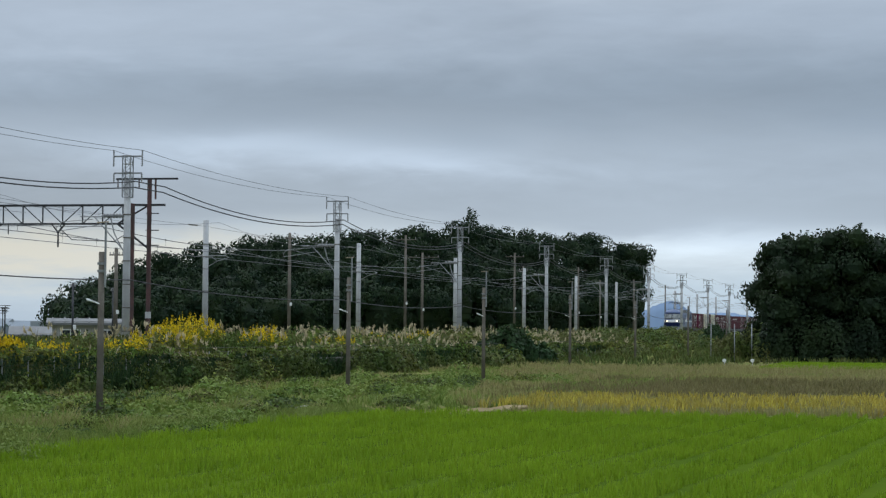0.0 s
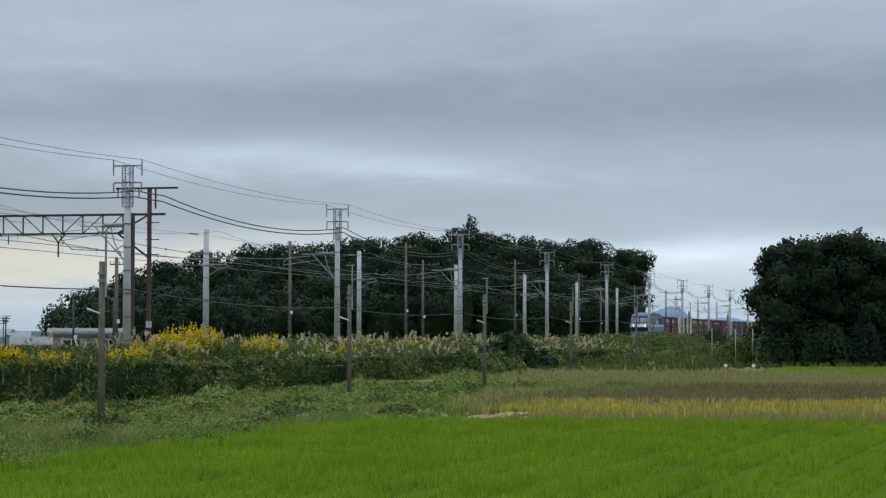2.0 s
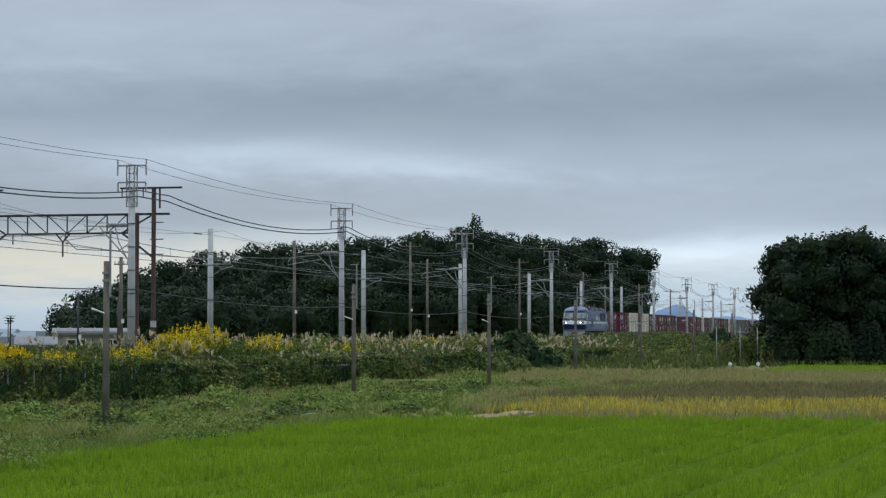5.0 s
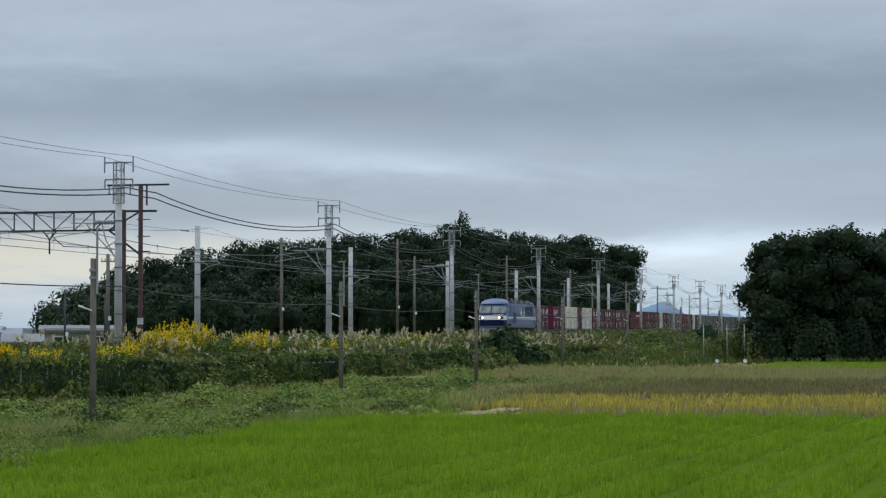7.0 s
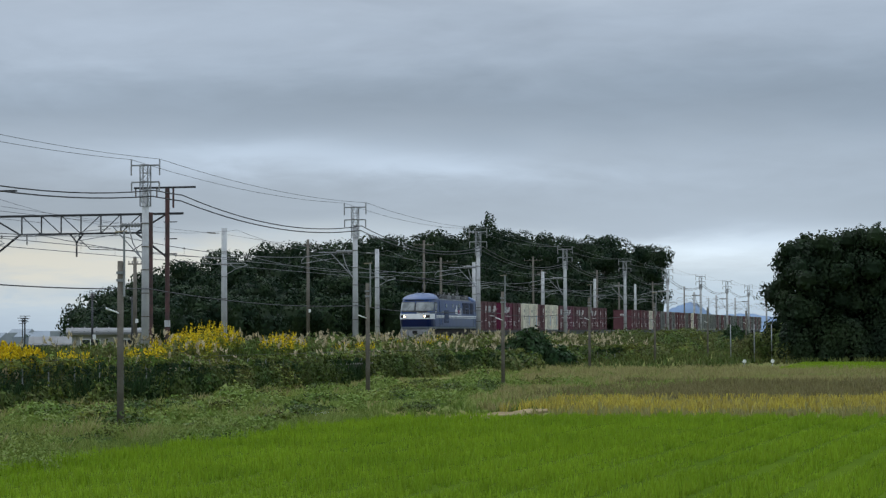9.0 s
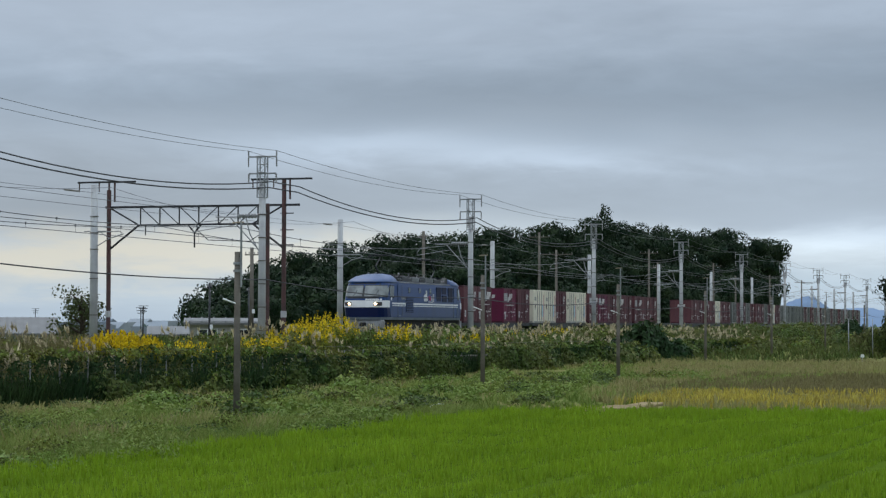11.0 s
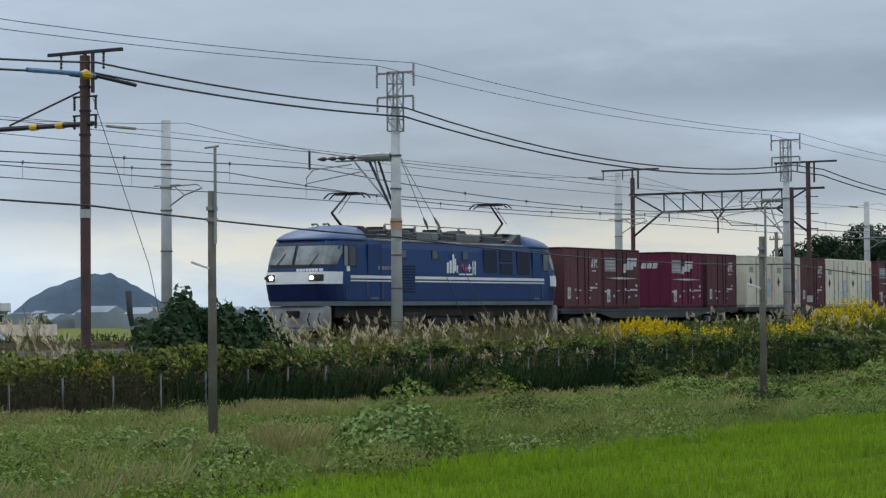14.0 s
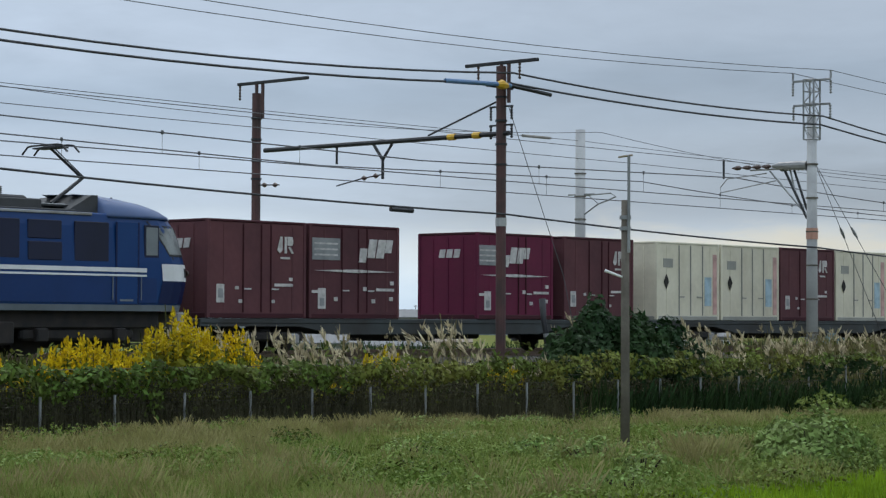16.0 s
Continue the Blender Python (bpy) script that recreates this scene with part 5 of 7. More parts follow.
def container(kind):
    red = kind.startswith("red")
    main, rib = ("wine" if kind == "redwine" else "maroon", "rib") if red else (("cream", "creamrib") if kind == "cream" else ("olive", "under"))
    label = {"redwine": "wine red steel freight container with small white marks", "red": "maroon steel freight container with white marks", "redplain": "bright maroon steel freight container with white stripe", "cream": "cream refrigerated freight container with diamond marks", "olive": "dull grey-green steel freight container"}[kind]
    t = thing("freight_container", label, "container", group="containers on the train")
    part("body", Shape().box(-CW + 0.02, CW - 0.02, 0.02, CL - 0.02, 0.1, CH - 0.03, 0.015), main, t)
    part("base_frame", Shape().box(-CW, CW, 0, CL, 0.0, 0.14, 0.015), rib if red else "creamrib", t)
    part("roof_edge", Shape().box(-CW, CW, 0, CL, CH - 0.08, CH, 0.02), rib if red else main, t)
    for x in (-CW + 0.05, CW - 0.05):
        for y in (0.05, CL - 0.05):
            part("corner_post", Shape().box(x - 0.055, x + 0.055, y - 0.055, y + 0.055, 0.02, CH - 0.02, 0.012), main, t)
    for s in (-1, 1):
        x = s * (CW - 0.015)

        def on(y0, y1, z0, z1, th=0.03):
            if s < 0:
                y0, y1 = CL - y1, CL - y0
            return Shape().box(x - th / 2, x + th / 2, y0, y1, z0, z1)

        for y0 in (1.32, 2.0, 2.36 if red else 2.72):
            part("door_seam", on(y0 - 0.025, y0 + 0.025, 0.16, CH - 0.1, 0.02), rib, t)
            part("lock_rod", Shape().tube([(x + s * 0.015, (y0 if s > 0 else CL - y0), 0.18), (x + s * 0.015, (y0 if s > 0 else CL - y0), CH - 0.14)], 0.016, 5), rib, t)
        for y0 in (0.62, 3.2):
            part("side_rib", on(y0 - 0.03, y0 + 0.03, 0.2, CH - 0.15, 0.014), main, t)
        for y0 in (1.36, 2.4):
            part("door_latch", on(y0, y0 + 0.25, 0.78, 0.82, 0.05), "worn" if red else rib, t)
        def slab(pts, name="white_mark", mat="worn", label="white emblem shape"):
            part(name, Shape().plate([(x + s * 0.02, (a if s > 0 else CL - a), z) for a, z in pts], 0.01), mat, t, label)

        def stripe(y0, y1, z):
            """A white band that thins out to both ends."""
            m = (y0 + y1) / 2
            slab(((y0, z), (m, z - 0.05), (y1, z), (m, z + 0.05)), "white_stripe", "worn", "white tapering stripe")

        def emblem(y0, z0, k):
            """Slanting white blocks in a row, in place of a lettered emblem."""
            for a, b, w, h in ((0.0, 0.0, 0.22, 0.30), (0.26, 0.10, 0.24, 0.40), (0.54, 0.10, 0.24, 0.40), (0.82, 0.22, 0.20, 0.28)):
                a, b, w, h = (v * k for v in (a, b, w, h))
                slab(((y0 + a, z0 + b), (y0 + a + w, z0 + b), (y0 + a + w + h * 0.22, z0 + b + h), (y0 + a + h * 0.22, z0 + b + h)))

        if kind in ("cream", "olive"):
            pass
        elif kind == "red":
            slab(((2.58, 1.88), (2.68, 1.80), (2.78, 1.88), (2.78, 2.26), (2.70, 2.26)))
            slab(((2.86, 1.80), (2.95, 1.80), (2.95, 2.26), (2.86, 2.26)))
            slab(((2.97, 2.02), (3.16, 2.02), (3.20, 2.14), (3.16, 2.26), (2.97, 2.26)))
            slab(((3.00, 1.98), (3.08, 1.98), (3.22, 1.80), (3.13, 1.80)))
            part("white_mark", on(2.72, 3.08, 1.64, 1.70, 0.02), "worn", t, "white bar in place of lettering")
            part("label_plate", on(0.34, 0.62, 0.42, 0.92, 0.022), "worn", t, "white data plate")
            part("label_picture", on(0.39, 0.57, 0.55, 0.80, 0.03), "steel", t, "grey print on the plate")
            part("white_mark", on(2.5, 3.2, 0.88, 0.96, 0.02), "worn", t, "white bar in place of lettering")
            for a, z in ((1.02, 0.78), (1.15, 0.42), (2.38, 0.42), (3.06, 1.04)):
                part("label_plate", on(a, a + 0.13, z, z + 0.09, 0.022), "worn", t, "small white data plate")
        else:
            y0 = 0.12 if kind == "redplain" else 0.05
            part("pale_plate", on(y0, y0 + 1.12, 1.66, 2.28, 0.02), "steel", t, "pale plate")
            for k in range(3):
                part("plate_line", on(y0 + 0.08, y0 + 1.02, 1.78 + k * 0.16, 1.83 + k * 0.16, 0.028), "worn", t, "pale line on the plate")
            emblem(1.98 if kind == "redplain" else 1.2, 1.62, 1.35 if kind == "redplain" else 1.25)
            stripe(0.15, CL - 0.2, 1.36)
            part("label_plate", on(0.36, 0.66, 0.28, 0.86, 0.022), "worn", t, "white data plate")
            part("label_picture", on(0.42, 0.60, 0.36, 0.58, 0.03), "steel", t, "grey print on the plate")
            part("white_mark", on(0.08, 0.66, 0.72, 0.80, 0.02), "worn", t, "white bar in place of lettering")
            part("white_mark", on(2.75, 3.5, 0.80, 0.88, 0.02), "worn", t, "white bar in place of lettering")
            for a, z in ((1.0, 0.50), (2.2, 0.80), (2.55, 0.45), (3.3, 0.52), (3.34, 0.98)):
                part("label_plate", on(a, a + 0.15, z, z + 0.11, 0.022), "worn", t, "small white data plate")
        if kind == "cream":
            xx = x + s * 0.022
            yc = 0.55 if s > 0 else CL - 0.55
            q = [(xx, yc, 1.06), (xx, yc + s * 0.15, 1.32), (xx, yc, 1.58), (xx, yc - s * 0.15, 1.32)]
            part("diamond_mark", Shape().plate(q, 0.012), "under", t, "black diamond mark")
            part("grey_mark", on(0.4, 0.95, 1.8, 2.1, 0.02), "creamrib", t, "grey bar in place of lettering")
            part("colour_panel", on(2.85, 3.25, 0.5, 1.5, 0.02), "lightblue", t, "light blue panel")
            part("colour_panel", on(3.35, 3.58, 0.2, 2.3, 0.02), "rose", t, "faded rose stripe")
    # ends
    for y in (0.012, CL - 0.012):
        sg = -1 if y < 1 else 1
        for x in (-0.62, 0.0, 0.62):
            part("end_rib", Shape().box(x - 0.04, x + 0.04, y - 0.012, y + 0.012, 0.2, CH - 0.15), main, t)
        if red:
            for k in range(3):
                x = -0.35 + k * 0.3
                part("end_mark", Shape().plate([(x, y + sg * 0.016, 1.90), (x + 0.24, y + sg * 0.016, 1.90), (x + 0.30, y + sg * 0.016, 2.16), (x + 0.06, y + sg * 0.016, 2.16)], 0.01), "worn", t, "white emblem shape")
    return t


def freight_train():
    w0 = wagon()
    protos = {k: container(k) for k in ("red", "redplain", "redwine", "cream", "olive")}
    used = set()
    loads = ["ab-wa", "ccacc", "bwaba", "baa--", "---aa", "aacaa", "daada", "aadac", "ad-dd", "dddad", "adaad", "ddadd", "adaad", "dadad"]
    for i, load in enumerate(loads):
        off = 18.2 + i * 20.4
        w = w0 if i == 0 else copy_thing(w0, pose(0, 0, 0))
        ride(w, off, RAIL)
        for k, c in enumerate(load):
            kind = dict(a="red", b="redplain", w="redwine", c="cream", d="olive").get(c)
            if kind is None:
                continue
            p = protos[kind]
            ob = p if kind not in used else copy_thing(p, pose(0, 0, 0))
            used.add(kind)
            ride(ob, off + 0.66 + k * 3.84 - (0.45 if i == 0 and k == 3 else 0.0), RAIL + 1.004)


freight_train()


# ---- fence with vines ----
FENCE_Y = np.arange(6.0, 190.0, 2.0)


def fence():
    t = thing("wire_fence", "low wire mesh fence overgrown with vines", "fence", kind="structure")
    posts = Shape().tube([(0, 0, -0.8), (0, 0, 1.5)], 0.032, 7)
    first = None
    for y in FENCE_Y:
        if first is None:
            first = part("post", posts, "steel", t)
            ob = first
        else:
            ob = new("post", first.data)
            ob.parent = t
        ob.location = (fence_x(y) + (0.27 if y < 55 else 0.0), y, -0.62 if y < 55 else -0.25)
    wires = Shape()
    for a, b in zip(FENCE_Y[:-1], FENCE_Y[1:]):
        for k in range(-2, 8):
            z = 0.1 + k * 0.19
            wires.tube([(fence_x(a), a, z), (fence_x(b), b, z)], 0.005 if k < 7 else 0.009, 3, False)
        if a < 90:
            for k in range(10):
                y = a + k * 0.2
                wires.tube([(fence_x(y), y, 0.05 + float(hollow(fence_x(y), y))), (fence_x(y), y, 1.45)], 0.0035, 3, False)
    w = part("mesh", wires, "mesh", t, "thin wire mesh")
    w["kind"] = "stuff"


fence()


def fence_vines():
    n = 50000
    y = 4 + 186 * rng.uniform(0, 1, n) ** 1.15
    fx = np.interp(y, [55, 77, 110, 131, 200], [-36.3, -34.8, -31.0, -28.6, -27.5])
    low = 0.86 + 0.24 * waves(y, y * 0, 1.6, 3) + 0.12 * waves(y, y * 0, 0.5, 4)
    low = np.where(y > 62, low - 0.25, low) + 0.4 * hollow(fx, y)
    top = 1.50 + 0.09 * waves(y, y * 0, 1.2, 5) + 0.05 * waves(y, y * 0, 0.4, 6)
    top = np.where(y > 90, top - 0.25, top)
    u = rng.uniform(0, 1, n)
    z = low + (top - low) * u ** 0.7
    stray = rng.uniform(0, 1, n) < 0.05
    z = np.where(stray, rng.uniform(0.05, 1.0, n) + hollow(fx, y), z)
    swell = np.sin(np.clip((z - low) / (top - low + 0.01), 0, 1) * 2.9)
    lump = waves(y, z, 0.5, 8)
    x = fx + 0.05 + 0.24 * swell + 0.10 * lump + rng.normal(0, 0.06, n)
    out = np.stack([np.full(n, 1.0), 0.5 * waves(y, z, 0.45, 9), 0.35 + 0.9 * (u - 0.4) + 0.5 * lump], 1)
    # low leaves sit back and take the darker shrub colour as painted shade
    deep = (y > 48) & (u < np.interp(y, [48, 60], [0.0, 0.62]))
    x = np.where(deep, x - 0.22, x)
    quads = leaves(np.stack([x, y, z], 1), 0.078, 0.5, out, 0.45)
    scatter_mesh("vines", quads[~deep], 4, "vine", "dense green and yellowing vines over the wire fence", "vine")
    # same vine leaves, with the shade below the overhang put into their colour
    scatter_mesh("creeper", quads[deep], 4, "shrub", "low vine leaves on the wire fence, darkened in colour for shade", "vine")
    n = 34000
    y = 6 + 140 * rng.uniform(0, 1, n) ** 1.25
    fx = np.interp(y, [55, 77, 110, 131, 200], [-36.3, -34.8, -31.0, -28.6, -27.5])
    x = fx + np.where(rng.uniform(0, 1, n) < 0.45, rng.uniform(0.02, 0.5, n), -rng.uniform(0.02, 0.35, n))
    near = y < 52 + 6 * np.sin(x * 3)
    low = ~near
    scatter_mesh("fence_weeds", blades(x[low], y[low], hollow(x[low], y[low]) - 0.05, rng.uniform(0.4, 1.2, low.sum()), 0.5, 0.03, 2), 4, "shrub", "dark weeds grown through the fence", "weeds")
    x, y, fx, n = x[near], y[near], fx[near], int(near.sum())
    tall = rng.uniform(0.35, 1.3, n) * np.where(x > fx, 0.7, 1.0)
    quads = blades(x, y, hollow(x, y) - 0.05, tall, 0.22, 0.007, 2)
    m = 42000
    py = rng.uniform(6, 58, m)
    px = np.interp(py, [55, 77, 110, 131, 200], [-36.3, -34.8, -31.0, -28.6, -27.5]) + rng.uniform(-0.3, 0.25, m)
    bits = leaves(np.stack([px, py, hollow(px, py) + rng.uniform(0.0, 1.2, m)], 1), 0.042, 1.2)
    scatter_mesh("dead_stalks", np.concatenate([quads, bits]), 4, "stalk", "brown dead stalks and leaves tangled in the fence", "dead plants")


M["creeper"] = leafy("creeper_leaf", (0.045, 0.078, 0.020), (0.085, 0.105, 0.028), 0.45)
M["stalk"] = leafy("dead_stalk", (0.062, 0.060, 0.038), (0.100, 0.096, 0.056), 0.35)
M["weed2"] = leafy("thin_tree_leaf", (0.05, 0.065, 0.025), (0.075, 0.08, 0.03), 0.4)
fence_vines()


# ---- rice and meadow ----
def field_edge(y):
    """Where the paddy ends against the meadow."""
    return np.interp(y, [28, 34, 40, 48, 53, 57.1, 60.4], [-17.8, -17.5, -16.95, -16.65, -16.3, -15.9, -12.3])


def rice():
    a = radians(4)
    r, s = np.meshgrid(np.arange(-88, 79), np.arange(0, 330))
    r, s = r.ravel(), s.ravel()
    # sets of four rows with a wider lane between them
    u, v = r * 0.27 + np.floor(r / 4) * 0.27, s * 0.165 + rng.uniform(-0.04, 0.04, r.size)
    x = u * math.cos(a) + v * math.sin(a) - 6 + rng.normal(0, 0.025, r.size)
    y = 15 - u * math.sin(a) + v * math.cos(a)
    edge = field_edge(y) + 0.10 * waves(x * 0, y, 1.5, 2)
    thin = 0.90 + 0.10 * waves(x, y, 2.2, 21)
    keep = (x > edge) & (x < 0.12 * y) & (y > 17) & (y < np.interp(x, [-16, -12.3], [57.1, 60.4])) & (rng.uniform(0, 1, r.size) < thin)
    x, y, lane = x[keep], y[keep], r[keep] % 4
    h = 0.175 * (1 + 0.16 * waves(x, y, 1.1, 22) + 0.12 * waves(x, y, 4.0, 23)) * rng.uniform(0.75, 1.2, len(x)) * np.where((lane == 0) | (lane == 3), 0.88, 1.05)
    scatter_mesh("rice", blades(x, y, np.full(len(x), 0.03), np.clip(h, 0.08, 0.3), 0.42, 0.0125, 9), 4, "rice", "bright green regrowing rice planted in rows", "rice")
    n = 7000
    x, y = rng.uniform(-10.5, 6, n), rng.uniform(128, 149, n)
    scatter_mesh("rice", blades(x, y, np.full(n, 0.05), 0.25, 0.7, 0.03, 5), 4, "rice", "distant strip of pale green rice", "rice")


rice()


def patch(n, x0, x1, y0, y1, test=None):
    x, y = rng.uniform(x0, x1, n), rng.uniform(y0, y1, n)
    k = off_path(x, y) & (True if test is None else test(x, y))
    return x[k], y[k]


def off_path(x, y):
    """Leaves the earth path free of growth."""
    on = ((x > -14.5) & (x < -12.7) & (y > 58.4) & (y < 61.2)) | ((x > -13.8) & (x < -12.3) & (y > 60.2) & (y < 63.6)) | ((x > -13.4) & (x < -12.2) & (y > 62.8) & (y < 66.2))
    return ~on


def meadow():
    inside = lambda x, y: (x > np.interp(y, [55, 77, 110, 131, 200], [-36.3, -34.8, -31.0, -28.6, -27.5]) + 0.15) & (x < field_edge(y) + 0.15)
    for count, y0, y1, per, wide in ((74000, 12, 60, 5, 0.0065), (17000, 60, 132, 5, 0.02)):
        x, y = patch(count, -37, -11, y0, y1, inside)
        dist = x - np.interp(y, [55, 77, 110, 131], [-36.3, -34.8, -31, -28.6])
        lump, broad = waves(x, y, 0.9, 31), waves(x, y, 3.2, 32)
        h = np.clip(0.27 + 0.13 * lump + 0.10 * broad, 0.08, 0.7) * np.interp(dist, [0.2, 3.0], [0.6, 0.85]) * np.interp(y, [24, 36, 60], [0.85, 0.82, 0.75])
        t = broad * 0.6 + 0.3 * lump + rng.normal(0, 0.3, len(x)) + np.interp(dist, [0, 2, 6, 10], [1.1, 0.9, 0.1, -0.3])
        t = t + np.interp(y, [30, 42, 60], [0.35, -0.1, -0.3])
        line = np.abs((x + 28.5) - (y - 21) * 0.364) < 0.32 + 0.1 * lump
        line &= y < 34
        h = np.where(line, h * 0.3, h * np.where((x + 28.5 > (y - 21) * 0.364) & (y < 40), 1.15, 1.0))
        t = np.where(line, 0.4, t)
        z = hollow(x, y) - 0.02
        for g, mat, grow, label in ((t > 0.75, "grass", 1.2, "olive and tan meadow grass going to seed"), ((t <= 0.75) & (t > 0.0), "pale", 1.0, "fresh mid-green meadow grass"), (t <= 0.0, "lush", 0.95, "lush dark green meadow grass")):
            scatter_mesh("meadow_grass", blades(x[g], y[g], z[g], h[g] * grow, 0.75, wide * (1.4 if mat == "lush" else 1.0), per), 4, mat, label, "grass")
    # fallow ground beyond the paddy: a golden strip, brown stubble, a pale grassy track and olive grass
    x, y = patch(24000, -26, 9, 60.8, 135, lambda x, y: x > np.interp(y, [60, 64, 68, 80, 135], [-12.6, -13.4, -15, -17, -26.5]) + 0.6 * waves(x, y, 3.0, 41))
    w1, w2 = waves(x * 0.6, y, 1.9, 42), waves(x * 0.4, y, 4.0, 43)
    u = y + 1.8 * w1 + 0.8 * w2
    track = np.abs(y - np.interp(x, [-16, -13, -9, 9], [92, 98, 112, 118])) < 3.2
    edge = np.interp(x, [-14, -6, 0, 9], [75, 76, 79, 84])
    gold = (u > 61.6) & (u < edge) & (w1 + rng.normal(0, 0.5, len(x)) > -0.45) & (x > -13.6)
    brown = ~gold & (((u < 63.2) & (w2 > 0.5)) | ((u >= edge) & (y < 102))) & (x > -15.5)
    for g, mat, hh, label in ((track, "pale", 0.16, "pale trodden grass track"), (~track & gold, "gold", 0.27, "golden yellow ripe grass strip"), (~track & brown, "dry", 0.23, "brown dry grass on fallow ground"), (~track & ~gold & ~brown, "grass", 0.28, "olive grass on fallow ground")):
        k = 7 if mat == "gold" else 5
        scatter_mesh("golden_grass" if mat == "gold" else "fallow_grass", blades(x[g], y[g], hollow(x[g], y[g]), hh * (1 + 0.25 * w1[g]), 0.6, 0.026, k), 4, mat, label, "grass")
    # far bank and fields
    x, y = patch(6500, -44, 2, 128, 330, lambda x, y: (x < -14 + 0.0 * y) | (y > 152))
    scatter_mesh("bank_grass", blades(x, y, ground_z(x, y), 0.45, 0.7, 0.05, 5), 4, "weed", "rough green growth on the railway bank", "grass")


meadow()


def clump(cx, cy, z0, rx, ry, h, n, size, low=0.05):
    """Leaves over a rounded heap with lobes, turned outwards."""
    a, r = rng.uniform(0, 2 * np.pi, n), np.sqrt(rng.uniform(0, 1, n))
    lob = 1 + 0.22 * np.sin(3 * a + cx) + 0.15 * np.sin(7 * a + cy)
    x, y = cx + rx * r * lob * np.cos(a), cy + ry * r * lob * np.sin(a)
    bump = np.sin(x * 4.3 / max(0.6, rx) + cy) * np.sin(y * 4.0 / max(0.6, rx) + cx)
    top = h * np.sqrt(np.clip(1 - r ** 2, 0.02, 1)) * (1 + 0.24 * bump)
    u = rng.uniform(0.0, 1, n) ** 0.35
    z = z0 + top * (low + (1 - low) * u)
    out = np.stack([(x - cx) / rx ** 2, (y - cy) / ry ** 2, (z - z0) / h ** 2 + 0.4 * bump / h], 1)
    return leaves(np.stack([x, y, z], 1), size, 0.7, out, 0.5)


def stems(cx, cy, z0, rx, ry, h, n):
    sh = Shape()
    for _ in range(n):
        a, r = rng.uniform(0, 6.28), rng.uniform(0.1, 0.8)
        x, y = cx + rx * r * math.cos(a), cy + ry * r * math.sin(a)
        sh.tube([(cx + (x - cx) * 0.3, cy + (y - cy) * 0.3, z0 - 0.1), (x, y, z0 + h * 0.7)], [0.03, 0.012], 5)
    return sh


def bush(name, label, mat, heaps, size, category="bush"):
    cx, cy, z0 = heaps[0][:3]
    t = thing(name, label, category)
    part("branching", stems(cx, cy, z0, heaps[0][3], heaps[0][4], heaps[0][5], 8), "bark", t)
    v = np.concatenate([clump(*h, size) for h in heaps])
    scatter_mesh("foliage", v, 4, mat, "", "", "", t)
    return t


bush("bush", "dark green broad-leaved bush behind the vine-covered fence", "shrub", [(-38.3, 50.2, 0.7, 1.2, 2.2, 2.25, 3600), (-38.1, 52.4, 0.7, 1.1, 1.8, 1.9, 2600), (-37.7, 48.4, 0.6, 0.9, 1.5, 1.35, 1500), (-37.5, 51.0, 0.6, 0.9, 2.2, 1.5, 2200)], 0.115)


def leaning_post():
    """A dark pipe stub that stands askew by the bush, with a pale band."""
    t = thing("leaning_post", "black leaning pipe post beside the dark bush", "post", (-38.6, 47.9, 0.75))
    part("shaft", Shape().tube([(0.25, 0.28, -0.2), (0.0, 0.0, 1.75), (-0.03, -0.04, 2.4)], [0.075, 0.08, 0.10], 10), "cable", t, smooth=True)
    part("band", Shape().tube([(0.055, 0.06, 1.30), (0.045, 0.05, 1.40)], 0.088, 10), "steel", t)


leaning_post()
bush("bush", "dark rounded bush by the railway bank", "shrub", [(-28.2, 142, 0.0, 1.7, 3.2, 2.5, 2600), (-29.8, 139.5, 0.0, 1.5, 2.5, 1.5, 1500), (-26.6, 143, 0, 1.2, 2.4, 1.3, 1200)], 0.2)
bush("bush", "dark bush beside the distant tracks", "shrub", [(-27.0, 262, 0.2, 1.4, 4, 2.7, 2200), (-26.0, 266, 0.2, 1.1, 3, 2.0, 1200)], 0.2)
bush("leafy_plant", "broad pale-leaved plant in the meadow grass", "butterbur", [(-19.5, 31.4, 0.0, 1.05, 1.1, 1.0, 2600), (-19.0, 30.6, 0, 0.7, 0.8, 0.6, 1000), (-20.3, 31.9, 0, 0.7, 0.8, 0.7, 1000)], 0.06, "plant")
for cx, cy, h, n in ((-22.5, 29.3, 0.55, 420), (-24.2, 29.9, 0.5, 380), (-21.0, 28.6, 0.45, 300), (-23.6, 33.8, 0.5, 380), (-21.8, 33.0, 0.5, 300), (-25.8, 28.3, 0.45, 300), (-19.0, 25.6, 0.4, 260), (-18.3, 33.5, 0.35, 240)):
    bush("leafy_plant", "low pale green leafy weed in the meadow", "butterbur", [(cx, cy, 0.0, 0.75, 0.8, h * 0.85, int(n * 1.7))], 0.05, "plant")
for cx, cy, h, n in ((-27.8, 62, 0.6, 400), (-25.3, 73, 0.6, 400), (-29, 84, 0.7, 500), (-24, 68, 0.5, 300), (-35.2, 57.5, 0.8, 500), (-35.4, 63.5, 0.8, 500), (-26, 95, 0.7, 400), (-24.5, 110, 0.7, 400)):
    bush("leafy_plant", "low dark green weed clump in the meadow", "lush", [(cx, cy, float(hollow(cx, cy)), 0.9, 1.5, h, n)], 0.09, "plant")


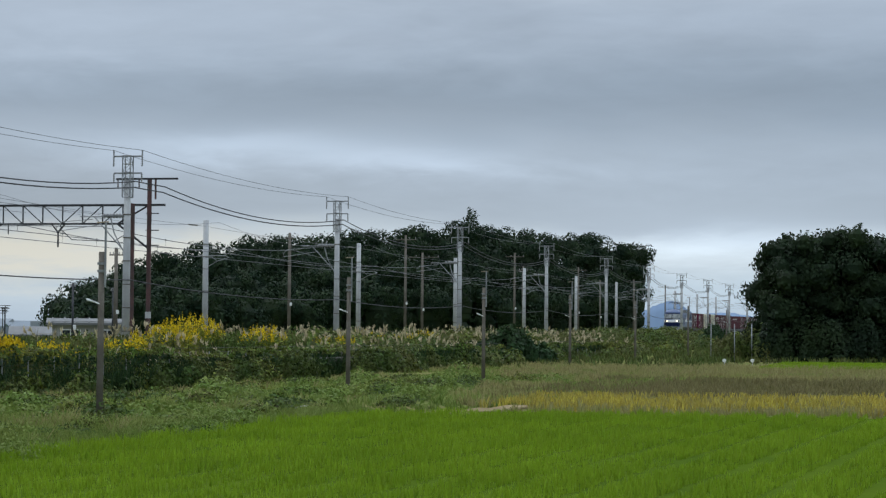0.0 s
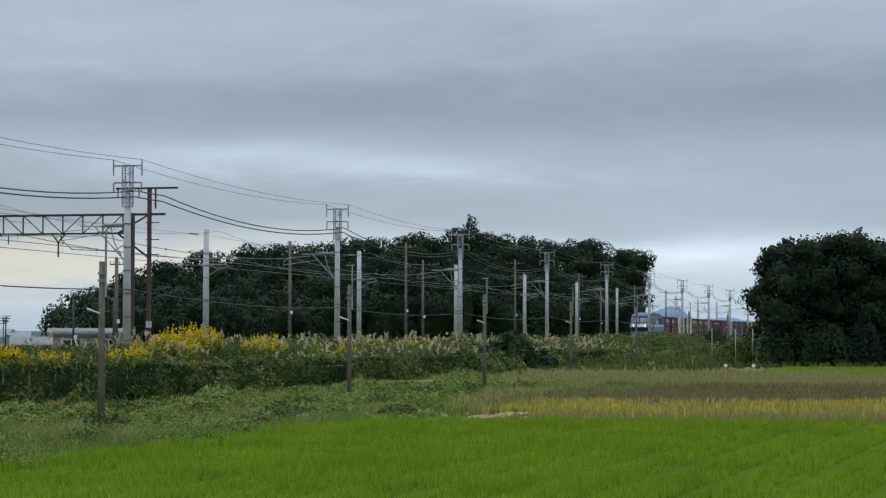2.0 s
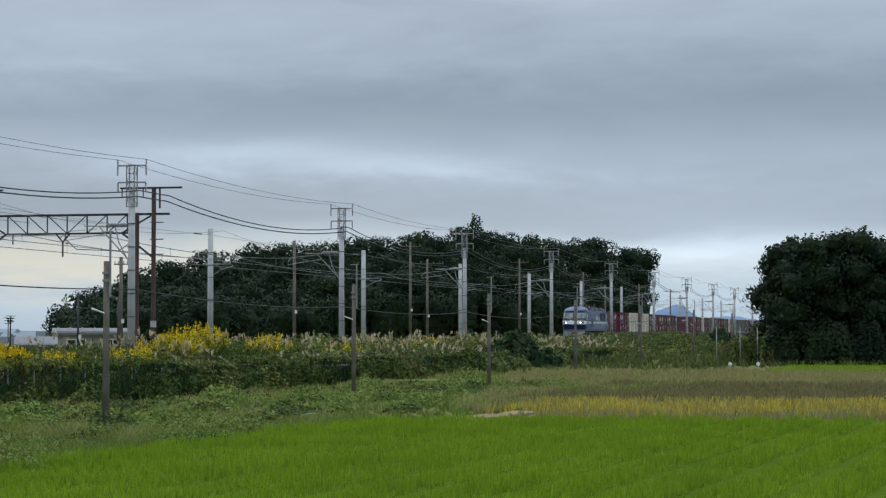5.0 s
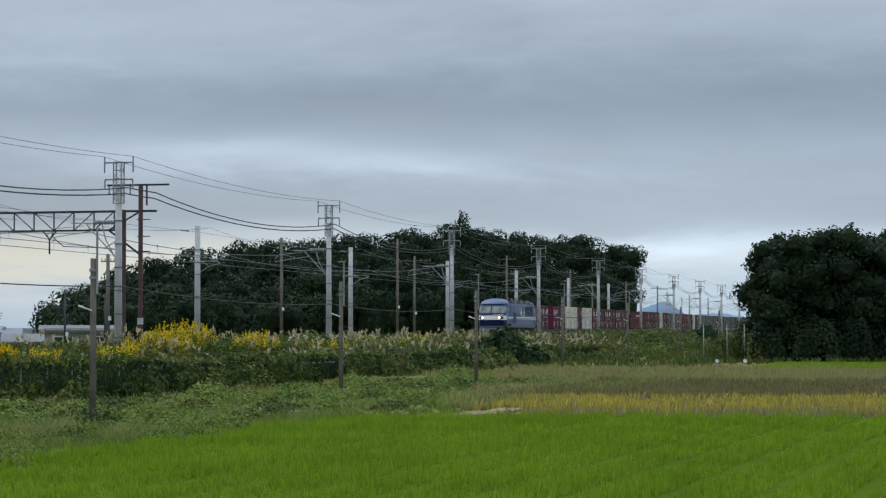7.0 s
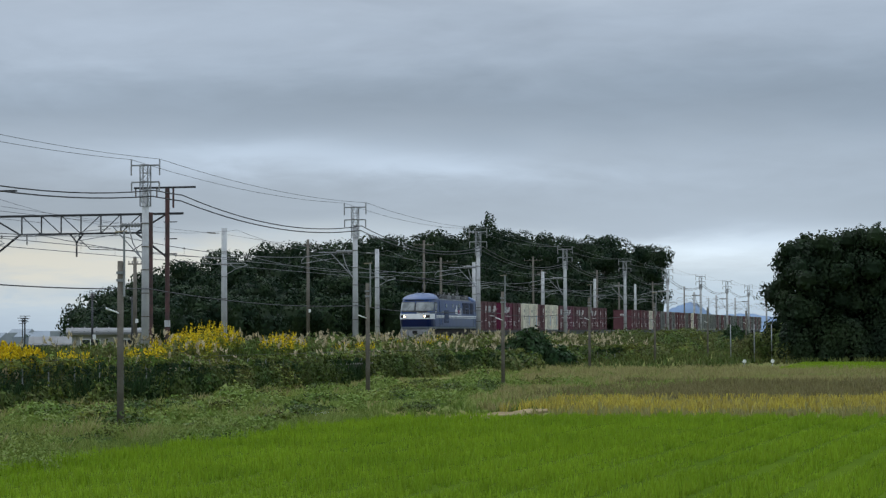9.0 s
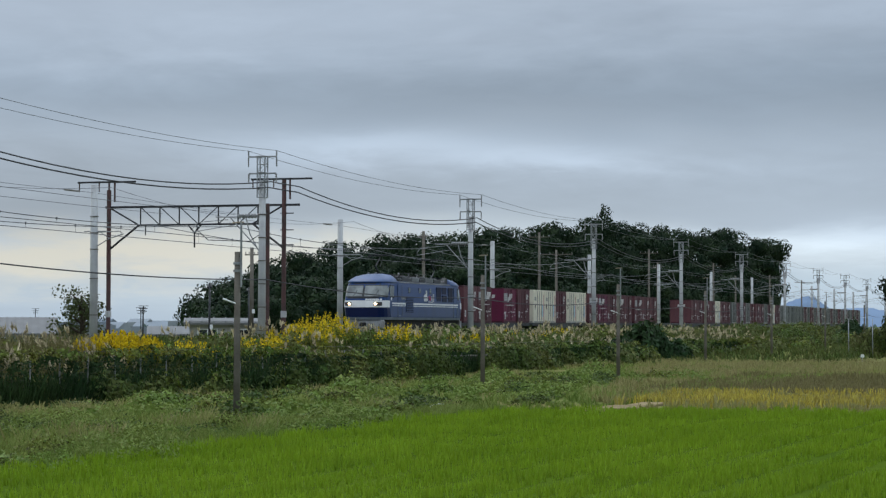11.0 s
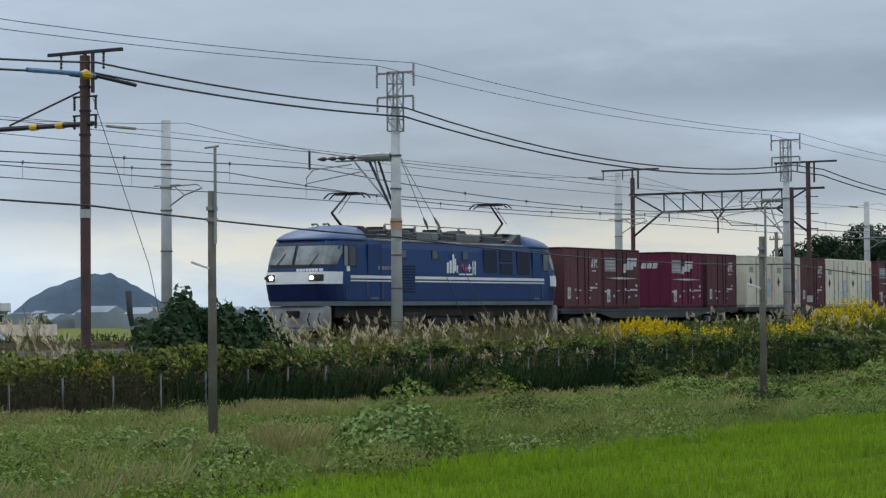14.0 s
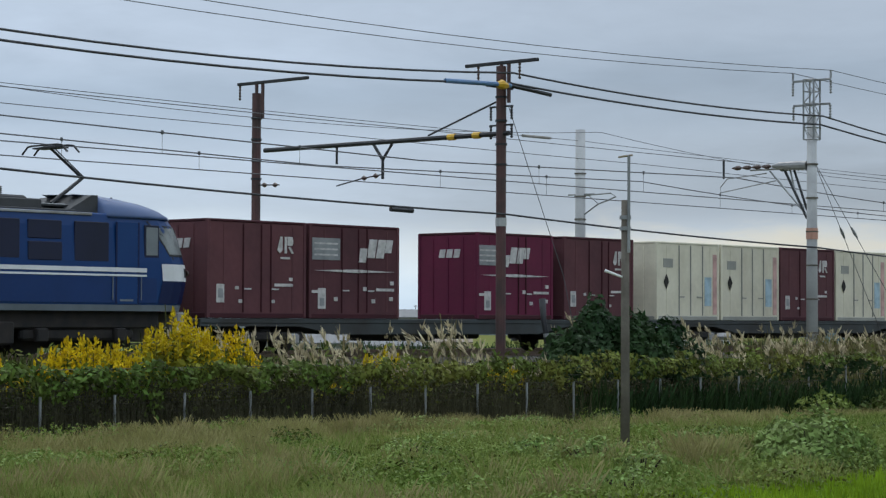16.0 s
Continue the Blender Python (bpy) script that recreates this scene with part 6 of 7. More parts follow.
def meadow_weeds():
    """Low broad-leaved patches that break up the meadow."""
    sets = {"lush": [], "butterbur": [], "vine": [], "creeper": []}
    for k in range(270):
        y = 22 + 80 * rng.uniform(0, 1) ** 1.6
        f = fence_x(y)
        x = f + 1.5 + (-17.8 - f) * rng.uniform(0, 1) ** 0.75
        h = rng.uniform(0.16, 0.5)
        near = y < 50
        kind = ("lush", "butterbur" if y < 40 else "creeper", "lush", "vine", "lush")[k % 5]
        sets[kind].append(clump(x, y, float(hollow(x, y)), rng.uniform(0.4, 1.3), rng.uniform(0.6, 1.9), h, int((300 if near else 150) + 350 * h), 0.038 if near else 0.07))
    for kind, label in (("lush", "patches of broad-leaved green weeds in the meadow"), ("butterbur", "patches of pale-leaved weeds in the meadow"), ("vine", "patches of dark creeping weeds in the meadow"), ("creeper", "low dark green creeper in the meadow")):
        scatter_mesh("meadow_weeds", np.concatenate(sets[kind]), 4, kind, label, "weeds")


meadow_weeds()


def bank_weeds():
    """Silver grass, goldenrod and mixed weeds on the bank between fence and track."""
    n = 11000
    y = 8 + 200 * rng.uniform(0, 1, n) ** 1.2
    f = np.interp(y, [55, 77, 110, 131, 200], [-36.3, -34.8, -31.0, -28.6, -27.5])
    x = f - 0.35 + (-41.6 - f) * rng.uniform(0, 1, n)
    h = 0.75 * (1 + 0.35 * np.sin(y * 0.37) * np.sin(x + y * 0.11)) * np.interp(y, [30, 35, 78, 86], [1.0, 0.6, 0.6, 1.0])
    scatter_mesh("bank_weeds", blades(x, y, ground_z(x, y) - 0.05, h, 0.55, 0.03, 6), 4, "weed", "thick mixed green weeds on the railway bank", "weeds")
    n = 7000
    y, x = rng.uniform(8, 150, n), rng.uniform(-57.5, -50.6, n)
    scatter_mesh("bank_weeds", blades(x, y, np.where(x < -55.5, 0.35, 0.8), rng.uniform(0.45, 0.95, n), 0.5, 0.04, 4), 4, "shrub", "dark weeds beyond the far track", "weeds")
    n = 9000
    y = 8 + 190 * rng.uniform(0, 1, n)
    f = np.interp(y, [55, 77, 110, 131, 200], [-36.3, -34.8, -31.0, -28.6, -27.5])
    x = f - 0.5 + (-41.8 - f) * rng.uniform(0, 1, n)
    c = np.stack([x, y, ground_z(x, y) + rng.uniform(0.1, 0.95, n)], 1)
    scatter_mesh("bank_leaves", leaves(c, 0.10), 4, "vine", "creeping vines among the bank weeds", "weeds")
    # plumes of silver grass: bent stalk with a drooping feathery head, blown one way
    spots = []
    for y0, y1, k in ((8, 27, 90), (34.5, 46.5, 300), (50, 77, 620), (86, 104, 110), (105, 200, 1100)):
        for _ in range(k):
            y = rng.uniform(y0, y1)
            f = fence_x(y)
            spots.append((f - 0.4 - rng.uniform(0, 1) ** 1.3 * (f + 41.0), y))
    s = np.array(spots)
    s = s[waves(s[:, 0], s[:, 1], 1.3, 51) > -0.55]
    m = len(s)
    z = ground_z(s[:, 0], s[:, 1])
    top = rng.uniform(0.8, 1.3, m) * (1.0 + 0.2 * waves(s[:, 0], s[:, 1], 2.5, 52))
    scatter_mesh("silver_grass", blades(s[:, 0], s[:, 1], z, top, 0.22, 0.010, 4), 4, "dry", "dry stalks of silver grass", "grass")
    k = 9
    blow = np.stack([rng.normal(0.1, 0.25, m), rng.normal(-0.42, 0.25, m), rng.uniform(0.35, 1.0, m)], 1)
    blow /= np.linalg.norm(blow, axis=1, keepdims=True)
    foot = np.repeat(np.stack([s[:, 0], s[:, 1], z + top * 0.86], 1), k, 0)
    grow = np.repeat(blow * rng.uniform(0.26, 0.46, (m, 1)), k, 0)
    foot = foot + grow * rng.uniform(0, 0.55, (m * k, 1)) + rng.normal(0, 0.012, (m * k, 3))
    grow = grow * rng.uniform(0.5, 0.8, (m * k, 1)) + rng.normal(0, 0.055, (m * k, 3))
    scatter_mesh("silver_grass_plume", strips(foot, grow, np.where(foot[:, 1] > 90, 0.042, 0.03)), 4, "plume", "pale feathery plumes of silver grass", "grass")
    # bare dry brush in front of the line
    n = 700
    y = rng.uniform(60, 82, n)
    x = rng.uniform(-41, -36.5, n)
    scatter_mesh("dry_brush", blades(x, y, ground_z(x, y), 1.0, 0.5, 0.018, 4), 4, "dry", "tan dry brush on the bank", "grass")


bank_weeds()


def weed_heaps():
    """Uneven leafy heaps that break the line of the bank."""
    out, out2 = [], []
    for _ in range(230):
        y = 9 + 190 * rng.uniform(0, 1)
        f = fence_x(y)
        x = f - 0.8 - rng.uniform(0, 1) * (f + 40.8)
        z = float(ground_z(np.array([x]), np.array([y]))[0])
        h = rng.uniform(0.5, 1.25) * (1.0 if y < 30 or y > 88 else 0.55)
        (out if rng.uniform() < 0.6 else out2).append(clump(x, y, z - 0.05, rng.uniform(0.5, 1.0), rng.uniform(0.8, 2.2), h, int(380 * h), 0.095))
    for _ in range(330):
        y = rng.uniform(110, 330)
        f = fence_x(y)
        x = f - 1 + rng.uniform(-1, 0) * (f + 41)
        x = rng.uniform(-41, f + 1.5)
        z = float(ground_z(np.array([x]), np.array([y]))[0])
        h = rng.uniform(0.6, 1.5) * (1.0 if y < 220 else 1.2)
        (out if rng.uniform() < 0.7 else out2).append(clump(x, y, z - 0.1, rng.uniform(0.8, 1.8), rng.uniform(1.5, 4), h, int(230 * h), 0.16))
    # creeper that tumbles over the fence farther along
    fall = []
    for k in range(125):
        y = 58 + 104 * rng.uniform(0, 1)
        x = fence_x(y) + rng.uniform(-0.5, 0.75)
        h = rng.uniform(0.9, 1.65) * float(np.interp(y, [58, 84, 92, 125, 135], [0.72, 0.78, 1.0, 1.0, 0.8]))
        heap = clump(x, y, float(hollow(x, y)) - 0.1, rng.uniform(0.5, 1.0), rng.uniform(0.9, 2.4), h, int(430 * h), 0.105)
        (fall if k % 5 < 3 else (out if k % 5 == 3 else out2)).append(heap)
    scatter_mesh("creeper_heaps", np.concatenate(fall), 4, "creeper", "green creeper tumbling over the wire fence", "vine")
    scatter_mesh("weed_heaps", np.concatenate(out), 4, "weed", "leafy green weed heaps on the railway bank", "weeds")
    scatter_mesh("weed_heaps", np.concatenate(out2), 4, "vine", "dark green creeper heaps on the railway bank", "weeds")


weed_heaps()


def goldenrod(cx, cy, rx, ry, h, n):
    """Upright stems with leaves and a spray of small yellow heads at the top."""
    t = thing("goldenrod", "clump of yellow flowering goldenrod on the bank", "flowers", group="goldenrod clumps")
    z0 = float(ground_z(np.array([cx]), np.array([cy]))[0])
    n = int(n * 1.35)
    a, r = rng.uniform(0, 6.283, n), np.sqrt(rng.uniform(0, 1, n))
    x, y = cx + rx * r * np.cos(a), cy + ry * r * np.sin(a)
    top = h * rng.uniform(0.62, 1.0, n) * (1.05 - 0.35 * r)
    scatter_mesh("stem", blades(x, y, np.full(n, z0), top, 0.12, 0.02, 2), 4, "weed", "", "", "", t)["kind"] = "stuff"
    k = 26 if cy < 60 else 12
    c = np.stack([np.repeat(x, k) + rng.normal(0, 0.10, n * k), np.repeat(y, k) + rng.normal(0, 0.10, n * k), z0 + np.repeat(top, k) * rng.uniform(0.15, 0.82, n * k)], 1)
    scatter_mesh("leaf_mass", leaves(c, 0.10), 4, "goldleaf", "", "", "", t)["kind"] = "stuff"
    k = 17 if cy < 60 else (20 if cy < 83 else 6)
    q, rise = rng.uniform(0, 6.283, n * k), rng.uniform(0, 1, n * k)
    reach = 0.17 * (1.05 - rise) * np.repeat(rng.uniform(0.7, 1.3, n), k)
    foot = np.stack([np.repeat(x, k), np.repeat(y, k), z0 + np.repeat(top, k) - 0.26 + 0.36 * rise], 1)
    along = np.stack([np.cos(q) * reach, np.sin(q) * reach, 0.05 + 0.06 * rise], 1)
    ob = scatter_mesh("blossom", strips(foot, along, 0.026 if cy < 60 else 0.038), 4, "flower", "", "", "", t)
    ob["label"], ob["kind"] = "sprays of small yellow flower heads", "stuff"


M["goldleaf"] = leafy("goldenrod_leaf", (0.17, 0.20, 0.028), (0.27, 0.255, 0.03), 0.4)
for g in ((-37.6, 30.4, 0.6, 1.3, 1.8, 90), (-37.7, 31.6, 0.4, 0.6, 1.7, 24), (-37.8, 33.4, 0.7, 1.15, 2.3, 110), (-37.7, 35.0, 0.5, 0.8, 1.9, 46), (-37.6, 28.2, 0.5, 0.8, 1.2, 22), (-38.0, 40.6, 0.5, 0.7, 1.4, 22), (-37.2, 38.0, 0.4, 0.5, 1.0, 14), (-37.4, 79.4, 1.5, 2.9, 1.35, 190), (-36.6, 84.6, 1.2, 2.2, 1.1, 34),
          (-37.3, 103.5, 1.4, 4.0, 2.2, 170), (-34.6, 107.5, 1.0, 2.6, 1.7, 60), (-36.3, 97.5, 1.3, 3.0, 1.7, 70), (-36, 92, 1.1, 2.6, 1.2, 50), (-36.0, 132, 1.2, 6, 1.3, 70), (-33.5, 118, 1.2, 4, 1.1, 36), (-35.4, 146, 1.3, 6, 1.3, 50), (-37.6, 45.0, 0.4, 0.6, 1.2, 16)):
    goldenrod(*g)


# ---- trees ----
def lump_leaves(lumps, per, size, loose=0.38):
    """Leaves on and just inside the shells of rounded lumps (x, y, z, r), turned outwards."""
    out, face = [], []
    for x, y, z, r in lumps:
        n = max(12, int(per * r * r))
        d = rng.normal(size=(n, 3))
        d /= np.linalg.norm(d, axis=1, keepdims=True)
        dent = np.sin(d[:, :1] * 6 + x) * np.sin(d[:, 2:] * 5 + y) + 0.6 * np.sin(d[:, 1:2] * 13 + z) * np.sin(d[:, 2:] * 11 + x)
        rad = r * rng.uniform(0.80, 1.08, (n, 1)) * (1 + 0.16 * dent)
        d[:, 2] *= 0.82
        out.append(np.array([x, y, z]) + d * rad)
        face.append(d)
    return leaves(np.concatenate(out), size, 0.7, np.concatenate(face), loose)


def forest():
    """The wooded hill behind the line: rows of crowns whose height follows the hill."""
    turn = [23.41, 22.83, 21.81, 20.63, 19.89, 18.86, 17.81, 16.46, 15.1, 14.2, 13.29, 12.36, 11.78, 11.18, 10.43, 9.22, 8.32, 7.87, 7.64, 7.45]
    rise = [0.4, 1.12, 1.60, 1.84, 1.98, 2.40, 2.32, 2.44, 2.6, 2.70, 2.66, 2.86, 2.82, 2.64, 2.53, 2.55, 2.3, 2.15, 1.59, 1.07]
    lumps, cores = [], []
    for row, (share, back) in enumerate(((0.46, 0), (0.67, 12), (0.88, 26), (1.045, 42))):
        a = 23.1
        while a > 7.85:
            r = rng.uniform(3.2, 5.2)
            d = float(np.interp(a, [7.5, 23.4], [452, 335])) + back + rng.uniform(-4, 4)
            e = float(np.interp(a, turn[::-1], rise[::-1])) * share * rng.uniform(0.93, 1.03)
            x, y, top = -d * math.sin(radians(a)), d * math.cos(radians(a)), EYE + d * math.tan(radians(e))
            r = min(r, max(1.2, (top + 1.0) * 0.45))
            for k in range(6):
                q = rng.uniform(0, 6.283)
                rr = r * rng.uniform(0.45, 0.72)
                lumps.append((x + math.cos(q) * r * 0.62, y + math.sin(q) * r * 0.62, top - rr * 0.9 - rng.uniform(0, 0.75) * r, rr))
            lumps.append((x, y, top - r * 0.55, r * 0.55))
            cores.append((x, y, top - r * 1.2, r * 0.66))
            zz = top - r * 1.5
            while zz > -0.5:
                lumps.append((x + rng.normal(0, r * 0.3), y + rng.normal(0, r * 0.3), zz, r * rng.uniform(0.6, 0.85)))
                cores.append((x, y, zz, r * 0.58))
                zz -= r * 0.9
            a -= math.degrees(r * 1.15 / d)
    # the tall tree at the crown of the hill
    d, a = 425, radians(12.36)
    for k, (dz, r) in enumerate(((26.6, 0.7), (25.5, 1.2), (24.2, 1.7), (22.6, 2.2), (21.0, 2.6))):
        lumps.append((-d * math.sin(a) + (k % 2) * 0.5, d * math.cos(a), dz - 1.0, r))
    scatter_mesh("wooded_hill", lump_leaves(lumps, 36, 0.33, 0.2), 4, "pine", "dense dark green wood on a low hill beyond the railway", "forest")
    # dark shells added inside the crowns, in place of the wood's deep shade
    sh = Shape()
    for x, y, z, r in cores:
        rings = [[(x + r * math.cos(t) * math.cos(p), y + r * math.sin(t) * math.cos(p), z + r * math.sin(p)) for t in (k * 1.0472 for k in range(6))] for p in (-1.2, -0.5, 0.3, 0.9, 1.35)]
        sh.loft(rings, True)
    tagged(sh.make("hill_underwood", M["dark"]), "dark shells added inside the wood for its deep shade", "forest", "", "stuff")


forest()


def tree(x, y, z, height, spread, mat, n_limb, per, size, label, lean=0.0):
    t = thing("tree", label, "tree", (x, y, z))
    sh = Shape()
    sh.tube([(0, 0, -0.4), (lean * 0.2, 0, height * 0.3), (lean * 0.5, 0, height * 0.62), (lean, 0, height * 0.9)], [height * 0.034, height * 0.026, height * 0.016, 0.03], 9)
    lumps = []
    for k in range(n_limb):
        u = 0.12 + 0.83 * (k + rng.uniform(0, 1)) / n_limb
        q = k * 2.4 + rng.uniform(-0.5, 0.5)
        reach = spread * (0.55 + 0.45 * math.sin(math.pi * min(1, u * 0.92 + 0.06))) * rng.uniform(0.72, 1.05) * (1.0 if u < 0.75 else 0.75)
        z0, z1 = height * u * 0.8, height * (u * 0.93 + 0.02)
        p = (math.cos(q) * reach * 0.72 + lean * u, math.sin(q) * reach * 0.72, z1)
        sh.tube([(lean * u * 0.8, 0, z0), (p[0] * 0.5, p[1] * 0.5, (z0 + z1) / 2 + 0.15), p], [0.10, 0.06, 0.02], 6)
        for _ in range(3):
            lumps.append((p[0] + rng.normal(0, spread * 0.15), p[1] + rng.normal(0, spread * 0.15), p[2] + rng.normal(0, 0.4), spread * rng.uniform(0.2, 0.36)))
    part("trunk", sh, "bark", t)
    # solid dark shells added behind the leaves stand for shade within the crown
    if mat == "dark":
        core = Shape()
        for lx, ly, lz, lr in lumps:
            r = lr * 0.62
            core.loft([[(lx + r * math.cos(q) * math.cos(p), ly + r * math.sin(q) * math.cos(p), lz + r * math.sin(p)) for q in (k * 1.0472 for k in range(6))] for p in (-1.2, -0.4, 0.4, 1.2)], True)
        part("inner_crown", core, "dark", t, "dark shells added inside the crown for its inner shade")
    scatter_mesh("crown", lump_leaves(lumps, per, size), 4, mat, "", "", "", t)
    return t


for x, y, h, s, n in ((-11.4, 169, 9.9, 3.9, 28), (-7.4, 171, 10.6, 4.3, 34), (-2.4, 174, 10.6, 4.0, 28), (-4.6, 170, 9.8, 3.4, 22), (0.4, 172, 10.2, 3.6, 22), (3.0, 176, 9.8, 3.8, 24), (8.0, 175, 9.0, 3.6, 20), (-8.2, 176, 9.8, 3.6, 22), (0.5, 180, 10.0, 3.8, 22)):
    tree(x, y, 0.0, h, s, "dark", n, 140, 0.165, "large dark broad-leaved tree at the edge of the fields")
for x, y in ((-12.2, 166.5), (-9.0, 166), (-5.5, 168), (-1.5, 170), (3.0, 171)):
    bush("bush", "dark undergrowth at the foot of large trees", "dark", [(x, y, 0.0, 2.4, 2.0, 3.4, 4200)], 0.17)
for x, y, h in ((-15.6, 166, 2.2), (-14.4, 168, 2.7), (-13.4, 165.5, 2.5), (-16.8, 170, 1.8)):
    bush("bush", "pale green shrub beside slim posts", "weed", [(x, y, 0.0, 1.0, 1.3, h, 800)], 0.13)
for x, y in ((-15.4, 165), (-14.1, 165.2), (-13.0, 165.3), (-17.5, 168)):
    post("garden_post", "slim pale post in shrubs", (x, y, 0), 2.9, 0.04, 0.035, "steel", None, "slim posts")
for x, y, h in ((-59.5, 121.0, 5.6), (-61.0, 124.0, 5.0)):
    tree(x, y, -0.8, h, 2.0, "weed2", 18, 110, 0.11, "small thin-leaved tree behind the railway")


# ---- houses and distance beyond the railway ----
M["bluewall"] = material("light_blue_wall", (0.22, 0.33, 0.40), 0.8, 0, 0.6, 0.2, 0.1)
M["roofbrown"] = material("brown_roof", (0.20, 0.16, 0.12), 0.7, 0, 0.6, 0.2, 0.1)


def house(x, y, turn, w, d, eave, ridge, wall, roof, label, base=-1.2, windows=2):
    t = thing("house", label, "house", (x, y, base), "houses beyond the railway")
    t.rotation_euler = (0, 0, radians(turn))
    part("wall", Shape().box(-w / 2, w / 2, -d / 2, d / 2, -0.3, eave - base, 0.0), wall, t)
    e, r, o = eave - base, ridge - base, 0.45
    roof_ = part("roof", Shape().loft([[(sx, -d / 2 - o, e - 0.12), (sx, 0, r), (sx, d / 2 + o, e - 0.12), (sx, d / 2 + o, e - 0.3), (sx, 0, r - 0.2), (sx, -d / 2 - o, e - 0.3)] for sx in (-w / 2 - o, w / 2 + o)], True), roof, t)
    n = int(w / 0.9)
    for k in range(n + 1):
        sx = -w / 2 + k * w / n
        part("roof_seam", Shape().plate([(sx - 0.04, -d / 2 - o, e - 0.07), (sx + 0.04, -d / 2 - o, e - 0.07), (sx + 0.04, 0, r + 0.05), (sx - 0.04, 0, r + 0.05)], 0.06), roof, roof_)
    for k in range(windows):
        sx = -w / 2 + (k + 0.5) * w / windows
        win = part("window", Shape().box(sx - 0.75, sx + 0.75, -d / 2 - 0.05, -d / 2 + 0.02, e - 1.7, e - 0.6, 0.01), "white", t, "pale window frame")
        for s in (-0.36, 0.36):
            part("pane", Shape().box(sx + s - 0.32, sx + s + 0.32, -d / 2 - 0.07, -d / 2 - 0.03, e - 1.62, e - 0.68), "darkpane", win)
    return t


house(-62.9, 152.5, 22.4, 5.4, 5, 2.66, 2.88, "plaster", "roofgrey", "long low white building with flat dark roof", -0.3, 2)
house(-93.0, 210.4, 23.8, 4.2, 7, 1.43, 2.14, "tan", "roofgrey", "small tan house with grey roof", -1.2, 2)
house(-120.9, 230.2, 27.7, 7.2, 9, 1.36, 3.13, "plaster", "roofgrey", "house with grey seamed roof beyond the railway", -1.2, 2)
house(-125.4, 244.8, 27.1, 2.2, 7, 1.95, 3.10, "plaster", "roofgrey", "narrow grey-roofed house beyond the railway", -1.2, 2)
house(-103.6, 171.1, 31.2, 3.9, 7, 2.38, 2.54, "bluewall", "roofblue", "low light blue shed beyond the railway", -0.8, 0)
house(-152.7, 222.7, 34.4, 6.0, 9, 0.85, 2.40, "plaster", "roofgrey", "grey-roofed house beyond the railway", -1.2, 2)
house(-173.8, 244.6, 35.4, 5.5, 7, 0.55, 1.65, "tan", "roofgrey", "tan house beyond the railway", -1.2, 2)
house(-125.2, 204.8, 31.4, 4.4, 7, 1.94, 2.25, "bluewall", "roofblue", "light blue shed among weeds", -0.8, 0)
house(-167.3, 172.1, 44.2, 9.5, 10, 0.19, 1.55, "plaster", "roofgrey", "wide grey-roofed house beyond the railway", -1.2, 2)
house(-165.8, 187.1, 41.6, 5.9, 9, 0.25, 1.35, "tan", "roofbrown", "tan house with brownish roof", -1.2, 2)
house(-142.9, 153.9, 42.9, 5.0, 7, 0.22, 0.87, "plaster", "roofgrey", "low grey-roofed house beyond the railway", -1.2, 2)
house(-202.6, 221.2, 42.5, 4.7, 7, 3.13, 4.08, "plaster", "roofgrey", "house seen between two containers", -1.2, 2)
house(-215.2, 209.1, 45.8, 9.5, 7, 1.49, 2.59, "plaster", "roofgrey", "grey-roofed house behind the train", -1.2, 2)
# aerial masts on the roofs and power pylons far off
def mast(x, y, z, h):
    t = thing("aerial_mast", "thin dark aerial mast above the roofs", "antenna", (x, y, z), "aerial masts")
    part("pole", Shape().tube([(0, 0, -1), (0, 0, h)], 0.05, 6), "darksteel", t)
    for k in range(3):
        part("element", Shape().tube([(-0.5 + k * 0.08, 0, h - 0.25 * k), (0.5 - k * 0.08, 0, h - 0.25 * k)], 0.03, 5), "darksteel", t)


mast(-119.7, 219.5, -1.0, 6.50)
mast(-111.5, 189.7, -1.0, 5.14)
mast(-124.2, 239.8, -1.0, 5.21)
mast(-83.2, 181.9, -1.0, 5.06)
mast(-125.0, 193.1, -1.0, 6.02)
mast(-139.0, 219.7, -1.0, 4.42)
mast(-83.4, 181.8, -1.0, 4.88)
mast(-159.8, 388.4, -1.0, 4.80)
mast(-108.2, 236.4, -1.0, 5.27)
mast(-282.6, 310.7, -1.0, 6.53)


def mountain(name, label, cx, cy, along, half, height, seed, mat="far"):
    """A far ridge with slopes on both sides."""
    noise.seed_set(seed)
    ax = Vector((math.cos(radians(along)), math.sin(radians(along)), 0))
    sd = Vector((-ax.y, ax.x, 0))
    n, m = 60, 7
    sh = Shape()
    for i in range(n + 1):
        u = -1 + 2 * i / n
        top = height * max(0.0, (1 - abs(u) ** 1.6)) * (0.95 + 0.16 * noise.noise(Vector((u * 2.3, seed, 0))) + 0.07 * noise.noise(Vector((u * 9, seed, 3))))
        for j in range(m):
            v = -1 + 2 * j / (m - 1)
            p = Vector((cx, cy, -3)) + ax * (u * half) + sd * (v * half * 0.5)
            sh.v.append((p.x, p.y, -3 + max(0, top) * (1 - abs(v)) ** 0.8))
    for i in range(n):
        for j in range(m - 1):
            a = i * m + j
            sh.f.append((a, a + m, a + m + 1, a + 1))
    tagged(sh.make(name, M[mat], smooth=True), label, "mountain", "", "structure")


mountain("mountain", "wooded mountain far beyond the fields, haze painted in blue-grey", -1407, 1691, 39.8, 92, 49, 3)
mountain("mountain", "far mountain on the horizon, haze painted in blue", -322, 2580, 7.1, 58, 40, 5, "hazeblue")
mountain("mountain", "low far ridge on the horizon, haze painted in blue", -267, 2787, 5.5, 118, 27, 8, "hazeblue")
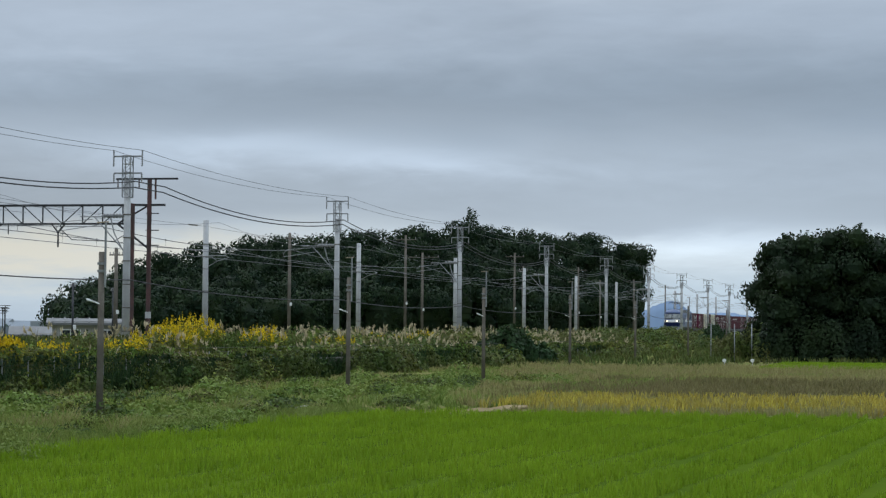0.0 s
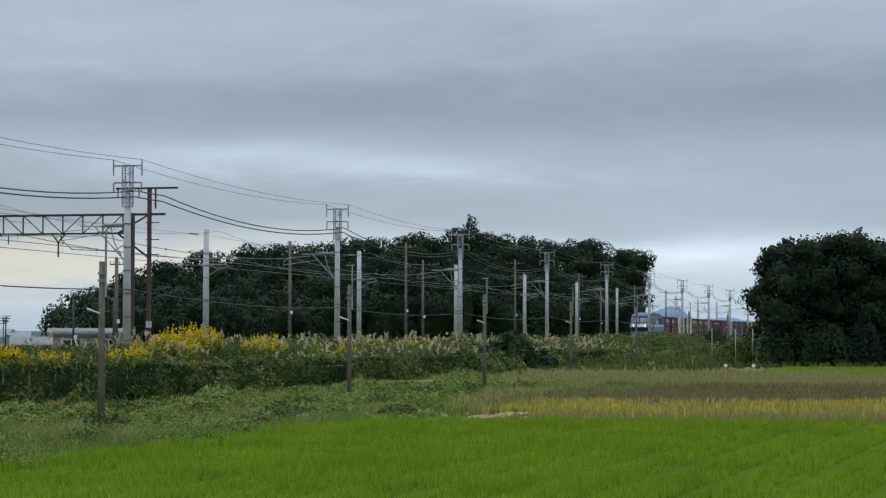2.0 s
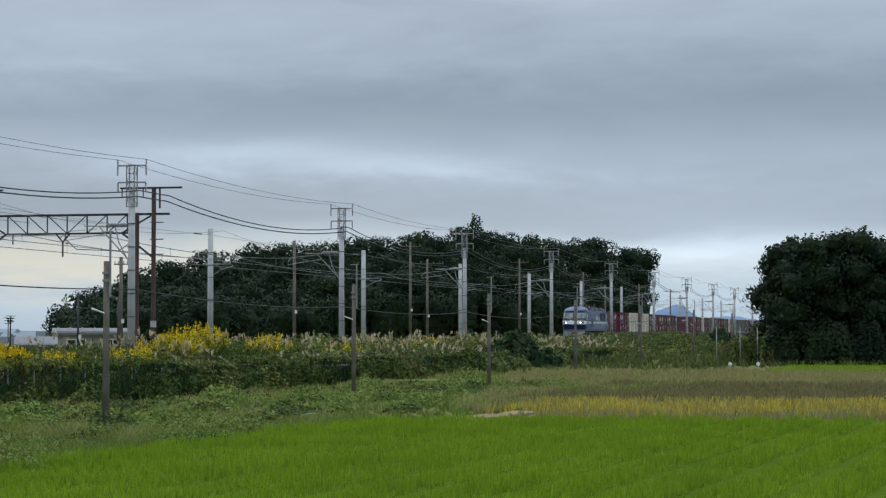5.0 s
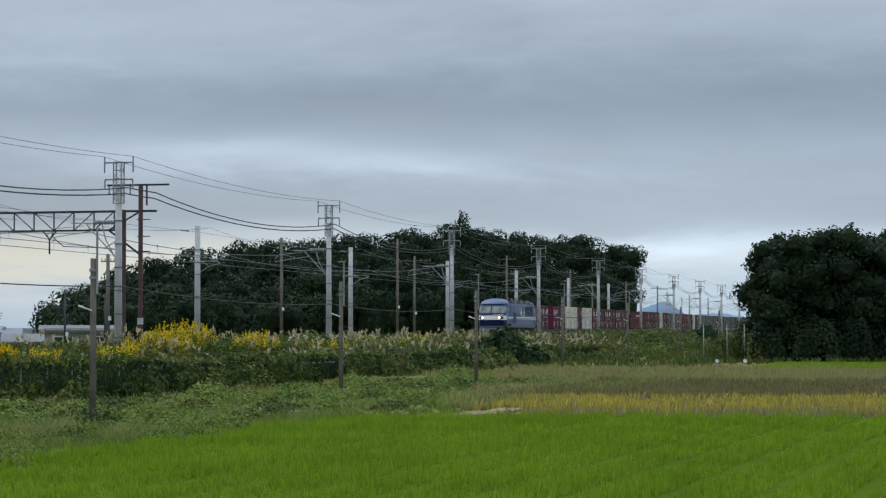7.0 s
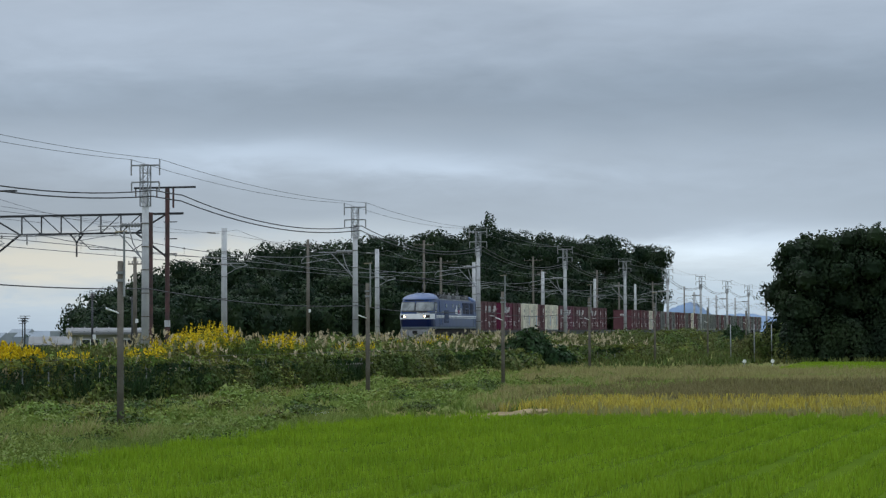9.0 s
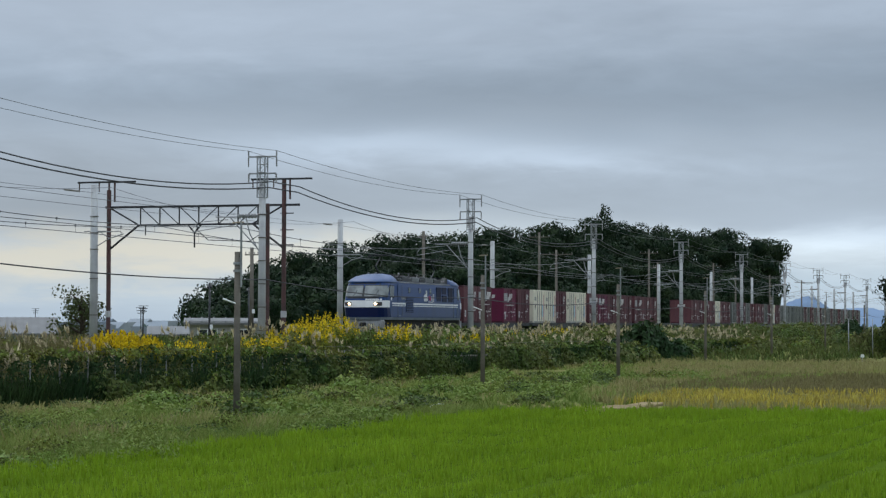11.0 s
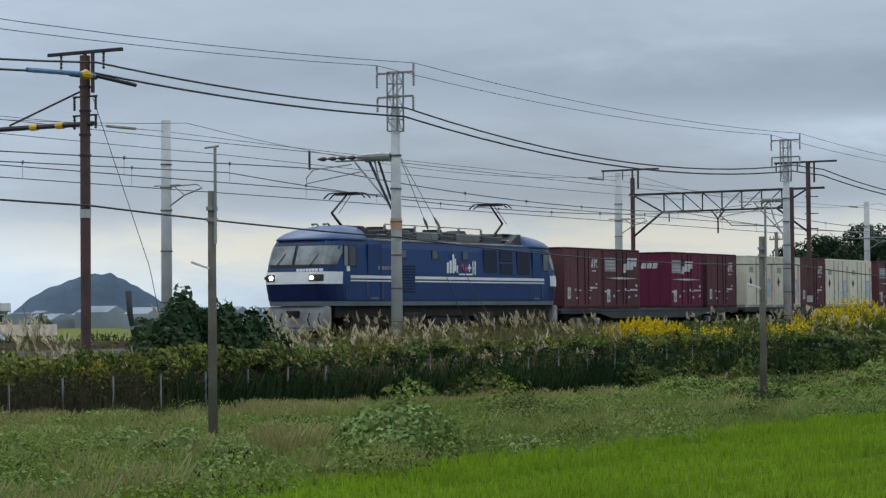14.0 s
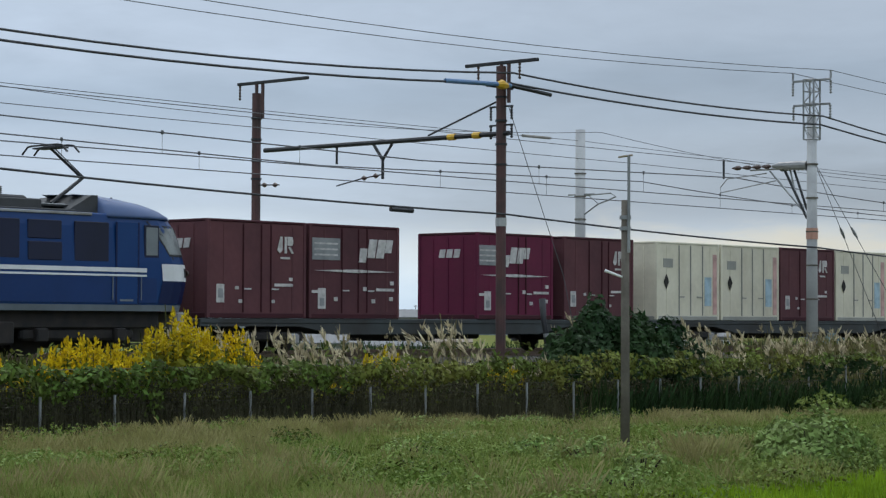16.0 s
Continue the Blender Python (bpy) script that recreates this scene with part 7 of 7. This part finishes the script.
mountain("mountain", "low far ridge on the horizon, haze painted in blue-grey", -1612, 1641, 44.5, 127, 18, 11)


def skyline():
    """Low far rooftops along the horizon, one sheet of small blocks."""
    sh = Shape()
    for k in range(360):
        a, d = radians(rng.uniform(10, 55)), rng.uniform(520, 1100)
        x, y = -d * math.sin(a), d * math.cos(a)
        w, h = rng.uniform(4, 12), rng.uniform(1.6, 4.2)
        sh.box(x - w / 2, x + w / 2, y - 4, y + 4, -1.5, -1.2 + h)
        if k % 3 == 0:
            sh.loft([[(x - w / 2, y - 4, -1.2 + h), (x - w / 2, y + 4, -1.2 + h), (x - w / 2, y, 0.4 + h)], [(x + w / 2, y - 4, -1.2 + h), (x + w / 2, y + 4, -1.2 + h), (x + w / 2, y, 0.4 + h)]], True)
    tagged(sh.make("far_rooftops", M["hazetown"]), "rooftops of a far town, haze painted in grey-blue", "buildings", "", "stuff")
    c = []
    for k in range(500):
        a, d = radians(rng.uniform(-20, 60)), rng.uniform(450, 1200)
        c.append((-d * math.sin(a), d * math.cos(a), -0.5, rng.uniform(1.5, 3.2)))
    scatter_mesh("far_trees", lump_leaves(c, 8, 1.2), 4, "hazetree", "far trees along the edge of fields, haze painted into their colour", "trees")


# distance haze is painted into the colours of town and trees
M["hazetown"] = material("hazed_far_town", (0.27, 0.30, 0.33), 1.0, 0, 0.05, 0.4, 0, (0.17, 0.205, 0.245), 0.4)
M["hazetree"] = leafy("hazed_tree_leaf", (0.055, 0.085, 0.075), (0.07, 0.10, 0.09), 0.4)
skyline()


def litter():
    """A crumpled pale sheet at the field's edge."""
    sh = Shape()
    pts = [(math.cos(k * 0.785) * (0.34 + 0.08 * math.sin(k * 2.1)), math.sin(k * 0.785) * (0.22 + 0.05 * math.cos(k * 1.7))) for k in range(8)]
    sh.loft([[(x, y, 0.0) for x, y in pts], [(x * 0.95, y * 0.9, 0.1 + 0.03 * (k % 3)) for k, (x, y) in enumerate(pts)], [(x * 0.4, y * 0.5, 0.17 + 0.02 * (k % 2)) for k, (x, y) in enumerate(pts)]], True)
    ob = sh.make("white_sheet", M["white"])
    ob.location, ob.scale = (-17.6, 58.6, 0.08), (0.75, 0.75, 0.75)
    tagged(ob, "crumpled white plastic sheet at the edge of the field", "plastic sheet")
    for x, y in ((-14.3, 146.0), (-12.5, 147.0)):
        post("marker_post", "short post with a white round marker", (x, y, 0), 0.3, 0.03, 0.03, "steel", lambda t: part("marker", Shape().tube([(0, -0.06, 0.36), (0, -0.02, 0.36)], 0.13, 12), "white", t, "white round marker"), "marker posts")


litter()


# ---- motion ----
def motions():
    # where the nose of the train stands: seconds, metres along the track
    run_ = [(t, 359.5 - 20.25 * t - 0.06 * t * t) for t in (0, 2, 4, 6, 8, 10, 12, 13)] + [(13.5, 75.1), (14, 63.9), (14.5, 52.4), (15, 41.4), (15.5, 30.7), (16, 19.9)]
    for ob, off in TRAIN:
        walk(ob, [(t, pose(TRACK, y + off, ob["ride"])) for t, y in run_])
        del ob["ride"]


motions()
